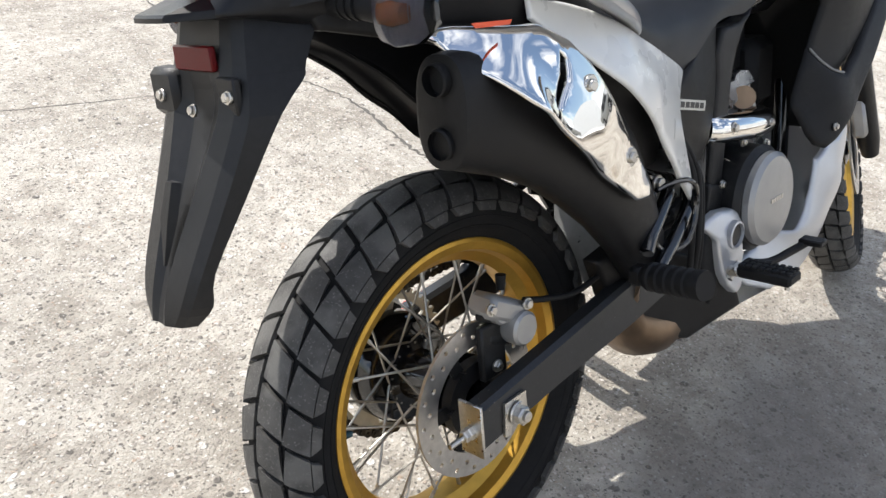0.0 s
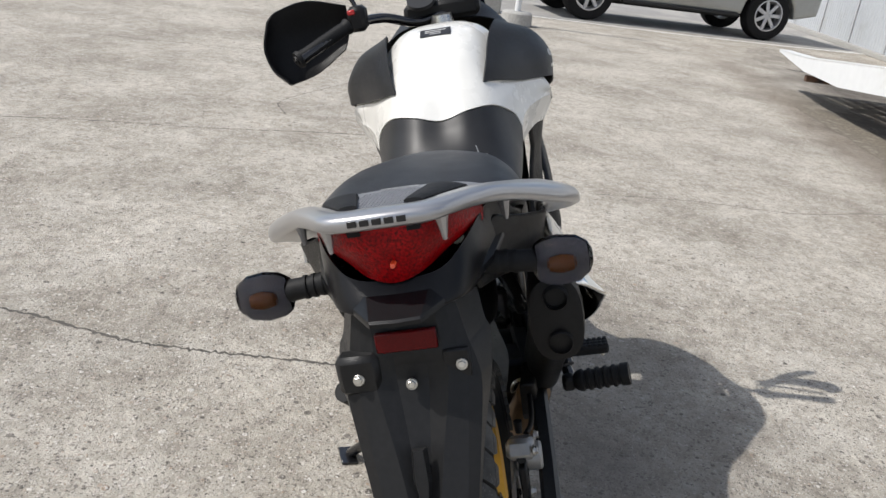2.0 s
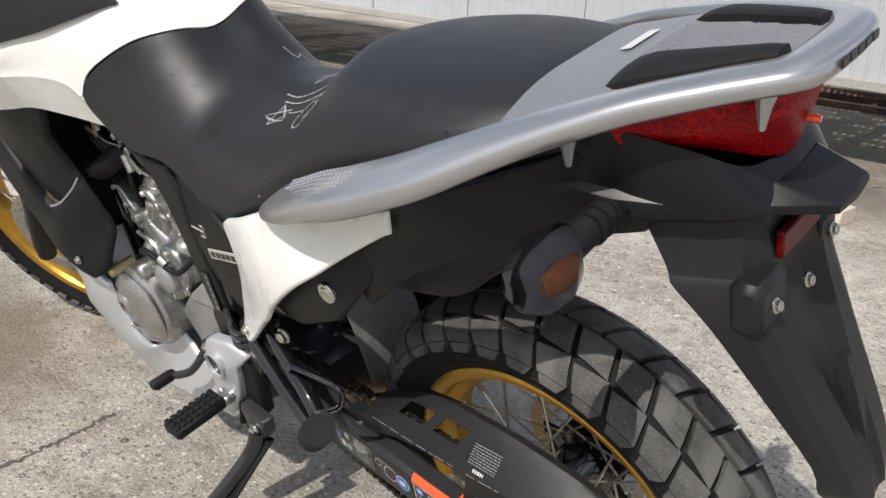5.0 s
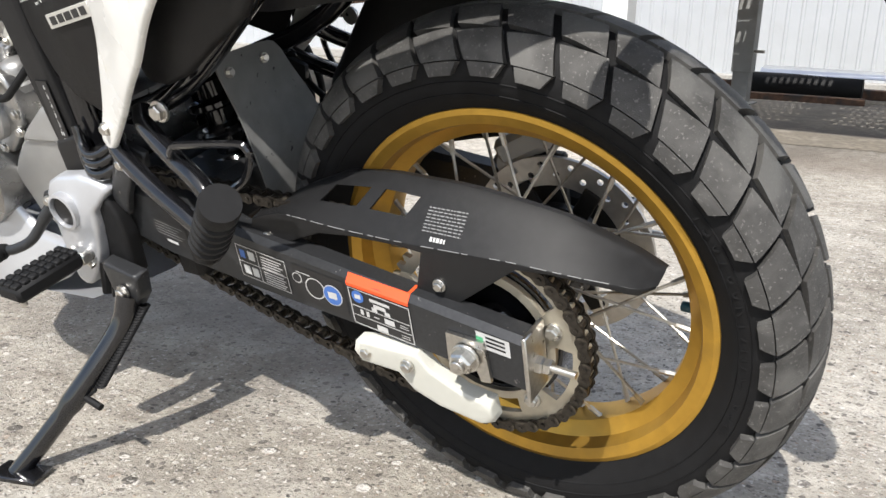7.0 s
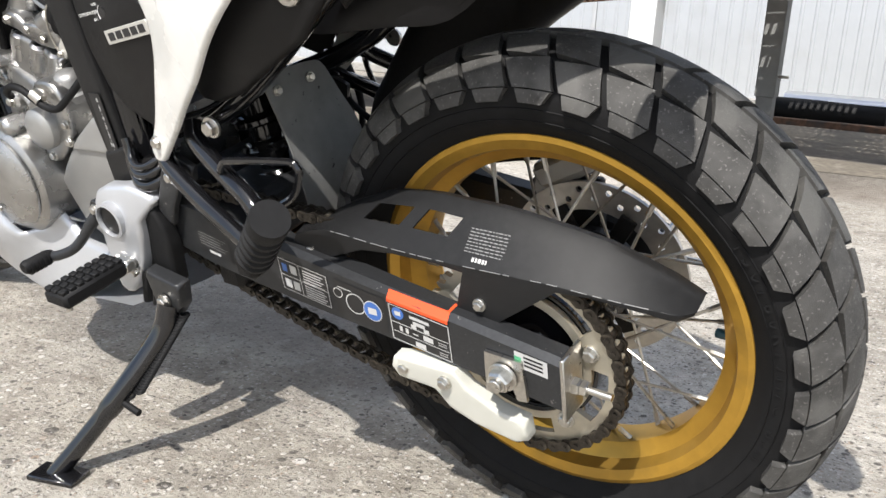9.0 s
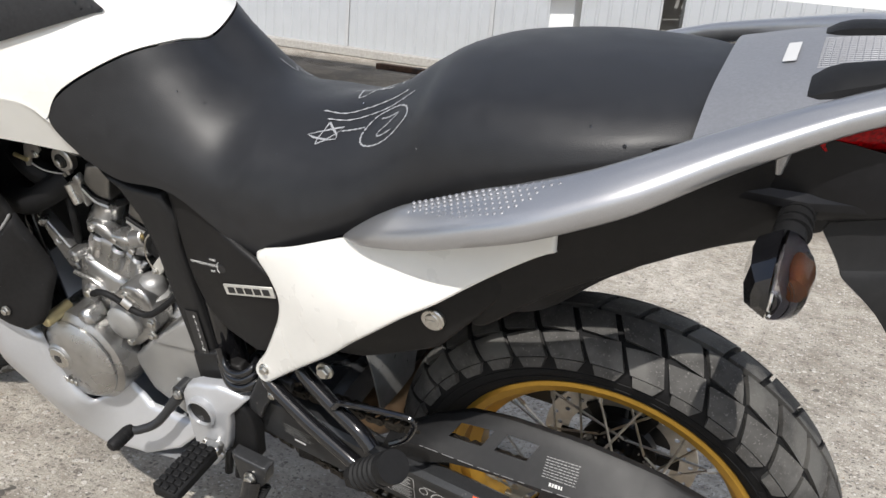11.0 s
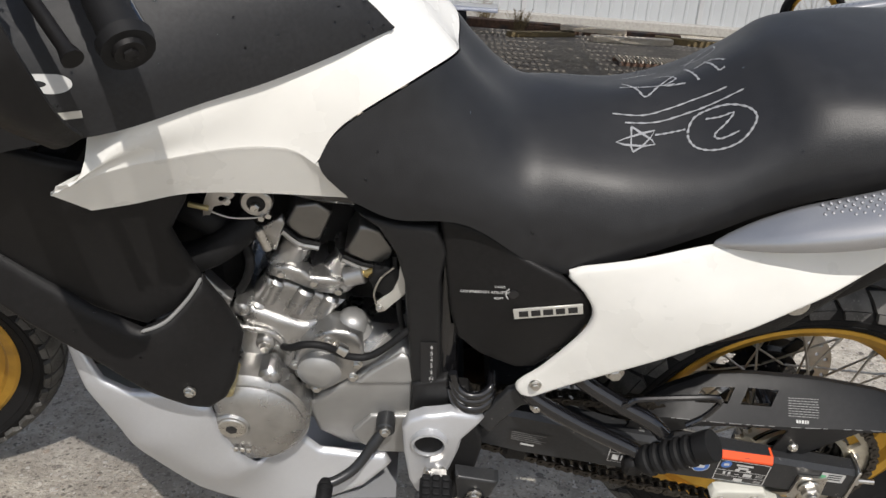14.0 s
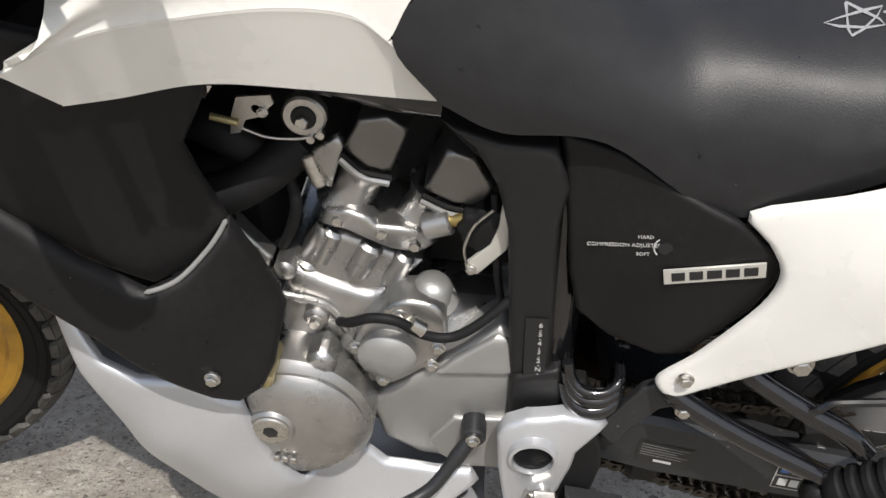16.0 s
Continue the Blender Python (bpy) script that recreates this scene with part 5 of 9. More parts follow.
print_lines(chain_guard, flank_y, 0.053, 0.007, 0.464, 0.4445, 8, M_PRINT, 3, lean=-0.02, fill=0.34)
print_lines(chain_guard, flank_y, 0.041, 0.023, 0.4425, 0.4385, 1, M_LABEL_WHITE, 4, lean=-0.02, fill=0.8)
slider = slab([(0.140, 0.300), (0.136, 0.313), (0.122, 0.316), (0.058, 0.312), (0.044, 0.292), (0.010, 0.270), (-0.022, 0.262), (-0.024, 0.236), (-0.008, 0.230),
               (0.040, 0.242), (0.070, 0.258), (0.086, 0.280), (0.132, 0.286)], [(0.1, 0.30, 0.170), (0.0, 0.25, 0.160)], 0.02, edge=0.004, res=0.009)
chain_slider = part("chain_slider", slider, M_SLIDER, None, "ivory nylon chain slider under the swingarm")
for x, z in ((0.124, 0.300), (0.070, 0.296)):
    bolt((x, 0.1695, z), (0, 1, 0), 0.0062, chain_slider, M_STEEL)

# ---- stickers on the swingarm ----
def arm_y(q):
    return np.interp(q[:, 0], [-0.072, 0.10, 0.30, 0.44, 0.56], [0.1592, 0.1582, 0.1542, 0.1472, 0.1377]) + 0.0003


def decal(points, material, parent, lift=0.0, y_of=arm_y, name="sticker", label=""):
    q = Geo()
    ys = y_of(np.array(points)) + lift
    k = len(points)
    q.add([(p[0], y, p[1]) for p, y in zip(points, ys)], [tuple(range(k))])
    return part(name, q, material, parent, label)


def on_arm(u, v):
    """u along the arm from the front of the notices to the back, v down from its top edge, in metres."""
    x = 0.30 - u
    return (x, 0.374 + 0.0365 - (0.30 - x) * 0.125 - v)


def quad(u0, u1, v0, v1):
    return [on_arm(u0, v0), on_arm(u1, v0), on_arm(u1, v1), on_arm(u0, v1)]


def frame_lines(u0, u1, v0, v1, t, material, lift):
    for q4 in (quad(u0, u1, v0, v0 + t), quad(u0, u1, v1 - t, v1), quad(u0, u0 + t, v0, v1), quad(u1 - t, u1, v0, v1)):
        decal(q4, material, swingarm, lift, name="sticker_line")


decal(quad(0.158, 0.238, 0.014, 0.062), M_LABEL_BLACK, swingarm, 0.0003, label="black and white warning sticker")
frame_lines(0.158, 0.238, 0.014, 0.062, 0.0012, M_LABEL_WHITE, 0.0006)
decal(quad(0.160, 0.236, 0.0365, 0.0376), M_LABEL_WHITE, swingarm, 0.0006, name="sticker_line")
decal(quad(0.160, 0.236, 0.049, 0.050), M_LABEL_WHITE, swingarm, 0.0006, name="sticker_line")
g = Geo()
pts = [on_arm(0.158, 0.0115), on_arm(0.238, 0.0115), on_arm(0.238, 0.0075), on_arm(0.158, 0.0075)]
ys = (0.1597, 0.1597, 0.1597, 0.1597)
g.add([(p[0], y, p[1]) for p, y in zip(pts, ys)] + [(on_arm(0.158, 0)[0], 0.1525, on_arm(0.158, 0)[1] + 0.0006), (on_arm(0.238, 0)[0], 0.1525, on_arm(0.238, 0)[1] + 0.0006),
                                                  (on_arm(0.238, 0)[0], 0.136, on_arm(0.238, 0)[1] + 0.0006), (on_arm(0.158, 0)[0], 0.136, on_arm(0.158, 0)[1] + 0.0006)],
      [(0, 1, 2, 3), (3, 2, 5, 4), (4, 5, 6, 7)])
part("sticker", g, M_LABEL_ORANGE, swingarm, "orange warning band folded over the top edge")
for u, v, r, mm in ((0.170, 0.0235, 0.008, M_LABEL_BLUE), (0.133, 0.036, 0.0125, M_LABEL_BLUE)):
    c = on_arm(u, v)
    if r > 0.01:
        decal(ring2(*c, r + 0.0012, 24), M_LABEL_WHITE, swingarm, 0.0006, name="sticker_ring")
    decal(ring2(*c, r, 24), mm, swingarm, 0.0009, name="sticker_disc")
    decal([(c[0] + r * 0.5, c[1] + r * 0.35), (c[0] - r * 0.5, c[1] + r * 0.35), (c[0] - r * 0.5, c[1] - r * 0.35), (c[0] + r * 0.5, c[1] - r * 0.35)], M_LABEL_WHITE, swingarm, 0.0011, name="sticker_mark")
for u0, u1, v0, v1 in ((0.186, 0.212, 0.020, 0.024), (0.190, 0.206, 0.026, 0.031), (0.187, 0.194, 0.031, 0.036), (0.204, 0.211, 0.031, 0.036),
                       (0.170, 0.174, 0.040, 0.047), (0.178, 0.182, 0.040, 0.047), (0.188, 0.195, 0.043, 0.0445), (0.202, 0.215, 0.040, 0.047),
                       (0.222, 0.233, 0.041, 0.042), (0.222, 0.233, 0.044, 0.045), (0.190, 0.204, 0.053, 0.060), (0.222, 0.233, 0.054, 0.055), (0.222, 0.233, 0.057, 0.058)):
    decal(quad(u0, u1, v0, v1), M_LABEL_WHITE, swingarm, 0.0006, name="sticker_mark")
c = on_arm(0.1, 0.036)
decal(quad(0.078, 0.152, 0.012, 0.060), M_LABEL_BLACK, swingarm, 0.0003)


def ring_mark(c, r, t, material, lift):
    q = Geo()
    n = 24
    q.add([(c[0] + rr * math.cos(2 * math.pi * i / n), float(arm_y(np.array([c]))[0]) + lift, c[1] + rr * math.sin(2 * math.pi * i / n)) for rr in (r, r - t) for i in range(n)],
          [(i, (i + 1) % n, n + (i + 1) % n, n + i) for i in range(n)])
    part("sticker_ring", q, material, swingarm)


ring_mark(on_arm(0.108, 0.036), 0.014, 0.0014, M_LABEL_WHITE, 0.0006)
ring_mark(on_arm(0.083, 0.030), 0.007, 0.0012, M_LABEL_WHITE, 0.0006)
decal(quad(0.084, 0.104, 0.020, 0.0212), M_LABEL_WHITE, swingarm, 0.0006, name="sticker_mark")
decal(quad(-0.008, 0.068, 0.014, 0.058), M_LABEL_BLACK, swingarm, 0.0003)
frame_lines(-0.008, 0.068, 0.014, 0.058, 0.001, M_LABEL_WHITE, 0.0006)
decal(quad(0.024, 0.025, 0.014, 0.058), M_LABEL_WHITE, swingarm, 0.0006, name="sticker_line")
decal(quad(-0.008, 0.068, 0.036, 0.037), M_LABEL_WHITE, swingarm, 0.0006, name="sticker_line")
for u0, u1, v0, v1 in ((-0.003, 0.005, 0.020, 0.031), (0.010, 0.020, 0.019, 0.031), (-0.002, 0.008, 0.041, 0.053), (0.011, 0.021, 0.041, 0.053)):
    decal(quad(u0, u1, v0, v1), M_LABEL_BLUE if u0 < -0.0025 else M_LABEL_WHITE, swingarm, 0.0006, name="sticker_mark")
for k in range(5):
    decal(quad(0.030, 0.062 - 0.004 * (k % 2), 0.019 + 0.0038 * k, 0.0205 + 0.0038 * k), M_LABEL_WHITE, swingarm, 0.0006, name="sticker_mark")
    decal(quad(0.030, 0.060 + 0.003 * (k % 2), 0.040 + 0.0034 * k, 0.0415 + 0.0034 * k), M_LABEL_WHITE, swingarm, 0.0006, name="sticker_mark")
for u0, mm in ((0.318, M_LABEL_WHITE), ):
    decal(quad(0.318, 0.356, 0.010, 0.030), mm, swingarm, 0.0004, label="small white approval sticker")
decal(quad(0.318, 0.326, 0.016, 0.022), M_LABEL_GREEN, swingarm, 0.0007, name="sticker_mark")
decal(quad(0.318, 0.326, 0.023, 0.029), M_LABEL_ORANGE, swingarm, 0.0007, name="sticker_mark")
for k in range(3):
    decal(quad(0.329, 0.351, 0.013 + 0.005 * k, 0.0155 + 0.005 * k), M_GREY_PLASTIC, swingarm, 0.0007, name="sticker_mark")
decal(quad(-0.160, -0.098, 0.026, 0.060), M_LABEL_BLACK, swingarm, 0.0003, label="dark type notice")
for k in range(5):
    decal(quad(-0.156, -0.104 - 0.006 * (k % 3), 0.030 + 0.0042 * k, 0.0310 + 0.0042 * k), M_FLAP, swingarm, 0.0006, name="sticker_mark")
decal(quad(-0.140, -0.120, 0.0525, 0.0565), M_LABEL_WHITE, swingarm, 0.0006, name="sticker_mark")

# ---- seat ----
SEAT = [
    [(0.578, 0, 0.936), (0.583, 0.06, 0.950), (0.625, 0.115, 0.945), (0.700, 0.155, 0.905), (0.726, 0.171, 0.865), (0.690, 0.166, 0.814)],
    [(0.552, 0, 0.910), (0.552, 0.06, 0.916), (0.585, 0.112, 0.908), (0.630, 0.146, 0.875), (0.650, 0.162, 0.830), (0.640, 0.160, 0.788)],
    [(0.500, 0, 0.880), (0.500, 0.06, 0.873), (0.505, 0.110, 0.850), (0.515, 0.142, 0.820), (0.530, 0.155, 0.795), (0.555, 0.157, 0.783)],
    [(0.440, 0, 0.872), (0.440, 0.065, 0.864), (0.440, 0.120, 0.842), (0.445, 0.150, 0.800), (0.447, 0.158, 0.755), (0.447, 0.158, 0.721)],
    [(0.360, 0, 0.886), (0.360, 0.070, 0.866), (0.360, 0.130, 0.840), (0.360, 0.158, 0.800), (0.360, 0.163, 0.775), (0.360, 0.160, 0.752)],
    [(0.290, 0, 0.912), (0.290, 0.075, 0.886), (0.285, 0.135, 0.862), (0.280, 0.160, 0.835), (0.275, 0.163, 0.815), (0.272, 0.160, 0.799)],
    [(0.235, 0, 0.950), (0.230, 0.080, 0.928), (0.225, 0.135, 0.898), (0.220, 0.155, 0.870), (0.220, 0.157, 0.845), (0.220, 0.154, 0.825)],
    [(0.190, 0, 0.970), (0.180, 0.095, 0.958), (0.170, 0.138, 0.934), (0.165, 0.158, 0.902), (0.165, 0.162, 0.876), (0.165, 0.158, 0.853)],
    [(0.080, 0, 0.981), (0.070, 0.105, 0.972), (0.065, 0.146, 0.951), (0.060, 0.163, 0.928), (0.060, 0.166, 0.910), (0.060, 0.162, 0.892)],
    [(-0.030, 0, 0.984), (-0.030, 0.095, 0.976), (-0.025, 0.136, 0.960), (-0.020, 0.152, 0.942), (-0.015, 0.155, 0.930), (-0.010, 0.151, 0.915)],
    [(-0.090, 0, 0.980), (-0.090, 0.080, 0.973), (-0.085, 0.114, 0.960), (-0.080, 0.128, 0.947), (-0.075, 0.131, 0.936), (-0.070, 0.129, 0.925)],
    [(-0.112, 0, 0.957), (-0.112, 0.065, 0.952), (-0.105, 0.104, 0.942), (-0.100, 0.117, 0.934), (-0.095, 0.120, 0.929), (-0.090, 0.119, 0.920)],
]


def mirror_row(row):
    return [(x, -y, z) for x, y, z in row[:0:-1]] + row


seat_geo = sheet([mirror_row(r) for r in SEAT], 6, 5, 0.004, inward=(0.3, 0, 0.5))
seat = part("seat", seat_geo, M_SEAT, None, "black vinyl two-level seat with white marker scribbles")
seat_tree = BVHTree.FromPolygons([Vector(p) for p in seat_geo.v], seat_geo.f)


def on_seat(x, y):
    hit = seat_tree.ray_cast(Vector((x, y, 1.3)), Vector((0, 0, -1)))
    return (hit[0], hit[1] if hit[1].z > 0 else -hit[1]) if hit[0] else (Vector((x, y, 0.88)), Vector((0, 0, 1)))


def scribble(points, width=0.0032, per=8, closed=False):
    """A marker stroke on the seat, given in plan."""
    line = spline([(*p, 0.0) for p in points], per, closed)
    q = Geo()
    rows = []
    for i, p in enumerate(line):
        a, n = on_seat(p[0], p[1])
        d = Vector(line[min(i + 1, len(line) - 1)] - line[max(i - 1, 0)]).normalized()
        s = n.cross(d).normalized()
        w = width * (0.5 + 0.22 * math.sin(i * 1.7)) * 0.68
        rows.append([tuple(a + n * 0.0007 - s * w), tuple(a + n * 0.0009), tuple(a + n * 0.0007 + s * w)])
    q.grid(rows)
    return part("marker_stroke", q, M_CHALK, seat)


# ---- fuel tank ----
TANK = [
    [(0.580, 0, 0.939), (0.585, 0.06, 0.953), (0.627, 0.116, 0.948), (0.702, 0.157, 0.908), (0.729, 0.173, 0.867), (0.693, 0.168, 0.816)],
    [(0.628, 0, 1.000), (0.632, 0.06, 1.002), (0.662, 0.108, 0.990), (0.722, 0.158, 0.945), (0.755, 0.180, 0.888), (0.730, 0.174, 0.820)],
    [(0.695, 0, 1.066), (0.697, 0.062, 1.060), (0.712, 0.112, 1.022), (0.765, 0.168, 0.966), (0.803, 0.198, 0.898), (0.790, 0.192, 0.832)],
    [(0.775, 0, 1.104), (0.775, 0.070, 1.094), (0.790, 0.120, 1.055), (0.828, 0.202, 0.956), (0.862, 0.226, 0.900), (0.860, 0.222, 0.848)],
    [(0.865, 0, 1.115), (0.865, 0.070, 1.108), (0.880, 0.125, 1.072), (0.892, 0.238, 0.946), (0.922, 0.248, 0.893), (0.918, 0.240, 0.842)],
    [(0.950, 0, 1.108), (0.950, 0.070, 1.100), (0.948, 0.125, 1.060), (0.944, 0.246, 0.906), (0.985, 0.251, 0.861), (0.957, 0.250, 0.838)],
]


def creased(row):
    """The row of a tank section with a tight fold above its lower edge, which turns inwards."""
    *top, fold, low = row
    low = (low[0], low[1] - 0.020, low[2] - 0.010)
    near = tuple(a + (b - a) * 0.88 for a, b in zip(top[-1], fold))
    past = tuple(a + (b - a) * 0.15 for a, b in zip(fold, low))
    return top + [near, fold, past, low]


tank_geo = sheet([mirror_row(creased(r)) for r in TANK], 6, 6, 0.004, inward=(0.85, 0, 0.8))
tank = part("fuel_tank", tank_geo, M_WHITE, None, "glossy white fuel tank with swept side panels")
g = Geo()
c = Vector((0.775, 0.0, 1.1055))
g.box((0, 0, 0), (0.034, 0.072, 0.002), 0.0006)
lab = part("tank_label", g, M_LABEL_BLACK, tank, "small black notice label")
lab.matrix_basis = Matrix.Translation(c) @ Matrix.Rotation(radians(-20), 4, "Y")
g = Geo()
for k in range(3):
    g.box((0.008 - 0.008 * k, 0.0 + 0.006 * (k % 2), 0.0012), (0.003, 0.05 - 0.012 * k, 0.0006), 0.0002)
lab2 = part("printed_note", g, M_LABEL_WHITE, lab)

PAD = [
    [(0.652, 0.101, 0.998), (0.653, 0.102, 0.9975), (0.654, 0.103, 0.997), (0.655, 0.104, 0.9965)],
    [(0.690, 0.112, 1.038), (0.697, 0.128, 1.018), (0.703, 0.138, 1.000), (0.709, 0.145, 0.984)],
    [(0.750, 0.119, 1.073), (0.757, 0.152, 1.040), (0.764, 0.171, 1.002), (0.770, 0.179, 0.968)],
    [(0.830, 0.128, 1.094), (0.830, 0.176, 1.052), (0.830, 0.205, 1.000), (0.830, 0.211, 0.957)],
    [(0.930, 0.137, 1.098), (0.920, 0.204, 1.056), (0.910, 0.249, 1.000), (0.905, 0.255, 0.945)],
    [(1.030, 0.150, 1.082), (1.010, 0.225, 1.050), (1.000, 0.266, 0.990), (0.998, 0.266, 0.925)],
    [(1.120, 0.160, 1.060), (1.100, 0.218, 1.030), (1.090, 0.254, 0.980), (1.090, 0.258, 0.890)],
    [(1.240, 0.120, 1.020), (1.230, 0.170, 1.000), (1.220, 0.200, 0.950), (1.210, 0.200, 0.850)],
]
pad_geo = sheet(PAD, 5, 5, 0.004, inward=(0.9, 0, 0.95))
pads = both("tank_shroud", pad_geo, M_DARK_PAD, "dark grey textured tank shroud")

# ---- side panels ----
rear_panel = slab([(0.428, 0.729), (0.408, 0.705), (0.393, 0.681), (0.396, 0.652), (0.412, 0.617), (0.440, 0.566), (0.466, 0.530), (0.464, 0.514), (0.448, 0.508), (0.420, 0.531),
                   (0.380, 0.567), (0.340, 0.603), (0.300, 0.638), (0.260, 0.678), (0.220, 0.714), (0.180, 0.747), (0.140, 0.774), (0.100, 0.803), (0.040, 0.843), (0.0205, 0.8545), (0.0200, 0.8550), (0.0200, 0.8560), (0.0200, 0.8640), (0.0200, 0.8790), (0.0200, 0.8800), (0.0205, 0.8803), (0.060, 0.874), (0.150, 0.852), (0.276, 0.800), (0.362, 0.760)],
                  [(0.45, 0.52, 0.176), (0.42, 0.533, 0.183), (0.38, 0.569, 0.193), (0.34, 0.604, 0.205), (0.30, 0.639, 0.215), (0.26, 0.68, 0.226), (0.22, 0.715, 0.233), (0.18, 0.748, 0.233),
                   (0.14, 0.775, 0.227), (0.10, 0.803, 0.216), (0.03, 0.85, 0.203), (0.02, 0.875, 0.202), (0.42, 0.62, 0.180), (0.40, 0.68, 0.181), (0.43, 0.72, 0.168), (0.36, 0.755, 0.182), (0.34, 0.69, 0.203),
                   (0.28, 0.79, 0.192), (0.27, 0.74, 0.218), (0.20, 0.80, 0.215), (0.18, 0.83, 0.200), (0.10, 0.84, 0.200)], 0.004, edge=0.006, res=0.010, smooth=3)
for side, ob in zip((1, -1), both("side_panel", rear_panel, M_WHITE, "white swept side panel below the seat")):
    bolt((0.443, side * 0.1775, 0.538), (0, side, 0), 0.0062, ob, M_STEEL)
under = slab([(0.40, 0.66), (0.375, 0.590), (0.335, 0.592), (0.28, 0.612), (0.22, 0.648), (0.16, 0.682), (0.118, 0.730), (0.090, 0.762), (0.066, 0.812), (0.046, 0.848), (0.10, 0.82), (0.20, 0.76)],
             [(0.37, 0.60, 0.155), (0.28, 0.60, 0.170), (0.20, 0.65, 0.188), (0.16, 0.715, 0.200), (0.12, 0.70, 0.190), (0.06, 0.77, 0.180), (0.40, 0.66, 0.150), (0.30, 0.66, 0.186), (0.22, 0.73, 0.200), (0.12, 0.79, 0.190), (0.02, 0.84, 0.168)], 0.006, edge=0.006, res=0.014)
for side, ob in zip((1, -1), both("lower_cover", under, M_BLACK_PLASTIC, "matt black cover behind the side panel")):
    y = float(under.fn(np.array([[0.160, 0.730]]))[0])
    g = Geo()
    g.cyl((0.160, side * (y - 0.004), 0.730), (0.160, side * (y + 0.003), 0.730), 0.0145, 32, 0.0015)
    cap = part("fixing", g, M_STEEL, ob, "pale round fixing with slotted screw")
    g = Geo()
    g.cyl((0.160, side * (y + 0.001), 0.730), (0.160, side * (y + 0.0042), 0.730), 0.0090, 24, 0.001)
    g.box((0.160, side * (y + 0.0044), 0.730), (0.010, 0.0010, 0.0025), 0.0004)
    part("screw", g, M_STEEL, ob)
tail_side = slab([(0.128, 0.705), (0.109, 0.717), (0.060, 0.760), (0.028, 0.785), (-0.010, 0.807), (-0.042, 0.823), (-0.085, 0.840), (-0.122, 0.850), (-0.165, 0.861), (-0.208, 0.871), (-0.222, 0.900), (-0.215, 0.955),
                  (-0.149, 0.952), (-0.084, 0.926), (-0.011, 0.902), (0.060, 0.884), (0.100, 0.862), (0.130, 0.800)],
                 [(0.128, 0.71, 0.170), (0.109, 0.717, 0.178), (0.028, 0.785, 0.176), (-0.042, 0.823, 0.160), (-0.085, 0.840, 0.144), (-0.122, 0.850, 0.126), (-0.208, 0.871, 0.100), (-0.215, 0.94, 0.092),
                  (-0.011, 0.897, 0.192), (-0.084, 0.920, 0.160), (-0.149, 0.947, 0.128), (0.10, 0.85, 0.186), (0.06, 0.82, 0.186)], 0.005, edge=0.006, res=0.014)
both("tail_side_cover", tail_side, M_BLACK_PLASTIC, "matt black side cover below the grab rail")
cover = slab([(0.436, 0.722), (0.400, 0.695), (0.386, 0.668), (0.400, 0.625), (0.445, 0.552), (0.470, 0.545), (0.521, 0.562), (0.553, 0.588), (0.566, 0.635), (0.576, 0.70),
              (0.590, 0.778), (0.538, 0.768), (0.488, 0.742)],
             [(0.40, 0.67, 0.170), (0.45, 0.56, 0.160), (0.55, 0.60, 0.148), (0.58, 0.75, 0.140), (0.50, 0.66, 0.166), (0.45, 0.70, 0.170), (0.50, 0.73, 0.156)], 0.004, edge=0.006, res=0.012)
covers = both("side_cover", cover, M_BLACK_PLASTIC, "matt black side cover with a silver badge")


def on_cover(x, z, lift=0.0):
    return Vector((x, float(cover.fn(np.array([[x, z]]))[0]) + lift, z))


for side, ob in zip((1, -1), covers):
    bx, bz, tilt = 0.4455, 0.669, radians(-10.5)
    across = Vector((-math.cos(tilt) * side, 0, -math.sin(tilt)))
    across = (on_cover(0.405, 0.6785) - on_cover(0.486, 0.6605)) if side > 0 else Vector((0.081, 0, -0.018))
    p = on_cover(bx, bz, 0.0015)
    m = facing((p.x, side * p.y, p.z), across, (0, 0, 1))
    g = Geo()
    g.box((0, 0, 0), (0.086, 0.0165, 0.0024), 0.0011)
    badge = part("badge", g, M_BADGE, ob, "silver foil badge with dark marks")
    badge.matrix_basis = m
    g = Geo()
    for k in range(5):
        x = -0.0305 + k * 0.01525
        g.box((x, 0, 0.0014), (0.0115 if k != 2 else 0.0125, 0.0092, 0.0010), 0.0003)
    part("badge_mark", g, M_LABEL_BLACK, badge)
across = on_cover(0.48, 0.70) - on_cover(0.53, 0.69)
for text, x, z, size in (("HARD", 0.508, 0.6949, 0.0050), ("COMPRESSION ADJUSTER", 0.525, 0.683, 0.0056), ("SOFT", 0.508, 0.6779, 0.0050)):
    writing("lettering", text, size, facing(on_cover(x, z, 0.001), across, (0, 0, 1)), M_LABEL_WHITE, covers[0])
g = Geo()
p = on_cover(0.4905, 0.6875, 0.0005)
g.cyl(p - Vector((0, 0.004, 0)), p + Vector((0, 0.0006, 0)), 0.0062, 20)
part("adjuster_hole", g, M_LABEL_BLACK, covers[0])
g = Geo()
arc = [on_cover(0.4905 + 0.0095 * math.cos(a), 0.6875 + 0.0095 * math.sin(a), 0.0008) for a in np.linspace(-0.9, 0.9, 12)]
g.tube(arc, 0.0006, 6)
part("adjuster_scale", g, M_LABEL_WHITE, covers[0])

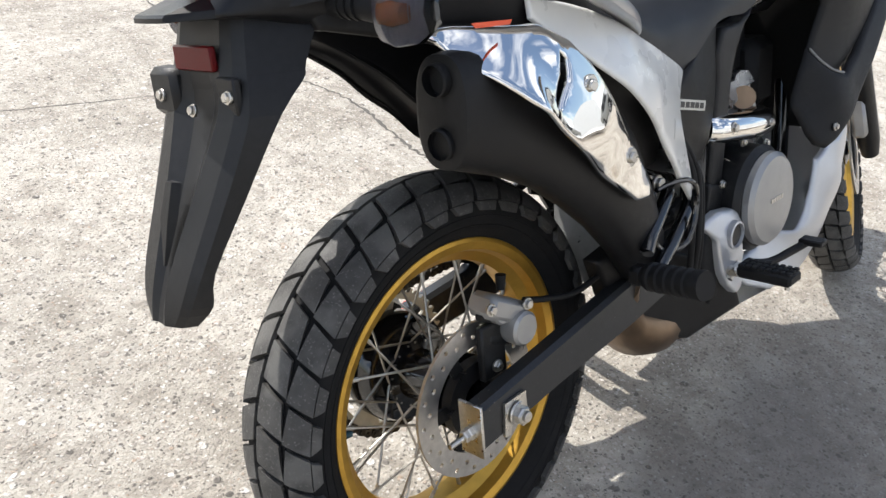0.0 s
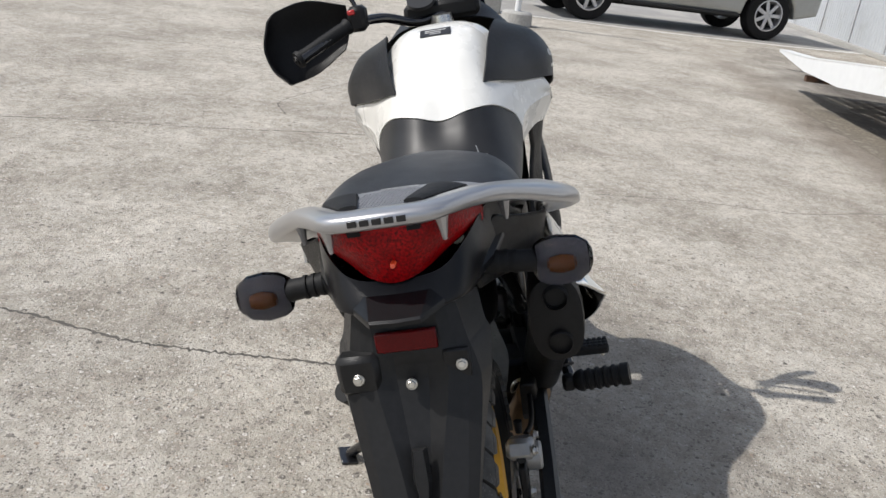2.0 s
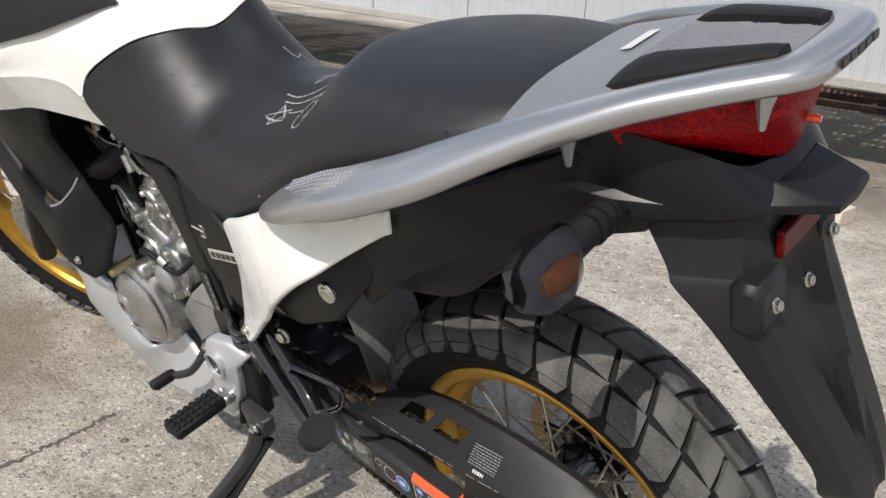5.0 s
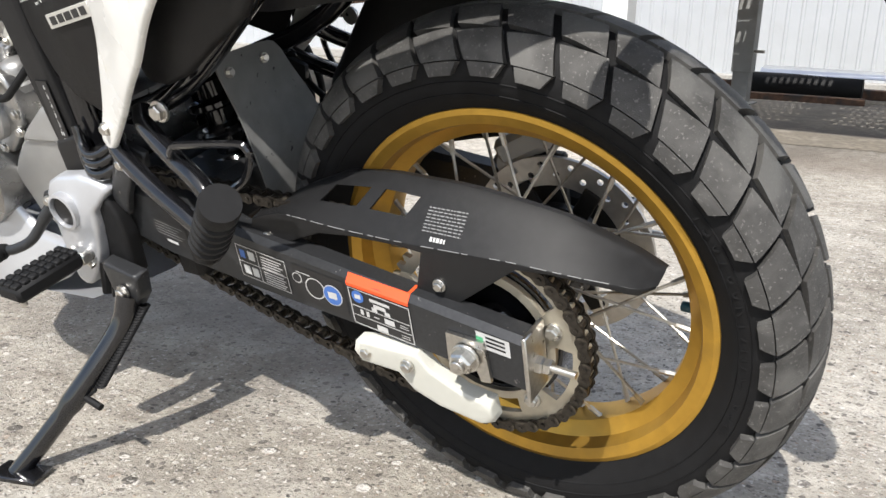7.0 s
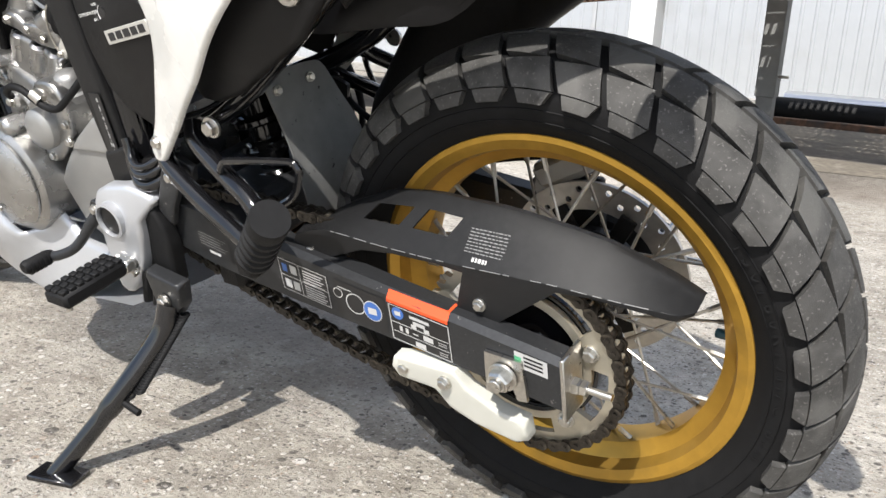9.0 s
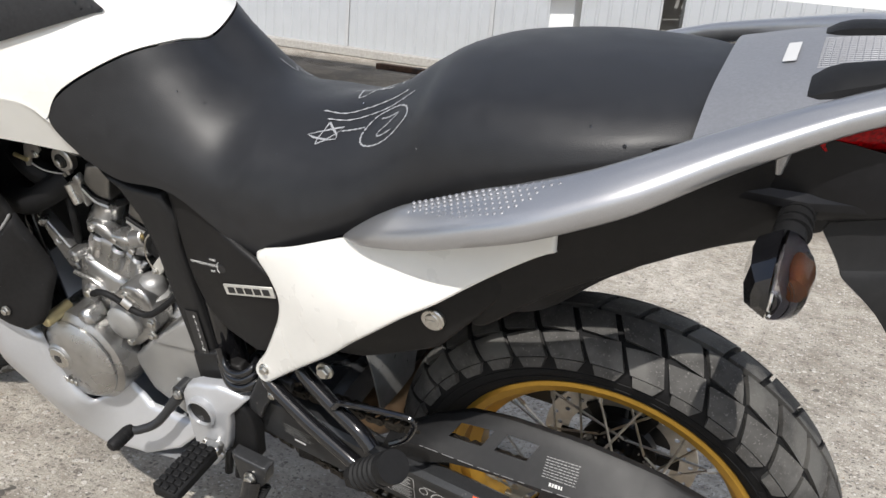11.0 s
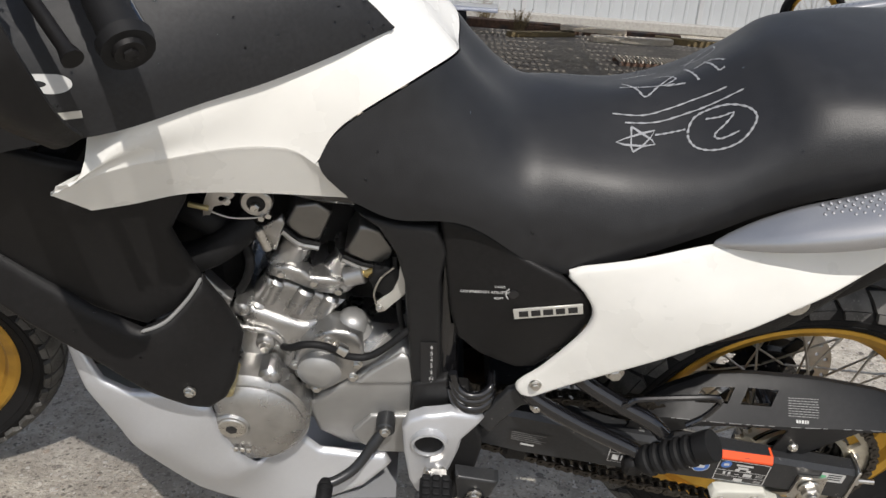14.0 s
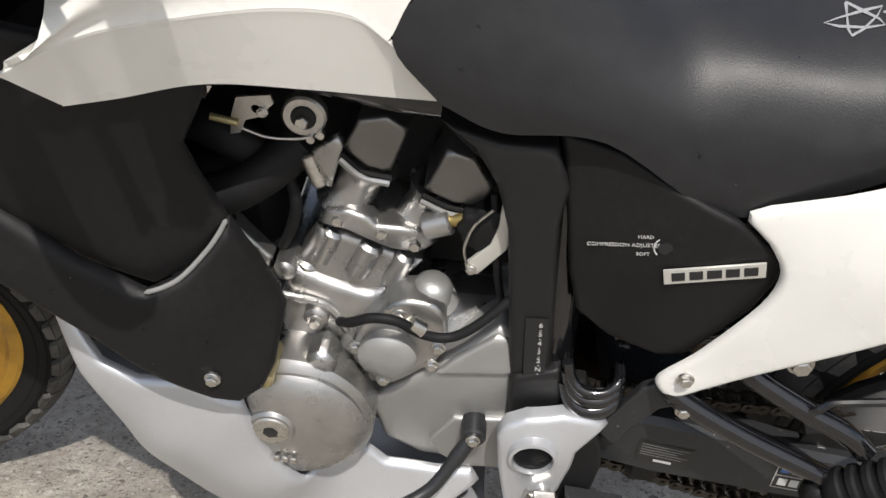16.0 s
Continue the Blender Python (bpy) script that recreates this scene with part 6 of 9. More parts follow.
# ---- frame ----
bar = slab([(0.690, 0.790), (0.640, 0.772), (0.592, 0.768), (0.576, 0.727), (0.580, 0.684), (0.566, 0.491), (0.557, 0.430), (0.604, 0.428), (0.609, 0.487), (0.626, 0.679),
            (0.639, 0.727), (0.660, 0.765)], [(0.6, 0.6, 0.146), (0.6, 0.45, 0.142), (0.65, 0.77, 0.152), (0.58, 0.7, 0.146)], 0.042, edge=0.007, res=0.014)
spar_foot = slab([(0.5580, 0.505), (0.6070, 0.490), (0.6060, 0.425), (0.5480, 0.425), (0.5500, 0.460)], [(0.6, 0.48, 0.1485), (0.56, 0.44, 0.1470)], 0.020, edge=0.005, res=0.012)
frames = both("frame_spar", bar, M_GREY_PLASTIC, "dark grey frame spar cover")
for side, ob in zip((1, -1), frames):
    q = spar_foot if side > 0 else spar_foot.mirrored()
    part("spar_foot", q, M_GREY_PLASTIC, ob, "lower piece of the spar cover")
for r, dz in ((0.0085, 0.000), (0.0070, 0.015), (0.0060, 0.027)):
    g = Geo()
    g.tube(spline([(0.552, 0.1455, 0.490 + dz), (0.545, 0.150, 0.468 + dz), (0.530, 0.157, 0.459 + dz), (0.510, 0.156, 0.460 + dz), (0.497, 0.146, 0.468 + dz), (0.496, 0.125, 0.474 + dz)], 6), r, 10)
    part("pivot_boot", g, M_BLACK_GLOSS, frames[0], "glossy black ribbed boot at the spar's foot")
strut = slab([(0.512, 0.428), (0.500, 0.452), (0.474, 0.500), (0.452, 0.512), (0.420, 0.500), (0.424, 0.480), (0.452, 0.470), (0.478, 0.432), (0.490, 0.405)], [(0.47, 0.46, 0.158)], 0.010, edge=0.003, res=0.012)
both("frame_strut", strut, M_SWING, "dark grey frame plate below the side panel")
for k, ch in enumerate("6-5-4-3-2-N-1"):
    z = 0.566 - k * 0.0062
    writing("lettering", ch, 0.0085 if ch != "-" else 0.007, facing((0.5845 + (0.566 - z) * -0.05, 0.1475, z), (-1, 0, 0.03), (0, 0, 1)), M_LABEL_WHITE, frames[0])
g = slab([(0.588 + 0.012, 0.574), (0.588 - 0.010, 0.574), (0.583 - 0.010, 0.485), (0.583 + 0.012, 0.485)], [(0.6, 0.5, 0.1468)], 0.001, edge=0, res=None)
part("gear_sticker", g, M_LABEL_BLACK, frames[0], "black gear pattern sticker")
FRAME_RUNS = (([(0.60, 0.06, 0.80), (0.40, 0.085, 0.79), (0.15, 0.085, 0.86), (-0.15, 0.07, 0.93)], 0.014), ([(0.50, 0.10, 0.52), (0.34, 0.125, 0.585), (0.15, 0.11, 0.74), (-0.05, 0.08, 0.88)], 0.014),
              ([(1.06, 0, 0.95), (0.95, 0.10, 0.85), (0.75, 0.11, 0.80), (0.60, 0.10, 0.78)], 0.022), ([(1.08, 0, 0.90), (1.02, 0.06, 0.65), (0.98, 0.08, 0.40)], 0.018),
              ([(0.575, 0.10, 0.78), (0.57, 0.11, 0.60), (0.56, 0.11, 0.34)], 0.024))
for pts, r in FRAME_RUNS:
    g = Geo()
    g.tube(spline(pts, 6), r, 12)
    both("frame_tube", g, M_BLACK_GLOSS, "black tubular frame member")
# inner tail, battery box and shock, in the shade under the seat
g = Geo()
g.box((0.46, 0, 0.74), (0.22, 0.22, 0.16), 0.02)
g.box((0.20, 0, 0.80), (0.24, 0.16, 0.08), 0.02)
part("underseat_box", g, M_BLACK_PLASTIC, None, "black plastic box under the seat")
g = Geo()
g.cyl((0.44, 0.0, 0.40), (0.47, 0.0, 0.74), 0.022, 20)
coil = [(0.44 + 0.03 * t + 0.036 * math.cos(t * 44), 0.036 * math.sin(t * 44), 0.42 + 0.26 * t) for t in np.linspace(0, 1, 160)]
g.tube(coil, 0.006, 6)
part("rear_shock", g, M_BLACK_GLOSS, None, "black rear shock absorber with coil spring")

# ---- radiator shrouds and belly pan ----
upper = slab([(1.190, 0.935), (1.060, 0.905), (0.960, 0.880), (0.866, 0.850), (0.866, 0.835), (0.872, 0.815), (0.892, 0.775), (0.886, 0.745), (0.869, 0.690), (0.90, 0.648), (0.937, 0.630), (0.993, 0.660), (1.060, 0.715), (1.130, 0.775), (1.185, 0.83)],
             [(1.18, 0.90, 0.195), (1.07, 0.86, 0.225), (0.97, 0.84, 0.228), (0.96, 0.875, 0.226), (0.88, 0.82, 0.196), (0.885, 0.70, 0.184), (0.94, 0.65, 0.202), (0.98, 0.75, 0.212), (1.04, 0.74, 0.212), (1.15, 0.80, 0.200)], 0.006, edge=0.008, res=0.014)
both("radiator_shroud", upper, M_BLACK_PLASTIC, "matt black radiator shroud")
lower = slab([(1.265, 0.815), (1.150, 0.727), (1.062, 0.648), (0.971, 0.576), (0.892, 0.517), (0.868, 0.506), (0.848, 0.515), (0.838, 0.535), (0.829, 0.590), (0.848, 0.650), (0.869, 0.694), (0.884, 0.672),
              (0.905, 0.652), (0.937, 0.639), (0.993, 0.669), (1.09, 0.745), (1.160, 0.805), (1.235, 0.865)],
             [(1.24, 0.84, 0.185), (1.14, 0.75, 0.215), (1.06, 0.68, 0.226), (0.97, 0.60, 0.234), (0.89, 0.53, 0.232), (0.84, 0.55, 0.200), (0.84, 0.60, 0.180), (0.87, 0.68, 0.186), (0.90, 0.60, 0.226), (0.95, 0.63, 0.228)],
             0.006, edge=0.010, res=0.012)
guards = both("shroud_guard", lower, M_BLACK_PLASTIC, "dark grey lower shroud with a raised lip")
# pale tube stands in for the highlight along the guard's upper rim
for side, ob in zip((1, -1), guards):
    g = Geo()
    rim = [(0.8695, 0.6935), (0.876, 0.682), (0.886, 0.669), (0.905, 0.651), (0.920, 0.6435), (0.937, 0.639)]
    g.tube(spline([(x, side * (float(lower.fn(np.array([[x, z]]))[0]) - 0.003), z + 0.001) for x, z in rim], 6), [0.0008] + [0.0024] * 29 + [0.0008], 8)
    part("guard_lip", g, M_FLAP, ob, "pale rim painted as the lower shroud's edge highlight")
for side, ob in zip((1, -1), guards):
    y = float(lower.fn(np.array([[0.888, 0.545]]))[0])
    bolt((0.888, side * (y + 0.001), 0.545), (0, side, 0), 0.0060, ob, M_STEEL)
belly = slab([(1.085, 0.640), (1.066, 0.585), (1.040, 0.500), (1.005, 0.425), (0.965, 0.350), (0.915, 0.288), (0.83, 0.242), (0.74, 0.246), (0.67, 0.276), (0.63, 0.312), (0.64, 0.326), (0.681, 0.324), (0.738, 0.330), (0.765, 0.354),
              (0.778, 0.374), (0.795, 0.348), (0.823, 0.345), (0.850, 0.390), (0.862, 0.420), (0.876, 0.480), (0.93, 0.507), (0.978, 0.503), (1.013, 0.518), (1.050, 0.580)],
             [(1.08, 0.63, 0.150), (1.04, 0.50, 0.198), (1.0, 0.43, 0.205), (0.96, 0.355, 0.202), (0.915, 0.295, 0.196), (0.83, 0.248, 0.190), (0.72, 0.24, 0.188), (0.62, 0.26, 0.182), (0.61, 0.326, 0.150), (0.68, 0.322, 0.150),
              (0.74, 0.328, 0.150), (0.775, 0.370, 0.150), (0.80, 0.347, 0.166), (0.824, 0.350, 0.196), (0.86, 0.40, 0.206), (0.88, 0.47, 0.207), (0.96, 0.48, 0.210), (0.97, 0.42, 0.218), (0.90, 0.35, 0.214)], 0.005, edge=0.008, res=0.013)
both("belly_pan", belly, M_SILVER, "silver painted belly pan")
g = Geo()
g.grid(patch([[(1.05, -0.17, 0.56), (1.09, 0, 0.58), (1.05, 0.17, 0.56)], [(1.005, -0.192, 0.43), (1.06, 0, 0.40), (1.005, 0.192, 0.43)], [(0.92, -0.185, 0.296), (0.95, 0, 0.25), (0.92, 0.185, 0.296)],
              [(0.83, -0.180, 0.246), (0.83, 0, 0.205), (0.83, 0.180, 0.246)], [(0.62, -0.172, 0.255), (0.62, 0, 0.22), (0.62, 0.172, 0.255)]], 5, 5))
part("skid_plate", g, M_SILVER, None, "silver skid plate under the engine")

# inner panel that closes the space behind the shrouds
g = Geo()
g.box((1.085, 0, 0.775), (0.010, 0.33, 0.30), 0.004)
part("inner_panel", g, M_BLACK_PLASTIC, None, "black inner panel behind the radiator shrouds")

# ---- marker scribbles on the seat ----
for stroke, width, ring_ in (
        ([(0.304, 0.076), (0.296, 0.059), (0.28, 0.055), (0.261, 0.06), (0.244, 0.075), (0.237, 0.09), (0.241, 0.101), (0.253, 0.11), (0.271, 0.11), (0.29, 0.103), (0.301, 0.092)], 0.0036, True),
        ([(0.284, 0.065), (0.27, 0.070), (0.257, 0.073), (0.265, 0.081), (0.277, 0.089), (0.272, 0.097), (0.254, 0.098)], 0.0034, False),
        ([(0.340, 0.070), (0.321, 0.070), (0.306, 0.070)], 0.0032, False),
        ([(0.366, 0.055), (0.341, 0.083), (0.386, 0.077), (0.340, 0.064), (0.367, 0.091), (0.366, 0.056)], 0.0036, False),
        ([(0.387, 0.034), (0.352, 0.041), (0.321, 0.038), (0.291, 0.035), (0.26, 0.037)], 0.0030, False),
        ([(0.373, 0.049), (0.338, 0.053), (0.3, 0.050), (0.269, 0.050), (0.245, 0.051)], 0.0030, False),
        ([(0.371, -0.021), (0.344, -0.009), (0.311, 0.001)], 0.0032, False), ([(0.366, -0.035), (0.354, -0.009), (0.346, 0.013), (0.33, -0.001), (0.306, -0.025)], 0.0036, False),
        ([(0.326, -0.040), (0.313, -0.032), (0.307, -0.012), (0.322, -0.001), (0.299, 0.005)], 0.0034, False), ([(0.290, -0.040), (0.288, -0.016), (0.285, 0.008)], 0.0036, False),
        ([(0.283, -0.026), (0.265, -0.030), (0.255, -0.009)], 0.0034, False), ([(0.270, -0.035), (0.267, -0.013), (0.264, 0.006), (0.258, 0.006)], 0.0036, False),
        ([(0.285, -0.060), (0.262, -0.085), (0.245, -0.090), (0.250, -0.070), (0.268, -0.062), (0.285, -0.075)], 0.0034, False), ([(0.36, -0.070), (0.34, -0.075), (0.315, -0.075)], 0.0030, False),
        ([(0.525, -0.070), (0.505, -0.078), (0.515, -0.092), (0.495, -0.093), (0.50, -0.105)], 0.0032, False)):
    scribble(stroke, width, 8 if ring_ or len(stroke) != 6 or width < 0.0035 else 3, ring_)

# ---- rain drops on the dark plastic ----
M_WATER = clear_lens("water", (0.95, 0.97, 1.0))
M_WATER.node_tree.nodes["Principled BSDF"].inputs["Roughness"].default_value = 0.02


def beads(geo, count, seed, parent, lo=0.0011, hi=0.0028, face=1):
    """Small water drops, flattened domes spread over a panel."""
    rnd = random.Random(seed)
    q = Geo()
    quads = [fc for fc in geo.f if len(fc) >= 3]
    for _ in range(count):
        fc = rnd.choice(quads)
        p = [Vector(geo.v[i]) for i in fc[:4]]
        n = (p[1] - p[0]).cross(p[2] - p[0])
        if n.length < 1e-9:
            continue
        n.normalize()
        if n.y * face < 0:
            n = -n
        if n.z < -0.2:
            continue
        c = p[0] + (p[1] - p[0]) * rnd.random() * 0.6 + (p[2] - p[0]) * rnd.random() * 0.4
        r = rnd.uniform(lo, hi) * (0.6 + 0.6 * rnd.random() ** 3)
        u = n.orthogonal().normalized()
        w = n.cross(u)
        rings = [[tuple(c + n * (0.0003 + r * 0.62 * math.sin(a)) + (u * math.cos(b) + w * math.sin(b)) * r * math.cos(a)) for b in [2 * math.pi * k / 8 for k in range(8)]] for a in (-0.35, 0.3, 0.85, 1.35)]
        q.loft(rings)
    return tagged(part("water_drops", q, M_WATER, parent, "small clear water drops"), kind="stuff")


beads(pad_geo, 150, 5, pads[0])
beads(lower, 70, 6, guards[0])
beads(seat_geo, 60, 7, seat)

pad_tree = BVHTree.FromPolygons([Vector(p) for p in pad_geo.v], pad_geo.f)


def on_pad(x, z, side=1):
    hit = pad_tree.ray_cast(Vector((x, 0.6, z)), Vector((0, -1, 0)))[0]
    p = (hit if hit else Vector((x, 0.25, z))) + Vector((0, 0.0008, 0))
    return (p.x, side * p.y, p.z)


for side, ob in zip((1, -1), pads):
    g = Geo()
    outer = [(0.958 + 0.018 * math.cos(a) + 0.006 * math.copysign(1, math.cos(a)), 0.995 + 0.0085 * math.sin(a)) for a in [2 * math.pi * k / 20 for k in range(20)]]
    inner = [(0.962 + 0.010 * math.cos(a) + 0.004, 0.995 + 0.0030 * math.sin(a)) for a in [2 * math.pi * k / 20 for k in range(20)]]
    ring = [on_pad(x, z, side) for x, z in outer] + [on_pad(x, z, side) for x, z in inner]
    g.add(ring, [(k, (k + 1) % 20, 20 + (k + 1) % 20, 20 + k) for k in range(20)])
    part("decal_mark", g, M_LABEL_WHITE, ob, "white decal mark")
    for k in range(4):
        g = Geo()
        x0 = 1.000 + 0.026 * k
        g.grid([[on_pad(x, z, side) for x in (x0, x0 + 0.010, x0 + 0.019)] for z in (1.003, 0.995, 0.987)])
        part("decal_mark", g, M_LABEL_WHITE, ob)
    g = Geo()
    g.grid([[on_pad(x, 0.962 + dz + (x - 0.93) * -0.10, side) for x in np.linspace(0.93, 1.10, 12)] for dz in (0.0, 0.008)])
    part("decal_stripe", g, M_BADGE, ob, "pale grey decal stripe")

# ---- engine ----
def ypuck(c, r, y0, y1, dome=0.0, n=40, chamfer=0.004):
    """A round cover that faces sideways, from y0 out to y1."""
    s = 1 if y1 > y0 else -1
    q = Geo()
    prof = [(0.0005, y1 + s * dome), (r * 0.5, y1 + s * dome * 0.8), (r - chamfer, y1), (r, y1 - s * chamfer), (r, y0), (0.0005, y0)]
    q.lathe([(a, b - c[1]) for a, b in prof], c, n)
    return q


g = Geo()
g.box((0.745, 0, 0.43), (0.30, 0.21, 0.21), 0.03)
g.box((0.80, 0, 0.52), (0.15, 0.19, 0.10), 0.02)
crankcase = part("crankcase", g, M_ALU, None, "cast aluminium crankcase")
# rear cylinder, leaning back, with its head and two covers
cyl_ob = part("rear_cylinder", slab([(0.809, 0.634), (0.780, 0.628), (0.738, 0.607), (0.705, 0.598), (0.726, 0.570), (0.743, 0.546), (0.80, 0.530), (0.850, 0.538), (0.840, 0.574), (0.824, 0.604)],
                                   [(0.80, 0.60, 0.108), (0.76, 0.59, 0.101), (0.72, 0.585, 0.106), (0.79, 0.55, 0.110), (0.84, 0.56, 0.102), (0.77, 0.62, 0.106)], 0.20, edge=0.009, res=0.012), M_ALU, None, "cast aluminium engine cylinder")
head_ob = part("cylinder_head", slab([(0.809, 0.640), (0.797, 0.662), (0.775, 0.666), (0.756, 0.660), (0.748, 0.650), (0.727, 0.650), (0.697, 0.641), (0.692, 0.622), (0.704, 0.606), (0.737, 0.614), (0.778, 0.635)],
                                   [(0.80, 0.65, 0.112), (0.76, 0.645, 0.116), (0.72, 0.63, 0.113), (0.70, 0.625, 0.106)], 0.21, edge=0.008, res=0.012), M_ALU, cyl_ob, "cylinder head with gasket seam")
for x, z, r in ((0.800, 0.610, 0.013), (0.764, 0.596, 0.014), (0.730, 0.585, 0.012), (0.828, 0.568, 0.013)):
    g = Geo()
    up_ = Vector((-0.42, 0, 0.90))
    g.cyl(Vector((x, 0.098, z)) - up_ * 0.024, Vector((x, 0.098, z)) + up_ * 0.022, r, 16, 0.004)
    part("bolt_column", g, M_ALU, cyl_ob)
for x, z in ((0.786, 0.652), (0.712, 0.628), (0.744, 0.640)):
    g = Geo()
    g.hexnut((x, 0.113, z), (0, 1, 0), 0.0060, 0.006)
    part("head_bolt", g, M_STEEL, cyl_ob)
for outline, a, b, r, band in (([(0.764, 0.762), (0.738, 0.767), (0.719, 0.754), (0.736, 0.707), (0.758, 0.712), (0.779, 0.730)], (0.782, 0.656), (0.757, 0.705), 0.024, ((0.780, 0.7265), (0.760, 0.7085), (0.7345, 0.7035))),
                               ([(0.685, 0.737), (0.659, 0.730), (0.640, 0.700), (0.650, 0.676), (0.678, 0.678), (0.705, 0.691)], (0.715, 0.636), (0.694, 0.676), 0.022, ((0.706, 0.687), (0.679, 0.6745), (0.650, 0.6725)))):
    cap_ob = part("cam_cover", slab(outline, [(0.70, 0.70, 0.112)], 0.075, edge=0.005, res=0.010), M_COVER, None, "dark satin metal cover on the cylinder head")
    g = Geo()
    d = Vector((b[0] - a[0], 0, b[1] - a[1]))
    p0 = Vector((a[0], 0.082, a[1]))
    g.tube([p0 - d * 0.1, p0 + d * 0.25, p0 + d * 0.6, p0 + d * 0.8, p0 + d * 1.0], [r * 1.25, r, r * 0.92, r * 1.1, r * 1.35], 20)
    part("cover_neck", g, M_ALU, cap_ob)
    g = Geo()
    g.tube(spline([(x, 0.1125, z) for x, z in band], 6), 0.0026, 8)
    part("cover_seal", g, M_SOFT, cap_ob, "black rubber seal")
    g = Geo()
    g.tube(spline([(x + 0.002, 0.1105, z - 0.0065) for x, z in band], 6), 0.0045, 8)
    part("cover_flange", g, M_ALU, cap_ob)
part("plug_bracket", slab([(0.806, 0.728), (0.781, 0.746), (0.777, 0.736), (0.792, 0.683), (0.801, 0.683)], [(0.79, 0.72, 0.114), (0.80, 0.69, 0.108)], 0.012, edge=0.003, res=0.010), M_ALU, None, "cast triangular bracket")
g = Geo()
g.cyl((0.812, 0.110, 0.722), (0.800, 0.112, 0.690), 0.0075, 14, 0.002)
part("plug_stem", g, M_STEEL, None)
g = Geo()
g.cyl((0.704, 0.112, 0.650), (0.678, 0.112, 0.660), 0.0135, 20, 0.002)
joint = part("water_joint", g, M_ALU, None, "cast water joint")
g = Geo()
g.cyl((0.680, 0.112, 0.659), (0.664, 0.113, 0.666), 0.0070, 14, 0.001)
part("brass_fitting", g, M_BRASS, joint, "brass fitting")
# added dark blocks that fill the shaded gap between the cylinders
g = Geo()
g.box((0.76, 0, 0.705), (0.25, 0.10, 0.13), 0.02)
g.box((0.90, 0, 0.64), (0.10, 0.16, 0.14), 0.02)
part("shade_block", g, M_SOFT, None, "added black blocks filling the shaded gap behind the cylinder")
upper_case = part("upper_crankcase", slab([(0.861, 0.455), (0.850, 0.521), (0.842, 0.592), (0.80, 0.575), (0.760, 0.560), (0.722, 0.572), (0.700, 0.55), (0.71, 0.47), (0.79, 0.43)],
                                         [(0.85, 0.50, 0.128), (0.80, 0.54, 0.122), (0.74, 0.54, 0.116), (0.78, 0.47, 0.135)], 0.20, edge=0.010, res=0.014), M_ALU, None, "upper crankcase casting with ribs")
for pts in (((0.846, 0.560), (0.800, 0.548), (0.780, 0.515)), ((0.812, 0.556), (0.806, 0.525), (0.812, 0.505))):
    g = Geo()
    g.tube(spline([(x, 0.124, z) for x, z in pts], 6), 0.0045, 8)
    part("casting_rib", g, M_ALU, upper_case)
part("cast_boss", ypuck((0.840, 0, 0.590), 0.0115, 0.09, 0.126, 0.002, 24, 0.003), M_ALU, upper_case)
part("cast_boss", ypuck((0.810, 0, 0.538), 0.0130, 0.10, 0.136, 0.001, 24, 0.003), M_ALU, upper_case)
alt = part("alternator_cover", ypuck((0.836, 0, 0.424), 0.088, 0.10, 0.182, 0.006, 56, 0.014), M_ALU, None, "round cast alternator cover")
part("cover_boss", ypuck((0.830, 0, 0.427), 0.076, 0.178, 0.193, 0.005, 56, 0.012), M_ALU, alt)
part("plug_rim", ypuck((0.850, 0, 0.438), 0.0255, 0.185, 0.2005, 0.0, 36, 0.003), M_ALU, alt)
g = Geo()
g.box((0.800, 0.150, 0.508), (0.026, 0.040, 0.030), 0.006, Matrix.Translation((0.8, 0, 0.508)) @ Matrix.Rotation(radians(30), 4, "Y") @ Matrix.Translation((-0.8, 0, -0.508)))
part("cover_lug", g, M_ALU, alt)
g = ypuck((0.850, 0, 0.438), 0.0200, 0.195, 0.2020, 0.001, 32, 0.002)
cap = part("timing_plug", g, M_STEEL, alt, "round steel inspection plug")
g = Geo()
g.hexnut((0.850, 0.2023, 0.438), (0, 1, 0), 0.0085, 0.0012)
part("plug_hex", g, M_LABEL_BLACK, alt, "dark hexagon socket")
g = Geo()
for k in range(5):
    g.box((0.866 - k * 0.009, 0.2010, 0.395 - k * 0.001), (0.0065, 0.003, 0.0075), 0.001)
part("cast_mark", g, M_STEEL, alt, "raised cast marks")
part("inspection_plug", ypuck((0.852, 0, 0.511), 0.0105, 0.15, 0.200, 0.0, 24, 0.002), mat("brass plug", (0.42, 0.36, 0.20), 0.4, metal=0.7), alt, "small brass plug")
pump = part("water_pump", ypuck((0.735, 0, 0.509), 0.030, 0.10, 0.158, 0.004, 40, 0.005), M_ALU_MATT, None, "round water pump cover")
g = slab([(0.768, 0.530), (0.745, 0.560), (0.722, 0.578), (0.688, 0.574), (0.676, 0.548), (0.680, 0.506), (0.705, 0.478), (0.741, 0.455), (0.772, 0.489)], [(0.7, 0.5, 0.142)], 0.04, edge=0.006, res=0.012, smooth=3)
part("pump_flange", g, M_ALU, pump)
for x, z in ((0.684, 0.518), (0.690, 0.492), (0.741, 0.464), (0.724, 0.560), (0.768, 0.510)):
    bolt((x, 0.141, z), (0, 1, 0), 0.0058, pump, M_STEEL)
bolt((0.810, 0.137, 0.538), (0, 1, 0), 0.0065, crankcase, M_STEEL)
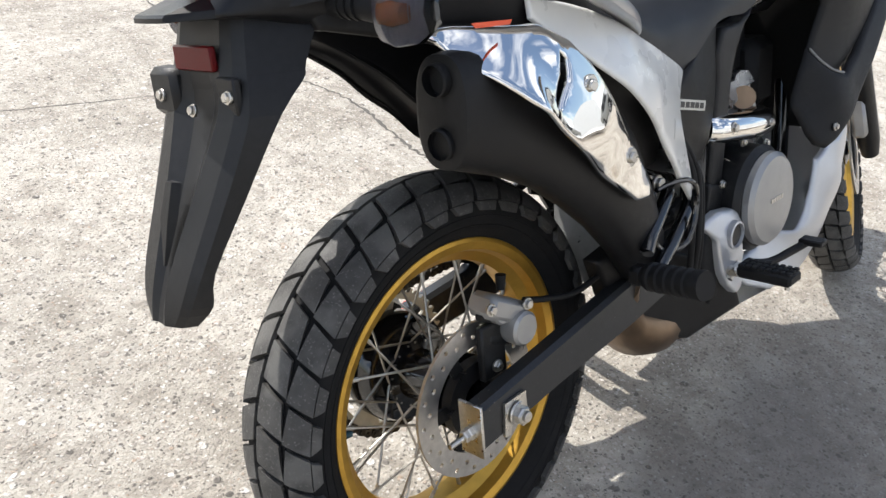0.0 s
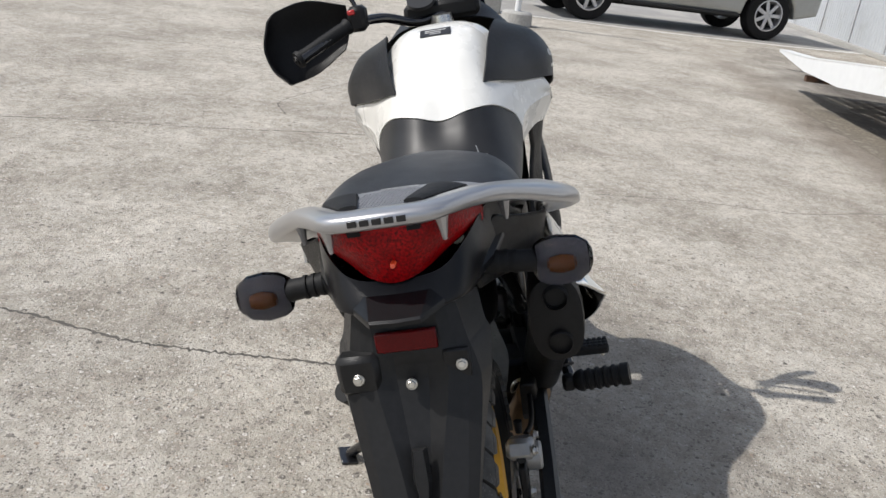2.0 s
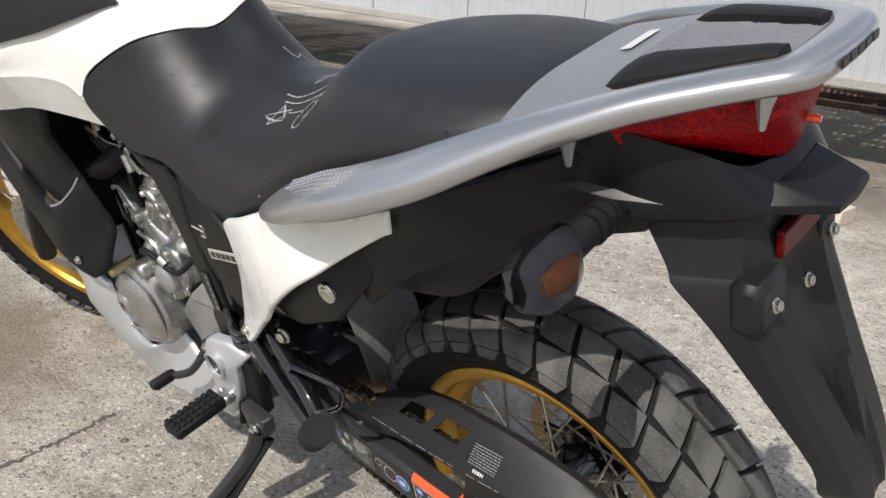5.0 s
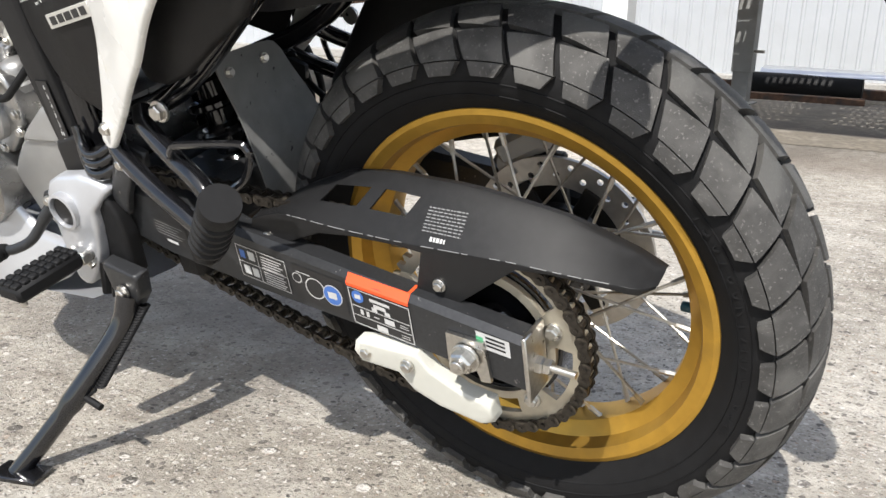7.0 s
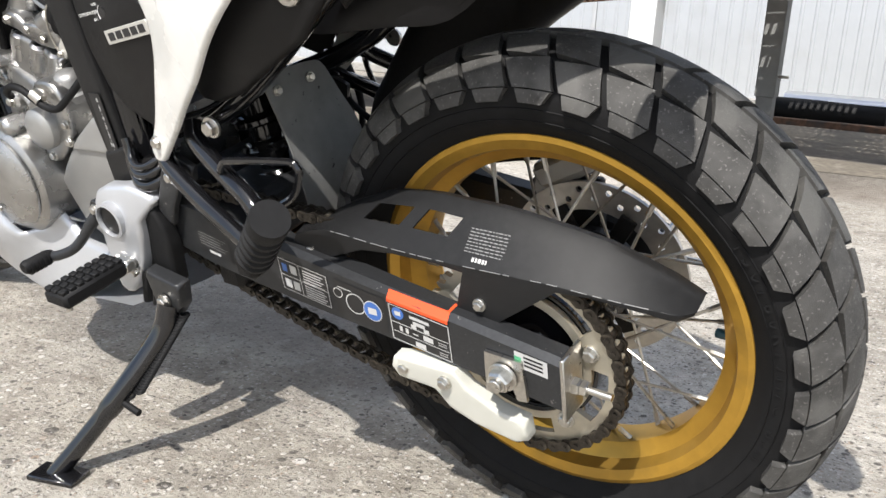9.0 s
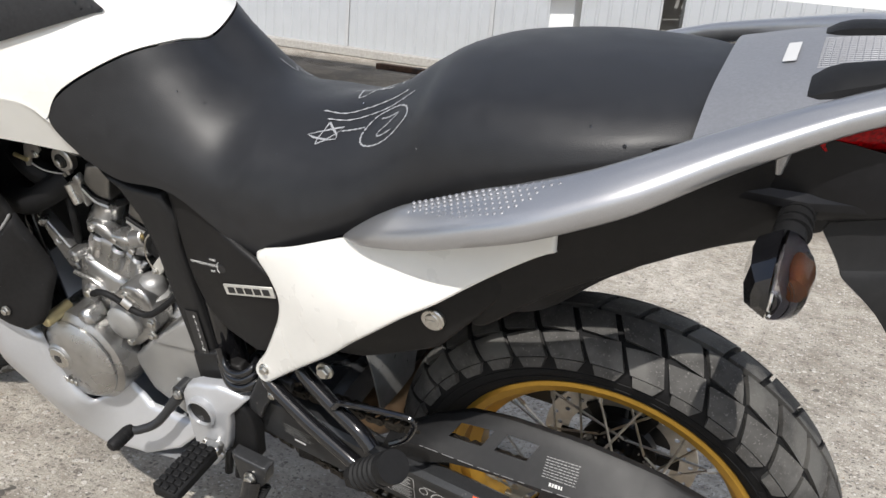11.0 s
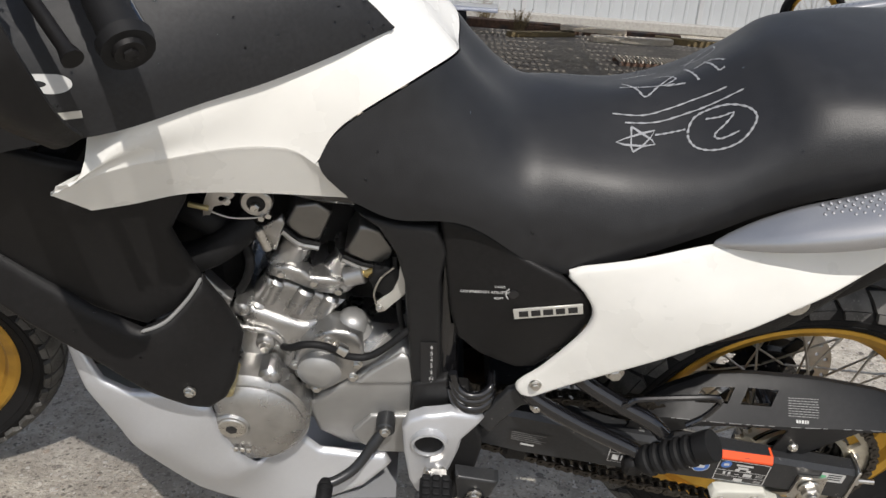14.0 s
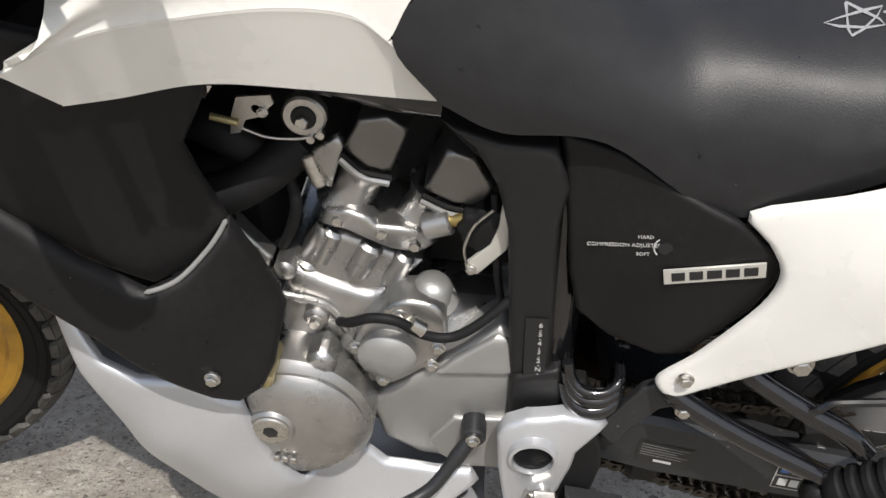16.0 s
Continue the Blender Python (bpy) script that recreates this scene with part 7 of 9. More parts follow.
spr_cover = slab([(0.758, 0.420), (0.735, 0.445), (0.700, 0.477), (0.660, 0.512), (0.621, 0.542), (0.603, 0.532), (0.598, 0.335), (0.620, 0.322), (0.700, 0.324), (0.742, 0.352)],
                 [(0.72, 0.42, 0.138), (0.65, 0.45, 0.141), (0.62, 0.35, 0.132), (0.73, 0.37, 0.132), (0.62, 0.52, 0.132)], 0.05, edge=0.009, res=0.013)
sc = part("sprocket_cover", spr_cover, M_ALU_MATT, None, "satin silver sprocket cover")
g = slab([(0.690, 0.372), (0.664, 0.412), (0.600, 0.416), (0.598, 0.330), (0.650, 0.328), (0.676, 0.345)], [(0.65, 0.4, 0.1440)], 0.012, edge=0.004, res=0.012)
part("cover_step", g, M_ALU_MATT, sc)
g = slab([(0.685, 0.483), (0.666, 0.503), (0.624, 0.535), (0.606, 0.526), (0.604, 0.484)], [(0.65, 0.48, 0.1450), (0.62, 0.53, 0.137)], 0.012, edge=0.004, res=0.012)
part("cover_step", g, M_ALU_MATT, sc)
# starter end, oil cap, lever
g = Geo()
a, b = Vector((0.700, 0.105, 0.528)), Vector((0.692, 0.112, 0.580))
g.tube([a, a.lerp(b, 0.30), a.lerp(b, 0.36), a.lerp(b, 0.58), a.lerp(b, 0.60), a.lerp(b, 0.95), a.lerp(b, 1.06), b.lerp(a, -0.10)], [0.0145, 0.0145, 0.0265, 0.0285, 0.0205, 0.0190, 0.0140, 0.004], 32)
part("pump_outlet", g, M_ALU_MATT, None, "pale silver stepped dome cap")
g = Geo()
ring = []
for y, k in ((0.095, 0.9), (0.118, 1.0), (0.126, 0.93), (0.128, 0.80)):
    ring.append([(0.646 + 0.0255 * k * (1 + 0.07 * math.cos(9 * a)) * math.cos(a), y, 0.660 + 0.0255 * k * (1 + 0.07 * math.cos(9 * a)) * math.sin(a)) for a in [2 * math.pi * q / 54 for q in range(54)]])
g.loft(ring)
filler = part("oil_cap", g, M_SOFT, None, "black ribbed oil filler cap")
g = slab([(0.632, 0.700), (0.622, 0.690), (0.620, 0.660), (0.625, 0.642), (0.650, 0.610), (0.660, 0.610), (0.663, 0.622), (0.640, 0.648), (0.634, 0.670)], [(0.65, 0.65, 0.130)], 0.004, edge=0.0015, res=0.012)
lever = part("cable_lever", g, M_BADGE, None, "pale cable lever")
bolt((0.6565, 0.1310, 0.617), (0, 1, 0), 0.0038, lever, M_STEEL)
g = Geo()
g.tube(spline([(0.660, 0.131, 0.620), (0.664, 0.133, 0.645), (0.656, 0.134, 0.672), (0.640, 0.132, 0.690)], 6), 0.0014, 6)
part("spring_wire", g, M_STEEL, lever)
pul = part("throttle_pulley", ypuck((0.812, 0, 0.759), 0.0200, 0.098, 0.110, 0.0, 36, 0.002), M_DISC, None, "grooved throttle cable pulley")
part("pulley_ring", ypuck((0.812, 0, 0.759), 0.0115, 0.109, 0.112, 0.0, 28, 0.001), M_GREY_PLASTIC, pul)
g = Geo()
g.hexnut((0.813, 0.112, 0.757), (0, 1, 0), 0.0065, 0.006)
g.cyl((0.806, 0.109, 0.740), (0.806, 0.116, 0.740), 0.0038, 10)
g.cyl((0.797, 0.109, 0.745), (0.797, 0.116, 0.745), 0.0038, 10)
part("pulley_nut", g, M_STEEL, pul)
g = slab([(0.866, 0.782), (0.836, 0.786), (0.834, 0.778), (0.848, 0.764), (0.860, 0.760), (0.866, 0.747), (0.875, 0.745), (0.872, 0.765)], [(0.85, 0.77, 0.122)], 0.003, edge=0, res=None, holes=[ring2(0.850, 0.772, 0.004, 10)])
brk = part("cable_bracket", g, M_DISC, None, "zinc cable bracket")
g = Geo()
g.cyl((0.890, 0.124, 0.763), (0.866, 0.124, 0.758), 0.0035, 10)
part("cable_ferrule", g, mat("yellow zinc", (0.55, 0.47, 0.25), 0.4, metal=0.8), brk)
bolt((0.844, 0.123, 0.770), (0, 1, 0), 0.0038, brk, M_STEEL)


def hose(points, r, material=M_SOFT, label="black rubber hose", name="hose", parent=None):
    q = Geo()
    q.tube(spline(points, 8), r, 10)
    return part(name, q, material, parent, label)


hose([(0.868, 0.120, 0.752), (0.845, 0.118, 0.742), (0.820, 0.112, 0.738), (0.800, 0.110, 0.742)], 0.0014, M_STEEL, "thin steel cable", "cable")
hose([(0.782, 0.150, 0.553), (0.770, 0.160, 0.563), (0.748, 0.164, 0.575), (0.723, 0.164, 0.573), (0.698, 0.158, 0.552), (0.672, 0.154, 0.547), (0.647, 0.150, 0.562), (0.615, 0.138, 0.590)], 0.0052)
g = Geo()
g.tube([(0.712, 0.157, 0.566), (0.700, 0.155, 0.556)], 0.0092, 14)
part("hose_clip", g, M_STEEL, None, "zinc hose clip")
hose([(0.960, 0.09, 0.668), (0.921, 0.122, 0.677), (0.883, 0.126, 0.685), (0.847, 0.115, 0.705), (0.822, 0.095, 0.722)], 0.021)
hose([(0.940, 0.08, 0.735), (0.905, 0.10, 0.742), (0.875, 0.105, 0.728), (0.858, 0.09, 0.705)], 0.020)
hose([(0.835, 0.10, 0.700), (0.826, 0.108, 0.665), (0.834, 0.105, 0.630), (0.845, 0.10, 0.605)], 0.0060)
hose([(0.640, 0.12, 0.70), (0.636, 0.125, 0.66), (0.630, 0.12, 0.60), (0.622, 0.12, 0.56)], 0.0040)
hose([(0.69, 0.10, 0.77), (0.66, 0.11, 0.745), (0.63, 0.10, 0.715)], 0.007)
for outline in ([(0.912, 0.648), (0.899, 0.653), (0.854, 0.596), (0.862, 0.574)], [(0.903, 0.632), (0.890, 0.632), (0.846, 0.556), (0.866, 0.550)]):
    part("engine_stud", slab(outline, [(0.88, 0.60, 0.114)], 0.02, edge=0.005, res=0.012), M_ALU, None, "cast stud column")
for x, z, w in ((0.893, 0.640, 0.016), (0.872, 0.606, 0.012)):
    g = Geo()
    g.box((x, 0.112, z), (w, 0.018, 0.012), 0.003, Matrix.Translation((x, 0, z)) @ Matrix.Rotation(radians(50), 4, "Y") @ Matrix.Translation((-x, 0, -z)))
    part("cast_boss", g, M_ALU, upper_case)
# dark mass behind: air box, radiator, inner walls
g = Geo()
g.box((0.825, 0, 0.81), (0.24, 0.18, 0.10), 0.03)
part("air_box", g, M_BLACK_PLASTIC, None, "black air box under the tank")
g = Geo()
g.box((1.02, 0, 0.68), (0.05, 0.34, 0.34), 0.01)
part("radiator", g, M_BLACK_PLASTIC, None, "black radiator behind the front wheel")
g = Geo()
g.box((0.66, 0, 0.64), (0.12, 0.10, 0.20), 0.02)
part("carburettor_body", g, M_BLACK_PLASTIC, None, "black carburettor body")

# ---- right side of the engine ----
clutch = part("clutch_cover", ypuck((0.695, 0, 0.446), 0.100, -0.10, -0.180, 0.0, 56, 0.010), M_GREY_PLASTIC, None, "dark grey round clutch cover")
part("clutch_cap", ypuck((0.700, 0, 0.446), 0.088, -0.178, -0.200, 0.004, 56, 0.008), M_ALU_MATT, clutch, "satin grey clutch cap")
g = Geo()
for k in range(5):
    g.box((0.682 + k * 0.010, -0.2045, 0.448), (0.0070, 0.002, 0.009), 0.0006)
part("cast_mark", g, M_STEEL, clutch)
for k in range(7):
    a = 2 * math.pi * k / 7
    bolt((0.695 + 0.110 * math.cos(a), -0.150, 0.448 + 0.110 * math.sin(a)), (0, -1, 0), 0.006, clutch, M_STEEL)
g = Geo()
g.tube(spline([(0.575, -0.125, 0.598), (0.600, -0.140, 0.594), (0.680, -0.146, 0.583), (0.760, -0.140, 0.574), (0.800, -0.115, 0.572)], 8), [0.017] + [0.026] * 30 + [0.022, 0.018], 20)
head = part("header_shield", g, M_CHROME, None, "chromed exhaust header shield")
bolt((0.605, -0.164, 0.597), (0, -1, 0), 0.008, head, M_STEEL)
bolt((0.745, -0.166, 0.578), (0, -1, 0), 0.006, head, M_STEEL)
g = Geo()
g.tube(spline([(0.75, -0.11, 0.62), (0.80, -0.08, 0.60), (0.84, -0.06, 0.55)], 8), 0.022, 16)
part("header_pipe", g, M_BRONZE, None, "heat tinted header pipe")
for path in ([(0.42, -0.165, 0.62), (0.445, -0.178, 0.55), (0.430, -0.185, 0.46), (0.44, -0.175, 0.38)], [(0.435, -0.16, 0.62), (0.462, -0.176, 0.55), (0.452, -0.184, 0.45), (0.46, -0.17, 0.37)],
             [(0.45, -0.155, 0.60), (0.480, -0.170, 0.54), (0.475, -0.176, 0.44), (0.48, -0.165, 0.36)]):
    hose(path, 0.0055)
g = Geo()
g.tube(spline([(0.330, -0.180, 0.560), (0.400, -0.196, 0.560), (0.420, -0.198, 0.520), (0.390, -0.198, 0.460), (0.320, -0.190, 0.470), (0.312, -0.182, 0.530)], 6, True), 0.0045, 8)
part("peg_loop", g, M_BLACK_GLOSS, None, "bent black steel rod")
g = slab([(0.24, 0.46), (0.30, 0.48), (0.48, 0.40), (0.60, 0.33), (0.64, 0.25), (0.50, 0.225), (0.38, 0.27), (0.28, 0.37)], [(0.3, 0.45, 0.14), (0.5, 0.3, 0.15), (0.6, 0.28, 0.17), (0.3, 0.36, 0.13)], 0.03, edge=0.01, res=0.016, side=-1)
part("skid_guard", g, M_BLACK_PLASTIC, None, "black plastic guard below the engine")
g = Geo()
rings = []
for x, y, z, hw, hh in ((0.66, -0.03, 0.262, 0.03, 0.025), (0.60, -0.045, 0.255, 0.06, 0.045), (0.54, -0.055, 0.250, 0.075, 0.058), (0.46, -0.065, 0.255, 0.078, 0.060), (0.40, -0.078, 0.272, 0.070, 0.052), (0.36, -0.090, 0.300, 0.052, 0.042), (0.33, -0.105, 0.345, 0.040, 0.036), (0.31, -0.125, 0.400, 0.036, 0.034)):
    rings.append([(x + hh * 0.3 * math.sin(a), y + hw * math.cos(a), z + hh * math.sin(a) * (1.0 if math.sin(a) > 0 else 0.9)) for a in [2 * math.pi * k / 20 for k in range(20)]])
g.loft(rings)
g.tube([(0.545, -0.055 + 0.079 * math.cos(a), 0.250 + 0.062 * math.sin(a)) for a in np.linspace(0, 6.28, 24)], 0.003, 6)
part("exhaust_collector", g, M_BRONZE, None, "bronze heat tinted exhaust collector")

# ---- muffler ----
def oval(x, y, z, hw, hh, tilt, n=28, p=2.6):
    ring = []
    for i in range(n):
        a = 2 * math.pi * i / n
        c, s = math.cos(a), math.sin(a)
        u = hw * math.copysign(abs(c) ** (2 / p), c)
        v = hh * math.copysign(abs(s) ** (2 / p), s)
        ring.append((x + v * math.sin(tilt), y + u, z + v * math.cos(tilt)))
    return ring


MUF = [(-0.128, -0.190, 0.772, 0.034, 0.058, 0.05), (-0.126, -0.190, 0.772, 0.039, 0.064, 0.05), (-0.110, -0.190, 0.771, 0.041, 0.067, 0.08), (-0.03, -0.190, 0.752, 0.042, 0.074, 0.2), (0.05, -0.190, 0.722, 0.042, 0.080, 0.35),
       (0.13, -0.186, 0.675, 0.041, 0.084, 0.5), (0.20, -0.178, 0.612, 0.038, 0.076, 0.6), (0.27, -0.165, 0.532, 0.036, 0.062, 0.65), (0.33, -0.150, 0.455, 0.036, 0.052, 0.6), (0.36, -0.140, 0.415, 0.028, 0.036, 0.5)]
g = Geo()
g.loft([oval(*m) for m in MUF])
muffler = part("muffler", g, M_BLACK_PLASTIC, None, "matt black upswept muffler", sharp=50)
for z in (0.809, 0.738):
    g = Geo()
    g.lathe([(0.0165, -0.135), (0.0185, -0.133), (0.0185, -0.110), (0.0165, -0.110), (0.0150, -0.128), (0.0140, -0.085), (0.0001, -0.085)], (0, 0, 0), 28)
    ob = part("outlet", g, M_SOFT, muffler, "round black exhaust outlet")
    ob.matrix_basis = Matrix.Translation((-0.002, -0.192, z)) @ Matrix.Rotation(radians(-90), 4, "Z")
shield = slab([(-0.150, 0.862), (-0.087, 0.862), (0.021, 0.850), (0.070, 0.826), (0.105, 0.790), (0.140, 0.745), (0.185, 0.680), (0.240, 0.625), (0.266, 0.588), (0.262, 0.572), (0.200, 0.585), (0.135, 0.626), (0.008, 0.722), (-0.055, 0.775), (-0.098, 0.815), (-0.112, 0.846)],
              [(-0.14, 0.858, 0.180), (-0.105, 0.842, 0.184), (-0.075, 0.845, 0.198), (-0.038, 0.8425, 0.214), (0.053, 0.826, 0.224), (0.034, 0.814, 0.236), (-0.042, 0.766, 0.272), (-0.004, 0.762, 0.256), (0.05, 0.745, 0.254), (-0.05, 0.770, 0.268),
               (-0.09, 0.81, 0.232), (0.10, 0.70, 0.252), (0.15, 0.73, 0.234), (0.10, 0.64, 0.238), (0.13, 0.64, 0.242), (0.20, 0.62, 0.230), (0.26, 0.58, 0.214), (0.18, 0.70, 0.228), (0.0, 0.80, 0.240)], 0.004, edge=0.006, res=0.008,
              holes=[[(0.034, 0.816), (0.043, 0.806), (0.036, 0.785), (0.004, 0.757), (-0.005, 0.761), (0.022, 0.790)]], side=-1)
heat_shield = part("heat_shield", shield, M_CHROME, muffler, "mirror-bright chromed heat shield with a slot")
for x, z in ((0.078, 0.770), (0.178, 0.655)):
    y = -float(shield.fn(np.array([[x, z]]))[0]) - 0.0005
    g = Geo()
    g.cyl((x, y + 0.004, z), (x, y - 0.0015, z), 0.013, 28, 0.001)
    g.cyl((x, y - 0.001, z), (x, y - 0.006, z), 0.0075, 20, 0.001)
    part("shield_bolt", g, M_STEEL, muffler)
g = Geo()
g.box((0.115, -0.2535, 0.695), (0.004, 0.002, 0.07), 0.0006, Matrix.Identity(4))
red = slab([(-0.105, 0.866), (-0.040, 0.862), (-0.044, 0.857), (-0.100, 0.860)], [(0, 0.85, 0.226)], 0.001, edge=0, res=None, side=-1)
part("red_decal", red, M_LABEL_ORANGE, muffler, "worn red decal")

# ---- inner fender, mud flap ----
INNER = [[(0.30, 0.070, 0.660), (0.30, 0, 0.665)], [(0.235, 0.085, 0.660), (0.24, 0, 0.675)], [(0.150, 0.088, 0.672), (0.14, 0, 0.69)], [(0.080, 0.068, 0.676), (0.075, 0, 0.715)],
         [(0.012, 0.054, 0.730), (0.010, 0, 0.765)], [(-0.035, 0.050, 0.762), (-0.035, 0, 0.805)], [(-0.09, 0.048, 0.806), (-0.10, 0, 0.845)], [(-0.19, 0.050, 0.862), (-0.19, 0, 0.870)], [(-0.27, 0.05, 0.876), (-0.27, 0, 0.880)]]
rows = []
for e, c in INNER:
    top = (e[0], e[1] + 0.004, min(e[2] + 0.13, 0.885))
    rows.append(mirror_row([c, (e[0], e[1] * 0.8, (e[2] + c[2]) / 2), e, top]))
part("inner_fender", sheet(rows, 4, 4, 0.004, inward=(0, 0, 1.2)), M_TAIL, None, "black plastic inner rear fender")
FLAP = [[(0.366, 0.062, 0.583), (0.371, 0.020, 0.583), (0.376, -0.044, 0.574), (0.374, -0.060, 0.560)], [(0.366, 0.058, 0.560), (0.368, 0.010, 0.556), (0.370, -0.045, 0.545), (0.366, -0.068, 0.530)],
        [(0.362, 0.046, 0.500), (0.360, 0.000, 0.497), (0.358, -0.055, 0.488), (0.352, -0.082, 0.480)], [(0.354, 0.044, 0.440), (0.350, 0.000, 0.440), (0.348, -0.055, 0.436), (0.342, -0.078, 0.440)],
        [(0.350, 0.040, 0.370), (0.348, 0.000, 0.366), (0.346, -0.045, 0.366), (0.344, -0.062, 0.372)]]
mud_flap = part("mud_flap", sheet(FLAP, 5, 4, 0.003, inward=(0.7, 0, 0.5)), M_FLAP, None, "dusty grey mud flap with dark specks")
for x, y, z in ((0.3655, 0.043, 0.563), (0.3695, -0.0225, 0.559)):
    bolt((x - 0.001, y, z), (-1, 0.1, 0.1), 0.0050, mud_flap, M_STEEL)

# ---- tail cowl, lamp ----
COWL = [
    [(0.16, 0.150, 0.868), (0.16, 0.150, 0.850), (0.16, 0.10, 0.835), (0.16, 0, 0.83)],
    [(0.06, 0.148, 0.905), (0.06, 0.152, 0.872), (0.06, 0.11, 0.842), (0.06, 0, 0.835)],
    [(-0.06, 0.138, 0.955), (-0.06, 0.140, 0.905), (-0.06, 0.10, 0.862), (-0.06, 0, 0.85)],
    [(-0.17, 0.116, 0.975), (-0.18, 0.115, 0.915), (-0.19, 0.090, 0.874), (-0.20, 0, 0.868)],
    [(-0.245, 0.090, 0.958), (-0.270, 0.088, 0.905), (-0.272, 0.074, 0.892), (-0.27, 0, 0.890)],
    [(-0.280, 0.056, 0.935), (-0.300, 0.058, 0.908), (-0.306, 0.050, 0.895), (-0.30, 0, 0.893)],
    [(-0.290, 0.0, 0.928), (-0.310, 0.0, 0.908), (-0.316, 0.0, 0.896), (-0.31, 0, 0.894)],
]
part("tail_cowl", sheet([mirror_row(r[::-1]) for r in COWL], 5, 5, 0.003, inward=(-0.05, 0, 0.93)), M_TAIL, None, "matt black tail cowl")
# visor-like lip that runs round under the lens
lip = [((-0.120, 0.136, 0.918), (-0.120, 0.124, 0.936)), ((-0.190, 0.120, 0.907), (-0.190, 0.106, 0.926)), ((-0.240, 0.098, 0.902), (-0.232, 0.084, 0.921)), ((-0.300, 0.060, 0.899), (-0.272, 0.056, 0.918)),
       ((-0.342, 0.036, 0.899), (-0.296, 0.043, 0.917)), ((-0.349, 0.031, 0.899), (-0.300, 0.039, 0.917)), ((-0.352, 0.0, 0.899), (-0.303, 0.0, 0.917))]
lip = lip + [tuple((x, -y, z) for x, y, z in pair) for pair in lip[-2::-1]]
g = Geo()
g.loft([[(a[0], a[1], a[2] - 0.003), (a[0], a[1], a[2] + 0.002), (b[0] * 0.06 + a[0] * 0.94, b[1] * 0.06 + a[1] * 0.94, a[2] + 0.005), (b[0], b[1], b[2]), (b[0], b[1], b[2] - 0.016)] for a, b in lip])
part("cowl_lip", g, M_TAIL, None, "satin black lip under the tail light", sharp=20)
LENS = [
    [(-0.306, 0, 1.012), (-0.300, 0.040, 1.010), (-0.262, 0.080, 1.004), (-0.180, 0.112, 0.988)],
    [(-0.308, 0, 0.986), (-0.299, 0.043, 0.983), (-0.256, 0.084, 0.978), (-0.185, 0.113, 0.976)],
    [(-0.302, 0, 0.955), (-0.290, 0.042, 0.958), (-0.250, 0.078, 0.960), (-0.190, 0.112, 0.968)],
    [(-0.295, 0, 0.929), (-0.285, 0.034, 0.936), (-0.246, 0.070, 0.951), (-0.195, 0.111, 0.962)],
]
tail_light = part("tail_light", sheet([mirror_row(r) for r in LENS], 6, 6, 0.003, inward=(-0.1, 0, 0.95)), M_RED_LENS, None, "red crescent tail light lens")
# bulb dot at the lens face; its bright red paints a lit reflection
g = Geo()
g.lathe([(0.0001, -0.004), (0.003, -0.003), (0.004, 0.0), (0.004, 0.012)], n=16)
bulb = part("bulb", g, mat("lit red reflection", (0.9, 0.10, 0.03), 0.15, coat=1.0), tail_light)
bulb.matrix_basis = Matrix.Translation((-0.311, -0.004, 0.958)) @ Matrix.Rotation(radians(-90), 4, "Z")

# ---- rear mudguard with number plate bracket (no plate) ----
GUARD = []
for z, xc, w, wx, wy, dip in ((0.895, -0.288, 0.066, -0.195, 0.088, 0.0), (0.845, -0.300, 0.076, -0.228, 0.096, 0.0), (0.832, -0.304, 0.080, -0.236, 0.102, 0.002), (0.812, -0.309, 0.085, -0.258, 0.102, 0.008),
                              (0.785, -0.318, 0.087, -0.280, 0.098, 0.010), (0.715, -0.350, 0.076, -0.318, 0.080, 0.009), (0.640, -0.386, 0.062, -0.362, 0.065, 0.006), (0.602, -0.400, 0.050, -0.368, 0.058, 0.003), (0.578, -0.405, 0.033, -0.380, 0.038, 0.0)):
    f = min(1.0, max(0.12, (z - 0.60) / 0.21))
    # a sunk panel that narrows downwards between two raised cheeks
    GUARD.append([(xc + dip, 0, z), (xc + dip, w * 0.20 * f + 0.004, z), (xc - 0.002, w * 0.42 * f + 0.012, z), (xc + 0.003, w * 0.80, z), (xc + 0.010, w, z - 0.002), (wx, wy, z - 0.004)])
mudguard = part("rear_mudguard", sheet([mirror_row(r) for r in GUARD], 3, 1, 0.004, inward=(0.1, 0, 0.75)), M_GREY_PLASTIC, None, "charcoal plastic rear mudguard without a plate", sharp=7)
g = Geo()
g.box((-0.3045, -0.001, 0.854), (0.008, 0.078, 0.027), 0.002, Matrix.Identity(4))
part("reflector", g, M_REFLECTOR, mudguard, "rectangular red reflector")
for y, z, x in ((0.066, 0.812, -0.3165), (0.0, 0.799, -0.317), (-0.066, 0.816, -0.311)):
    bolt((x, y, z), (-1, 0, 0.25), 0.0055, mudguard, M_STEEL)
for sd in (1, -1):
    g = Geo()
    # the left boss is a raised box, the right one a low pad
    if sd > 0:
        g.box((-0.3000, 0.066, 0.815), (0.032, 0.056, 0.054), 0.010, Matrix.Identity(4))
    else:
        g.box((-0.3045, -0.060, 0.816), (0.010, 0.034, 0.040), 0.0045, Matrix.Identity(4))
    part("bolt_boss", g, M_GREY_PLASTIC, mudguard)
g = Geo()
g.loft([[(-0.352, 0.010, 0.728), (-0.352, -0.010, 0.728), (-0.362, -0.006, 0.730), (-0.362, 0.006, 0.730)], [(-0.366, 0.012, 0.690), (-0.366, -0.012, 0.690), (-0.376, -0.008, 0.692), (-0.376, 0.008, 0.692)],
        [(-0.384, 0.002, 0.640), (-0.384, -0.002, 0.640), (-0.387, -0.001, 0.640), (-0.387, 0.001, 0.640)]])
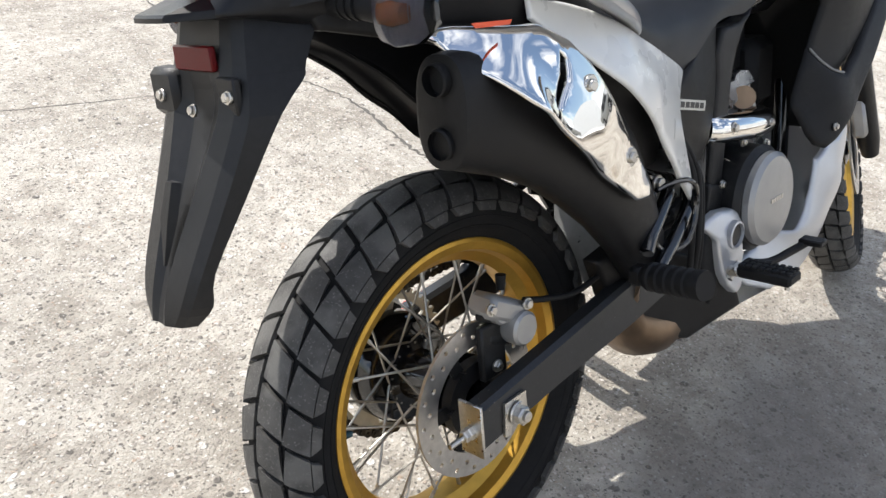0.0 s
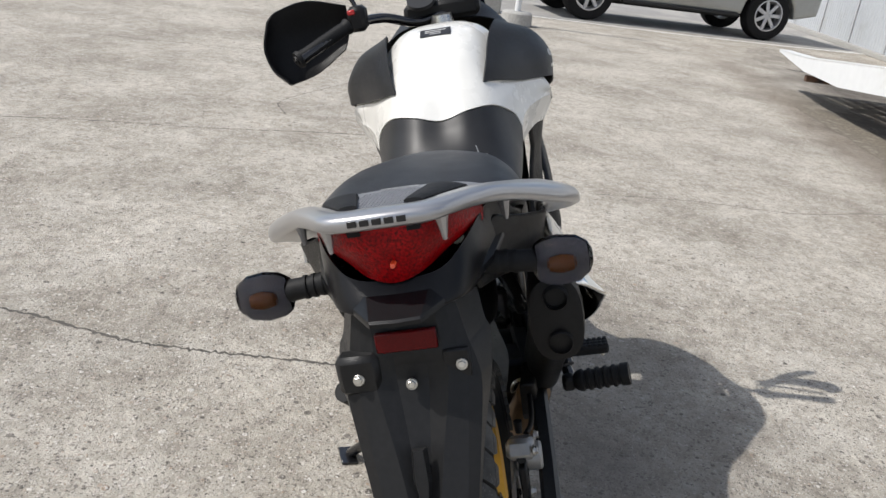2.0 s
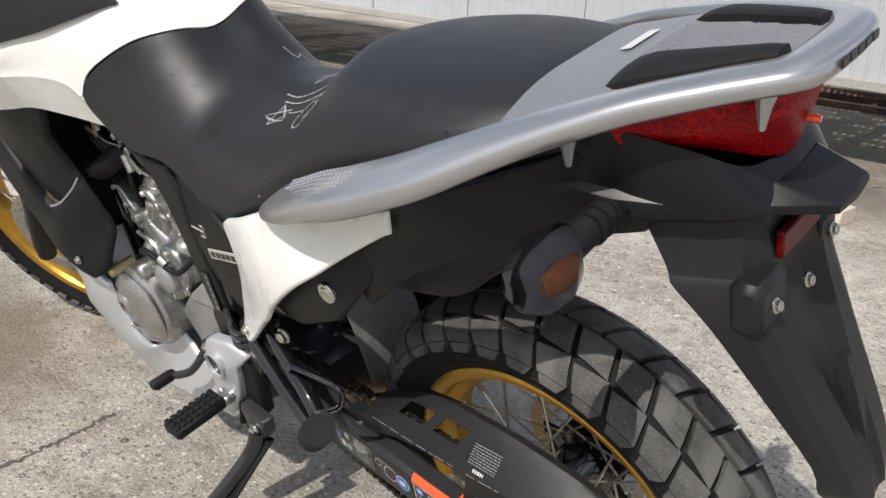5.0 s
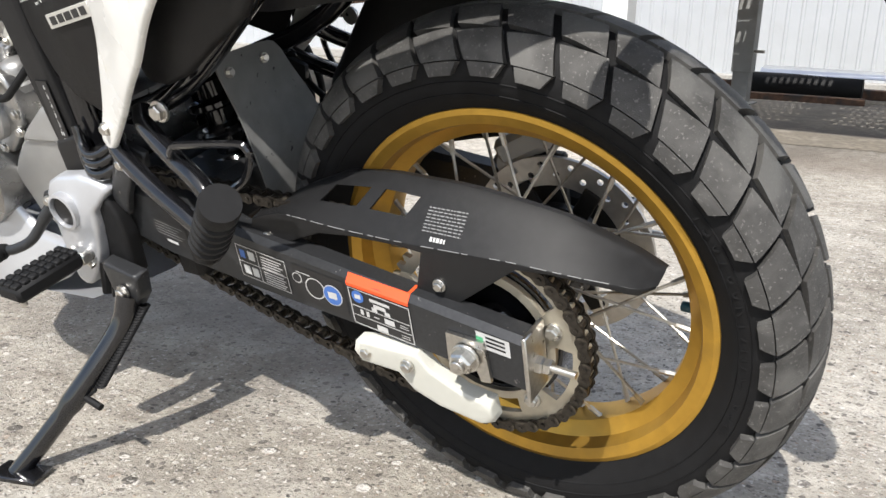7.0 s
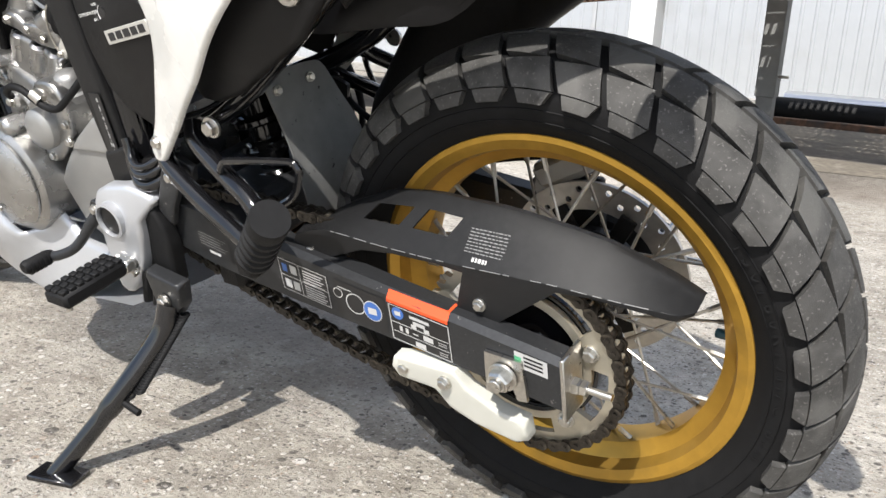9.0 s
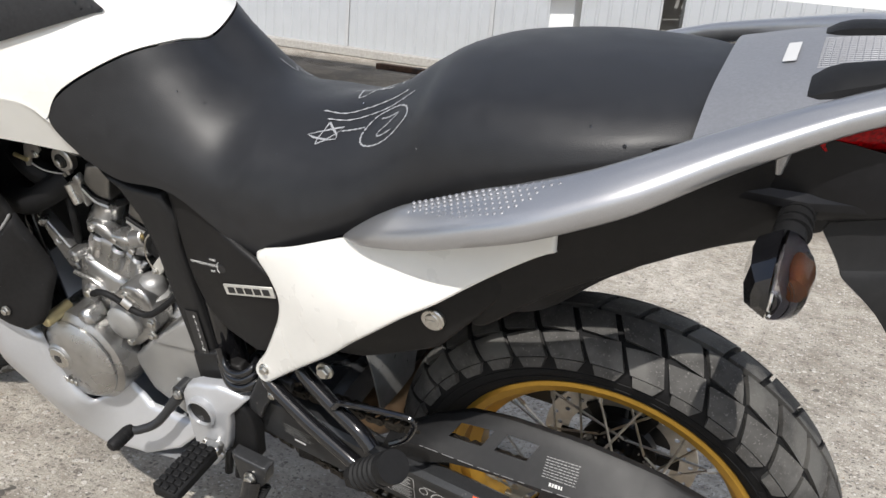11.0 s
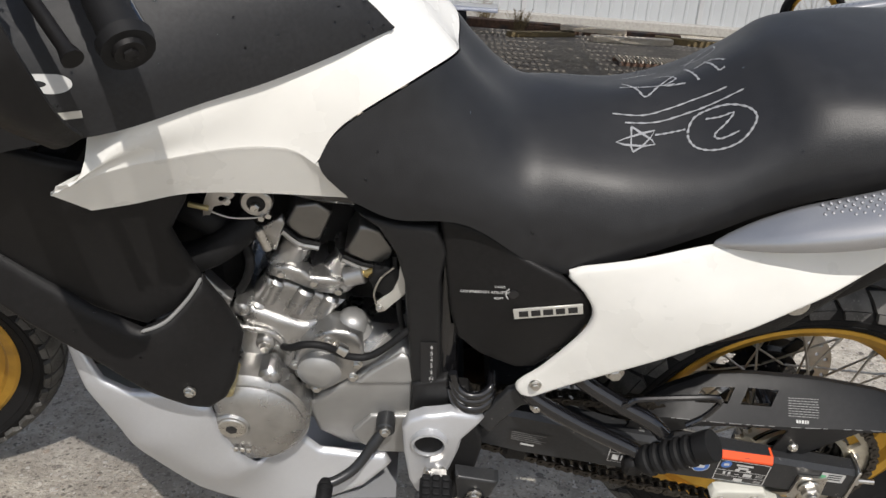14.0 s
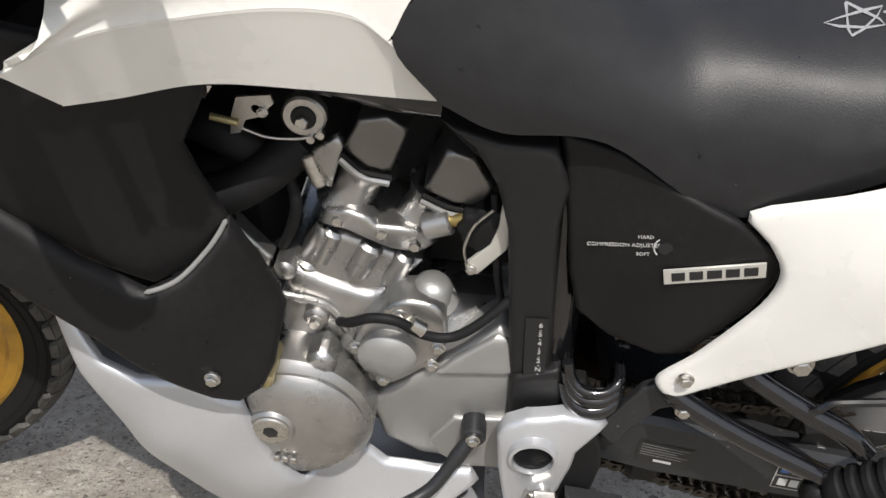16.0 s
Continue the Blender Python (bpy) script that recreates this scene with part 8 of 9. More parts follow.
part("guard_fin", g, M_GREY_PLASTIC, mudguard, "small raised fin")

# ---- grab rail and carrier ----
RAIL = [((0.276, 0.184, 0.803), 0.004, 0.004), ((0.262, 0.188, 0.812), 0.018, 0.010), ((0.235, 0.195, 0.827), 0.036, 0.019), ((0.200, 0.204, 0.845), 0.050, 0.025), ((0.150, 0.214, 0.866), 0.058, 0.029), ((0.100, 0.221, 0.888), 0.060, 0.031),
        ((0.050, 0.224, 0.907), 0.056, 0.032), ((0.0, 0.216, 0.925), 0.050, 0.032), ((-0.050, 0.200, 0.944), 0.046, 0.031), ((-0.120, 0.162, 0.972), 0.042, 0.027), ((-0.200, 0.121, 0.999), 0.040, 0.025), ((-0.260, 0.089, 1.013), 0.040, 0.023),
        ((-0.296, 0.068, 1.019), 0.040, 0.022), ((-0.311, 0.056, 1.021), 0.040, 0.022), ((-0.318, 0.038, 1.022), 0.038, 0.022), ((-0.321, 0.0, 1.023), 0.038, 0.022)]
left = [(np.array(p), w, h) for p, w, h in RAIL]
path = left + [(p * np.array((1, -1, 1)), w, h) for p, w, h in left[-2::-1]]
ctr = spline([p for p, _, _ in path], 5)
wid = [float(v[0]) for v in spline([(w,) for _, w, _ in path], 5)]
hei = [float(v[0]) for v in spline([(h,) for _, _, h in path], 5)]
rings = []
for i, p in enumerate(ctr):
    d = ctr[min(i + 1, len(ctr) - 1)] - ctr[max(i - 1, 0)]
    side = Vector((d[1], -d[0], 0)).normalized()
    ring = []
    for k in range(16):
        a = 2 * math.pi * k / 16
        u = wid[i] / 2 * math.copysign(abs(math.cos(a)) ** 0.6, math.cos(a))
        v = hei[i] / 2 * math.copysign(abs(math.sin(a)) ** 0.75, math.sin(a))
        q = Vector(p) + side * u + Vector((0, 0, v))
        # the broad front blades slope outwards
        q.z -= (abs(q.y) - abs(p[1])) * 0.36 * min(1.0, max(0.0, (p[0] + 0.20) / 0.15))
        ring.append(tuple(q))
    rings.append(ring)
g = Geo()
g.loft(rings)
rail = part("grab_rail", g, M_RACK, None, "grey metallic grab rail and carrier", sharp=45)
DECK = [[(-0.085, -0.150, 0.966), (-0.085, -0.08, 0.986), (-0.085, 0, 0.989), (-0.085, 0.08, 0.986), (-0.085, 0.150, 0.966)], [(-0.18, -0.120, 0.997), (-0.18, -0.07, 1.009), (-0.18, 0, 1.012), (-0.18, 0.07, 1.009), (-0.18, 0.120, 0.997)],
        [(-0.308, -0.062, 1.026), (-0.308, -0.035, 1.0285), (-0.308, 0, 1.029), (-0.308, 0.035, 1.0285), (-0.308, 0.062, 1.026)]]
deck_geo = sheet(DECK, 6, 5, 0.012, inward=(-0.2, 0, 0.8))
part("carrier_deck", deck_geo, M_DECK, rail, "grey carrier deck with moulded ribs")
deck_tree = BVHTree.FromPolygons([Vector(p) for p in deck_geo.v], deck_geo.f)


def on_deck(x, y, lift=0.0):
    hit = deck_tree.ray_cast(Vector((x, y, 1.3)), Vector((0, 0, -1)))[0]
    return (hit if hit else Vector((x, y, 1.0))) + Vector((0, 0, lift))


for k in range(17):
    y = -0.040 + 0.005 * k
    g = Geo()
    g.tube([on_deck(x, y, 0.0001) for x in np.linspace(-0.172, -0.302, 9)], 0.0009, 5)
    part("deck_rib", g, M_DECK, rail)
for k in range(20):
    x = -0.175 - 0.0066 * k
    g = Geo()
    g.tube([on_deck(x, y, 0.0) for y in np.linspace(-0.04, 0.04, 7)], 0.0008, 5)
    part("deck_rib", g, M_DECK, rail)
for sd in (1, -1):
    g = Geo()
    rows = []
    for t in np.linspace(0, 1, 12):
        x = -0.168 - 0.142 * t
        yc = sd * float(np.interp(t, [0, 0.35, 1.0], [0.076, 0.066, 0.036]))
        w = float(np.interp(t, [0, 0.12, 0.5, 0.92, 1.0], [0.018, 0.027, 0.021, 0.012, 0.008]))
        top = 0.010 * min(1.0, t * 5, (1 - t) * 8) ** 0.5
        rows.append([tuple(on_deck(x, yc + w * u, top * k - 0.001)) for u, k in ((-1, 0.0), (-0.92, 0.8), (-0.6, 1.0), (0.0, 1.05), (0.6, 1.0), (0.92, 0.8), (1, 0.0))])
    g.grid(rows)
    part("rubber_pad", g, M_SOFT, rail, "black rubber carrier pad")
    for x, y in ((-0.300, 0.070), (-0.165, 0.140)):
        g = Geo()
        zt = 1.014 if x < -0.2 else 0.984
        g.tube([(x, sd * y, zt), (x + 0.002, sd * y, zt - 0.016), (x + 0.003, sd * y, zt - 0.036)], [0.010, 0.0065, 0.0030], 8)
        part("cargo_hook", g, M_RACK, rail)
g = Geo()
g.grid([[tuple(on_deck(x, y, 0.0022)) for y in (-0.028, 0, 0.024)] for x in (-0.140, -0.152)])
part("sticker", g, M_LABEL_WHITE, rail, "white paper sticker")
g = Geo()
for k in range(5):
    g.box((-0.3398, 0.029 - k * 0.0145, 1.0245), (0.0022, 0.0110, 0.0075), 0.0004)
mk = part("rail_mark", g, M_LABEL_BLACK, rail, "dark raised marks")
stud0 = None
order = np.argsort([p[0] for p in ctr[:len(ctr) // 2]])
xs_, ys_, zs_ = [np.array([ctr[i][k] for i in order]) for k in range(3)]
ws_, hs_ = np.array([wid[i] for i in order]), np.array([hei[i] for i in order])
for sd in (1, -1):
    for r in range(8):
        for k in range(22):
            x = 0.178 - k * 0.0076 - (r % 2) * 0.0038
            zc, yc, w, h = [float(np.interp(x, xs_, v)) for v in (zs_, ys_, ws_, hs_)]
            u = -0.30 * w + r * 0.0062
            if u > w * float(np.interp(x, [0.0, 0.06, 0.10, 0.172], [-0.32, 0.26, 0.28, -0.04])):
                continue
            y = yc + u
            z = zc + h / 2 * max(0.0, 1 - abs(2 * u / w) ** 3.3) ** 0.38 - u * 0.36 - 0.0002
            p0 = pose(x, sd * y, z, 70 if sd > 0 else 110)
            if stud0 is None:
                g = Geo()
                g.lathe([(0.0025, -0.001), (0.0022, 0.0002), (0.0012, 0.0007), (0.0001, 0.0009)], n=8)
                stud0 = part("grip_stud", g, M_DECK, rail)
                stud0.matrix_basis = p0
            else:
                share("grip_stud", stud0, p0, rail)

# ---- rear turn signals ----
SIG = Vector((-0.178, 0.212, 0.887))
for sd in (1, -1):
    g = Geo()
    g.tube([(-0.185, sd * 0.085, 0.900), (-0.184, sd * 0.115, 0.897), (-0.182, sd * 0.150, 0.893), (-0.180, sd * 0.172, 0.890)], [0.018, 0.0155, 0.0150, 0.0160], 16)
    for k in range(3):
        g.tube([(-0.184, sd * (0.118 + 0.012 * k), 0.8965 - 0.001 * k), (-0.184, sd * (0.123 + 0.012 * k), 0.8962 - 0.001 * k)], 0.0168, 16)
    stem = part("turn_signal", g, M_SOFT, None, "rear turn signal on a black rubber stem")
    # lamp with a faceted black front half and a ribbed smoky lens as its rear half
    stations = ((0.166, 0.012, 0.010, 0.008), (0.172, 0.026, 0.018, 0.016), (0.182, 0.032, 0.023, 0.024), (0.202, 0.0350, 0.025, 0.032), (0.228, 0.0315, 0.022, 0.029), (0.243, 0.021, 0.014, 0.018), (0.248, 0.010, 0.006, 0.008))
    g = Geo()
    g.loft([[(SIG.x, sd * y, SIG.z + r), (SIG.x + a * 0.85, sd * y, SIG.z + r * 0.62), (SIG.x + a, sd * y, SIG.z), (SIG.x + a * 0.85, sd * y, SIG.z - r * 0.62), (SIG.x, sd * y, SIG.z - r), (SIG.x - 0.001, sd * y, SIG.z - r * 0.5), (SIG.x - 0.001, sd * y, SIG.z + r * 0.5)]
            for y, r, a, b in stations])
    part("lamp_body", g, M_BLACK_GLOSS, stem, "black lamp housing", sharp=20)
    g = Geo()
    ys = np.linspace(stations[0][0], stations[-1][0], 61)
    rr, bb = [np.interp(ys, [q[0] for q in stations], [q[k] for q in stations]) for k in (1, 3)]
    arc = [(-math.sin(a) ** 0.7, math.cos(a)) for a in np.linspace(0.02, math.pi - 0.02, 15)]
    for scale_, ripple in ((1.0, 0.0), (0.93, 0.0009)):
        g.grid([[(SIG.x - 0.0005 + u * b * scale_ + ripple * (i % 2), sd * y, SIG.z + v * r * scale_) for u, v in arc] for i, (y, r, b) in enumerate(zip(ys, rr, bb))])
    part("lens", g, M_SMOKE, stem, "smoky clear ribbed lens", sharp=30)
    g = Geo()
    g.grid([[(SIG.x - 0.004 - 0.006 * (1 - abs(v)), sd * y, SIG.z + v * r * 0.86) for v in np.linspace(-1, 1, 7)] for y, r in zip(ys[6:-6:6], rr[6:-6:6])])
    part("inner_shell", g, M_SHELL, stem, "silvered inner shell")
    g = Geo()
    g.lathe([(0.0001, -0.019), (0.009, -0.016), (0.012, 0.0), (0.009, 0.016), (0.0001, 0.019)], n=16)
    b = part("bulb", g, M_AMBER, stem, "amber bulb")
    b.matrix_basis = pose(SIG.x - 0.016, sd * 0.206, SIG.z)


# ---- brake caliper ----
g = Geo()
g.box((0.040, -0.100, 0.452), (0.085, 0.050, 0.036), 0.010, Matrix.Translation((0.04, 0, 0.45)) @ Matrix.Rotation(radians(28), 4, "Y") @ Matrix.Translation((-0.04, 0, -0.45)))
g.cyl((0.060, -0.085, 0.420), (0.060, -0.135, 0.420), 0.026, 28, 0.004)
g.cyl((0.032, -0.09, 0.452), (0.032, -0.120, 0.452), 0.018, 24, 0.003)
caliper = part("rear_caliper", g, M_ALU_MATT, None, "grey cast rear brake caliper")
g = Geo()
g.box((0.02, -0.10, 0.395), (0.05, 0.014, 0.085), 0.006, Matrix.Identity(4))
g.cyl((0.012, -0.10, 0.415), (0.06, -0.10, 0.395), 0.009, 14, 0.002)
g.cyl((0.000, -0.10, 0.455), (0.090, -0.10, 0.415), 0.0085, 14, 0.002)
part("caliper_bracket", g, M_GREY_PLASTIC, caliper)
for p in ((0.075, -0.125, 0.452), (0.000, -0.124, 0.470), (0.020, -0.110, 0.372)):
    bolt(p, (0, -1, 0), 0.007, caliper, M_STEEL)
g = Geo()
g.tube([(0.048, -0.10, 0.478), (0.050, -0.10, 0.50)], [0.006, 0.008], 12)
part("bleed_nipple", g, M_SOFT, caliper)
hose([(0.085, -0.11, 0.450), (0.13, -0.118, 0.438), (0.20, -0.12, 0.425), (0.30, -0.120, 0.438), (0.38, -0.135, 0.46), (0.44, -0.16, 0.48)], 0.005, name="brake_hose")
g = Geo()
g.tube([(0.303, -0.105 - 0.022 * math.cos(a), 0.415 + 0.024 * math.sin(a)) for a in np.linspace(-0.4, 3.3, 14)], 0.004, 8)
g.box((0.303, -0.128, 0.400), (0.020, 0.003, 0.034), 0.001)
part("hose_clip", g, M_STEEL, None, "zinc hose clip")

# ---- footpeg plates ----
plate = slab([(0.617, 0.430), (0.608, 0.446), (0.588, 0.456), (0.550, 0.460), (0.520, 0.453), (0.5016, 0.444), (0.514, 0.430), (0.531, 0.412), (0.534, 0.388), (0.543, 0.352), (0.555, 0.322), (0.572, 0.303), (0.588, 0.303), (0.602, 0.332), (0.612, 0.384)],
             [(0.58, 0.41, 0.190), (0.5016, 0.444, 0.166), (0.55, 0.456, 0.172), (0.60, 0.45, 0.176), (0.585, 0.31, 0.196), (0.54, 0.36, 0.182), (0.61, 0.40, 0.184)], 0.018, edge=0.006, res=0.009, holes=[ring2(0.5775, 0.412, 0.0215, 24)])
plates = both("footpeg_plate", plate, M_SILVER, "silver cast footpeg plate with a round hole")
for sd, ob in zip((1, -1), plates):
    g = Geo()
    g.lathe([(0.0265, 0.178), (0.0255, 0.1915), (0.0220, 0.1925), (0.0205, 0.180)], (0, 0, 0), 28)
    g2 = g if sd > 0 else g.mirrored()
    r = part("hole_rim", g2, M_SILVER, ob)
    r.matrix_basis = pose(0.5775, 0, 0.412)
    g = Geo()
    g.cyl((0.5775, sd * 0.160, 0.412), (0.5775, sd * 0.1880, 0.412), 0.0212, 28, 0.002)
    part("pivot_bolt", g, M_TAIL, ob)
    # rubber footpeg with its bracket
    g = Geo()
    g.tube([(0.560, sd * 0.178, 0.350), (0.562, sd * 0.212, 0.352)], 0.010, 12)
    g.box((0.560, sd * 0.200, 0.354), (0.030, 0.020, 0.018), 0.004)
    g.tube([(0.548, sd * 0.194, 0.338), (0.580, sd * 0.194, 0.360)], 0.0045, 10)
    mount = part("footpeg", g, M_STEEL, ob, "folding footpeg with black rubber top")
    g = Geo()
    g.box((0.564, sd * 0.256, 0.358), (0.046, 0.098, 0.022), 0.007)
    part("peg_rubber", g, M_SOFT, ob, "grooved black rubber")
    for k in range(8):
        for x in (0.5500, 0.5640, 0.5780):
            g = Geo()
            g.box((x, sd * (0.214 + k * 0.0120), 0.3695), (0.0115, 0.0095, 0.006), 0.0015)
            part("peg_rib", g, M_SOFT, ob)
    g = Geo()
    g.tube([(0.566, sd * 0.290, 0.348), (0.566, sd * 0.290, 0.334)], [0.004, 0.005], 8)
    part("peg_feeler", g, M_STEEL, ob)
heel = slab([(0.545, 0.430), (0.514, 0.432), (0.502, 0.405), (0.499, 0.376), (0.506, 0.318), (0.534, 0.288), (0.560, 0.300)], [(0.5, 0.4, 0.167)], 0.022, edge=0.006, res=0.014)
both("heel_guard", heel, M_SOFT, "black rubber heel guard")

# ---- shift lever ----
g = Geo()
g.cyl((0.641, 0.135, 0.407), (0.641, 0.166, 0.407), 0.014, 20, 0.002)
g.tube(spline([(0.641, 0.158, 0.405), (0.655, 0.170, 0.385), (0.680, 0.190, 0.352), (0.705, 0.205, 0.340), (0.722, 0.212, 0.338)], 6), [0.009] * 8 + [0.0075] * 17, 10)
shift = part("shift_lever", g, M_SWING, None, "dark steel gear shift lever")
g = Geo()
g.tube([(0.722, 0.206, 0.338), (0.722, 0.212, 0.338), (0.722, 0.250, 0.340), (0.722, 0.254, 0.340)], [0.008, 0.0105, 0.0105, 0.008], 14)
for k in range(5):
    g.tube([(0.722, 0.216 + 0.007 * k, 0.338), (0.722, 0.219 + 0.007 * k, 0.338)], 0.0118, 14)
part("shift_rubber", g, M_SOFT, shift, "ribbed rubber toe piece")
bolt((0.641, 0.167, 0.407), (0, 1, 0), 0.006, shift, M_STEEL)
g = Geo()
g.tube(spline([(0.62, -0.19, 0.345), (0.68, -0.205, 0.33), (0.74, -0.22, 0.335), (0.775, -0.235, 0.345)], 6), 0.008, 10)
g.box((0.775, -0.245, 0.348), (0.030, 0.045, 0.012), 0.003)
part("brake_pedal", g, M_BLACK_PLASTIC, None, "black rear brake pedal")

# ---- passenger peg brackets ----
for sd in (1, -1):
    for pts in ([(0.458, 0.158, 0.518), (0.441, 0.170, 0.503), (0.377, 0.186, 0.474), (0.312, 0.200, 0.451), (0.280, 0.206, 0.438)],
                [(0.396, 0.156, 0.560), (0.382, 0.168, 0.544), (0.330, 0.184, 0.519), (0.285, 0.197, 0.502), (0.262, 0.204, 0.484)]):
        g = Geo()
        g.tube(spline([(x, sd * y, z) for x, y, z in pts], 6), 0.0115, 12)
        part("peg_bracket", g, M_BLACK_GLOSS, None, "gloss black tube bracket")
    if sd > 0:
        g = Geo()
        g.tube(spline([(0.330, 0.188, 0.515), (0.320, 0.195, 0.528), (0.314, 0.195, 0.536), (0.300, 0.195, 0.542), (0.215, 0.195, 0.553), (0.201, 0.195, 0.549), (0.200, 0.195, 0.539), (0.213, 0.196, 0.515), (0.235, 0.200, 0.500)], 5), 0.0042, 8)
        part("peg_loop", g, M_BLACK_GLOSS, None, "bent black steel rod")
        a, b = Vector((0.283, 0.212, 0.430)), Vector((0.208, 0.239, 0.510))
    else:
        a, b = Vector((0.245, -0.212, 0.455)), Vector((0.230, -0.318, 0.468))
    d = (b - a).normalized()
    g = Geo()
    n = 15
    g.tube([a, a + d * 0.004] + [a + d * (0.012 + 0.0040 * k + (0.0016 if k % 2 else 0.0)) for k in range(22)] + [b - d * 0.003, b, b - d * 0.0005, b - d * 0.020],
           [0.015, 0.0185] + [(0.0222, 0.0190)[(k // 2) % 2] for k in range(22)] + [0.0225, 0.0218, 0.0180, 0.0160], 20)
    peg = part("passenger_peg", g, M_SOFT, None, "folded black rubber passenger footpeg" if sd > 0 else "folded-out black rubber passenger footpeg")
    g = Geo()
    g.tube([b - d * 0.0195, b - d * 0.0188], 0.0158, 20)
    part("peg_end", g, M_BLACK_GLOSS, peg, "glossy black hollow end")
    g = Geo()
    g.box(tuple(a - d * 0.012), (0.03, 0.026, 0.03), 0.006)
    part("peg_mount", g, M_BLACK_PLASTIC, peg)
    bolt((0.342, sd * 0.174, 0.568), (0, sd, 0), 0.0095, bike, M_STEEL, "frame_bolt")
    bolt((0.436, sd * 0.178, 0.494), (0, sd, 0), 0.0065, bike, M_STEEL, "frame_bolt")

# ---- side stand ----
foot_b = Vector((0.594, 0.378, 0.112))
g = Geo()
g.tube(spline([(0.502, 0.190, 0.300), (0.508, 0.212, 0.262), (0.535, 0.272, 0.205), (0.570, 0.335, 0.148), foot_b[:]], 8), [0.0155] * 20 + [0.013] * 13, 14)
stand = part("side_stand", g, M_BLACK_GLOSS, None, "gloss black side stand, lowered")
up = Vector((0, math.sin(radians(LEAN)), math.cos(radians(LEAN))))
g = Geo()
g.box((0, 0, 0.004), (0.070, 0.042, 0.008), 0.003)
pad = part("stand_foot", g, M_BLACK_GLOSS, stand, "flat stand foot")
floor_b = foot_b - up * (up.dot(foot_b) + LIFT)
pad.matrix_basis = facing(floor_b - Vector((0.008, 0, 0)), (0.9, 0.3, 0.09), up.cross(Vector((1, 0, 0))))
g = slab([(0.535, 0.345), (0.470, 0.335), (0.478, 0.300), (0.500, 0.275), (0.528, 0.290)], [(0.5, 0.3, 0.192)], 0.022, edge=0.004, res=0.012)
part("stand_bracket", g, M_SWING, None, "graphite stand bracket")
bolt((0.503, 0.195, 0.307), (0, 1, 0), 0.008, bike, M_STEEL, "stand_bolt")
coil = [(0.486 + 0.028 * t + 0.0068 * math.cos(t * 190), 0.182 + 0.086 * t + 0.0068 * math.sin(t * 190), 0.283 - 0.083 * t) for t in np.linspace(0, 1, 360)]
g = Geo()
g.tube(coil, 0.0021, 5)
g.tube([coil[-1], (0.530, 0.286, 0.188)], 0.0022, 6)
g.tube([(0.500, 0.285, 0.183), (0.538, 0.285, 0.193)], 0.005, 8)
part("stand_spring", g, M_SOFT, stand, "coiled black return spring")
for x in (0.548, 0.528):
    g = Geo()
    g.tube([(x, 0.178, 0.335), (x + 0.006, 0.186, 0.290)], 0.0065, 8)
    part("drain_tube", g, M_SOFT, None, "black rubber drain tube")
g = Geo()
g.box((0.44, 0.10, 0.325), (0.05, 0.06, 0.05), 0.012)
part("linkage", g, M_BLACK_PLASTIC, None, "black suspension linkage")

# ---- front end, steered to the left ----
AXIS_P, AXIS_D, STEER_DEG = Vector((1.10, 0, 1.0)), Vector((-0.4617, 0, 0.887)), 20
STEER = Matrix.Translation(AXIS_P) @ Matrix.Rotation(radians(STEER_DEG), 4, AXIS_D) @ Matrix.Translation(-AXIS_P)
front_wheel = wire_wheel("front_wheel", "gold anodised spoked front rim", 0.331, 0.100, 0.256, 0.036, 36, 0.040, 0.040, 44, STEER @ pose(1.515, 0, 0.331))
for sd in (1, -1):
    holes = [ring2(rr * math.cos(a), rr * math.sin(a), 0.004, 8) for rr, ph in ((0.115, 0), (0.103, 0.17)) for a in [ph + 2 * math.pi * k / 18 for k in range(18)]]
    part("brake_disc", slab(ring2(0, 0, 0.128, 64), [(0, 0, 0.062)], 0.005, edge=0, res=None, holes=holes + [ring2(0, 0, 0.09, 40)], side=sd), M_DISC, front_wheel, "drilled front brake disc")
    g = Geo()
    ax = Vector((1.515, sd * 0.098, 0.331))
    d = Vector((-0.4617, 0, 0.887))
    g.tube([ax - d * 0.03, ax + d * 0.02, ax + d * 0.30, ax + d * 0.34], [0.022, 0.028, 0.029, 0.031], 20)
    fork = part("fork_leg", g.turned(STEER), M_GREY_PLASTIC, None, "dark fork lower leg")
    g = Geo()
    g.tube([ax + d * 0.33, ax + d * 0.80], 0.0205, 20)
    part("fork_tube", g.turned(STEER), M_STEEL, fork, "bright steel fork tube")
    g = Geo()
    g.box((1.45, sd * 0.085, 0.42), (0.075, 0.035, 0.10), 0.010)
    part("front_caliper", g.turned(STEER), M_ALU_MATT, fork, "front brake caliper")
rows = []
for a in np.linspace(radians(35), radians(168), 10):
    r = 0.352
    rows.append([(1.515 + (r - 0.02) * math.cos(a), -0.064, 0.331 + (r - 0.02) * math.sin(a)), (1.515 + r * math.cos(a), -0.05, 0.331 + r * math.sin(a)), (1.515 + (r + 0.006) * math.cos(a), 0, 0.331 + (r + 0.006) * math.sin(a)),
                 (1.515 + r * math.cos(a), 0.05, 0.331 + r * math.sin(a)), (1.515 + (r - 0.02) * math.cos(a), 0.064, 0.331 + (r - 0.02) * math.sin(a))])
part("front_fender", sheet(rows, 3, 3, 0.004, inward=(1.515, 0, 0.331)).turned(STEER), M_BLACK_PLASTIC, None, "black plastic front fender")
g = Geo()
g.box((1.185, 0, 0.965), (0.09, 0.26, 0.035), 0.012, Matrix.Translation((1.185, 0, 0.965)) @ Matrix.Rotation(radians(-27), 4, "Y") @ Matrix.Translation((-1.185, 0, -0.965)))
part("triple_clamp", g.turned(STEER), M_GREY_PLASTIC, None, "fork clamp")
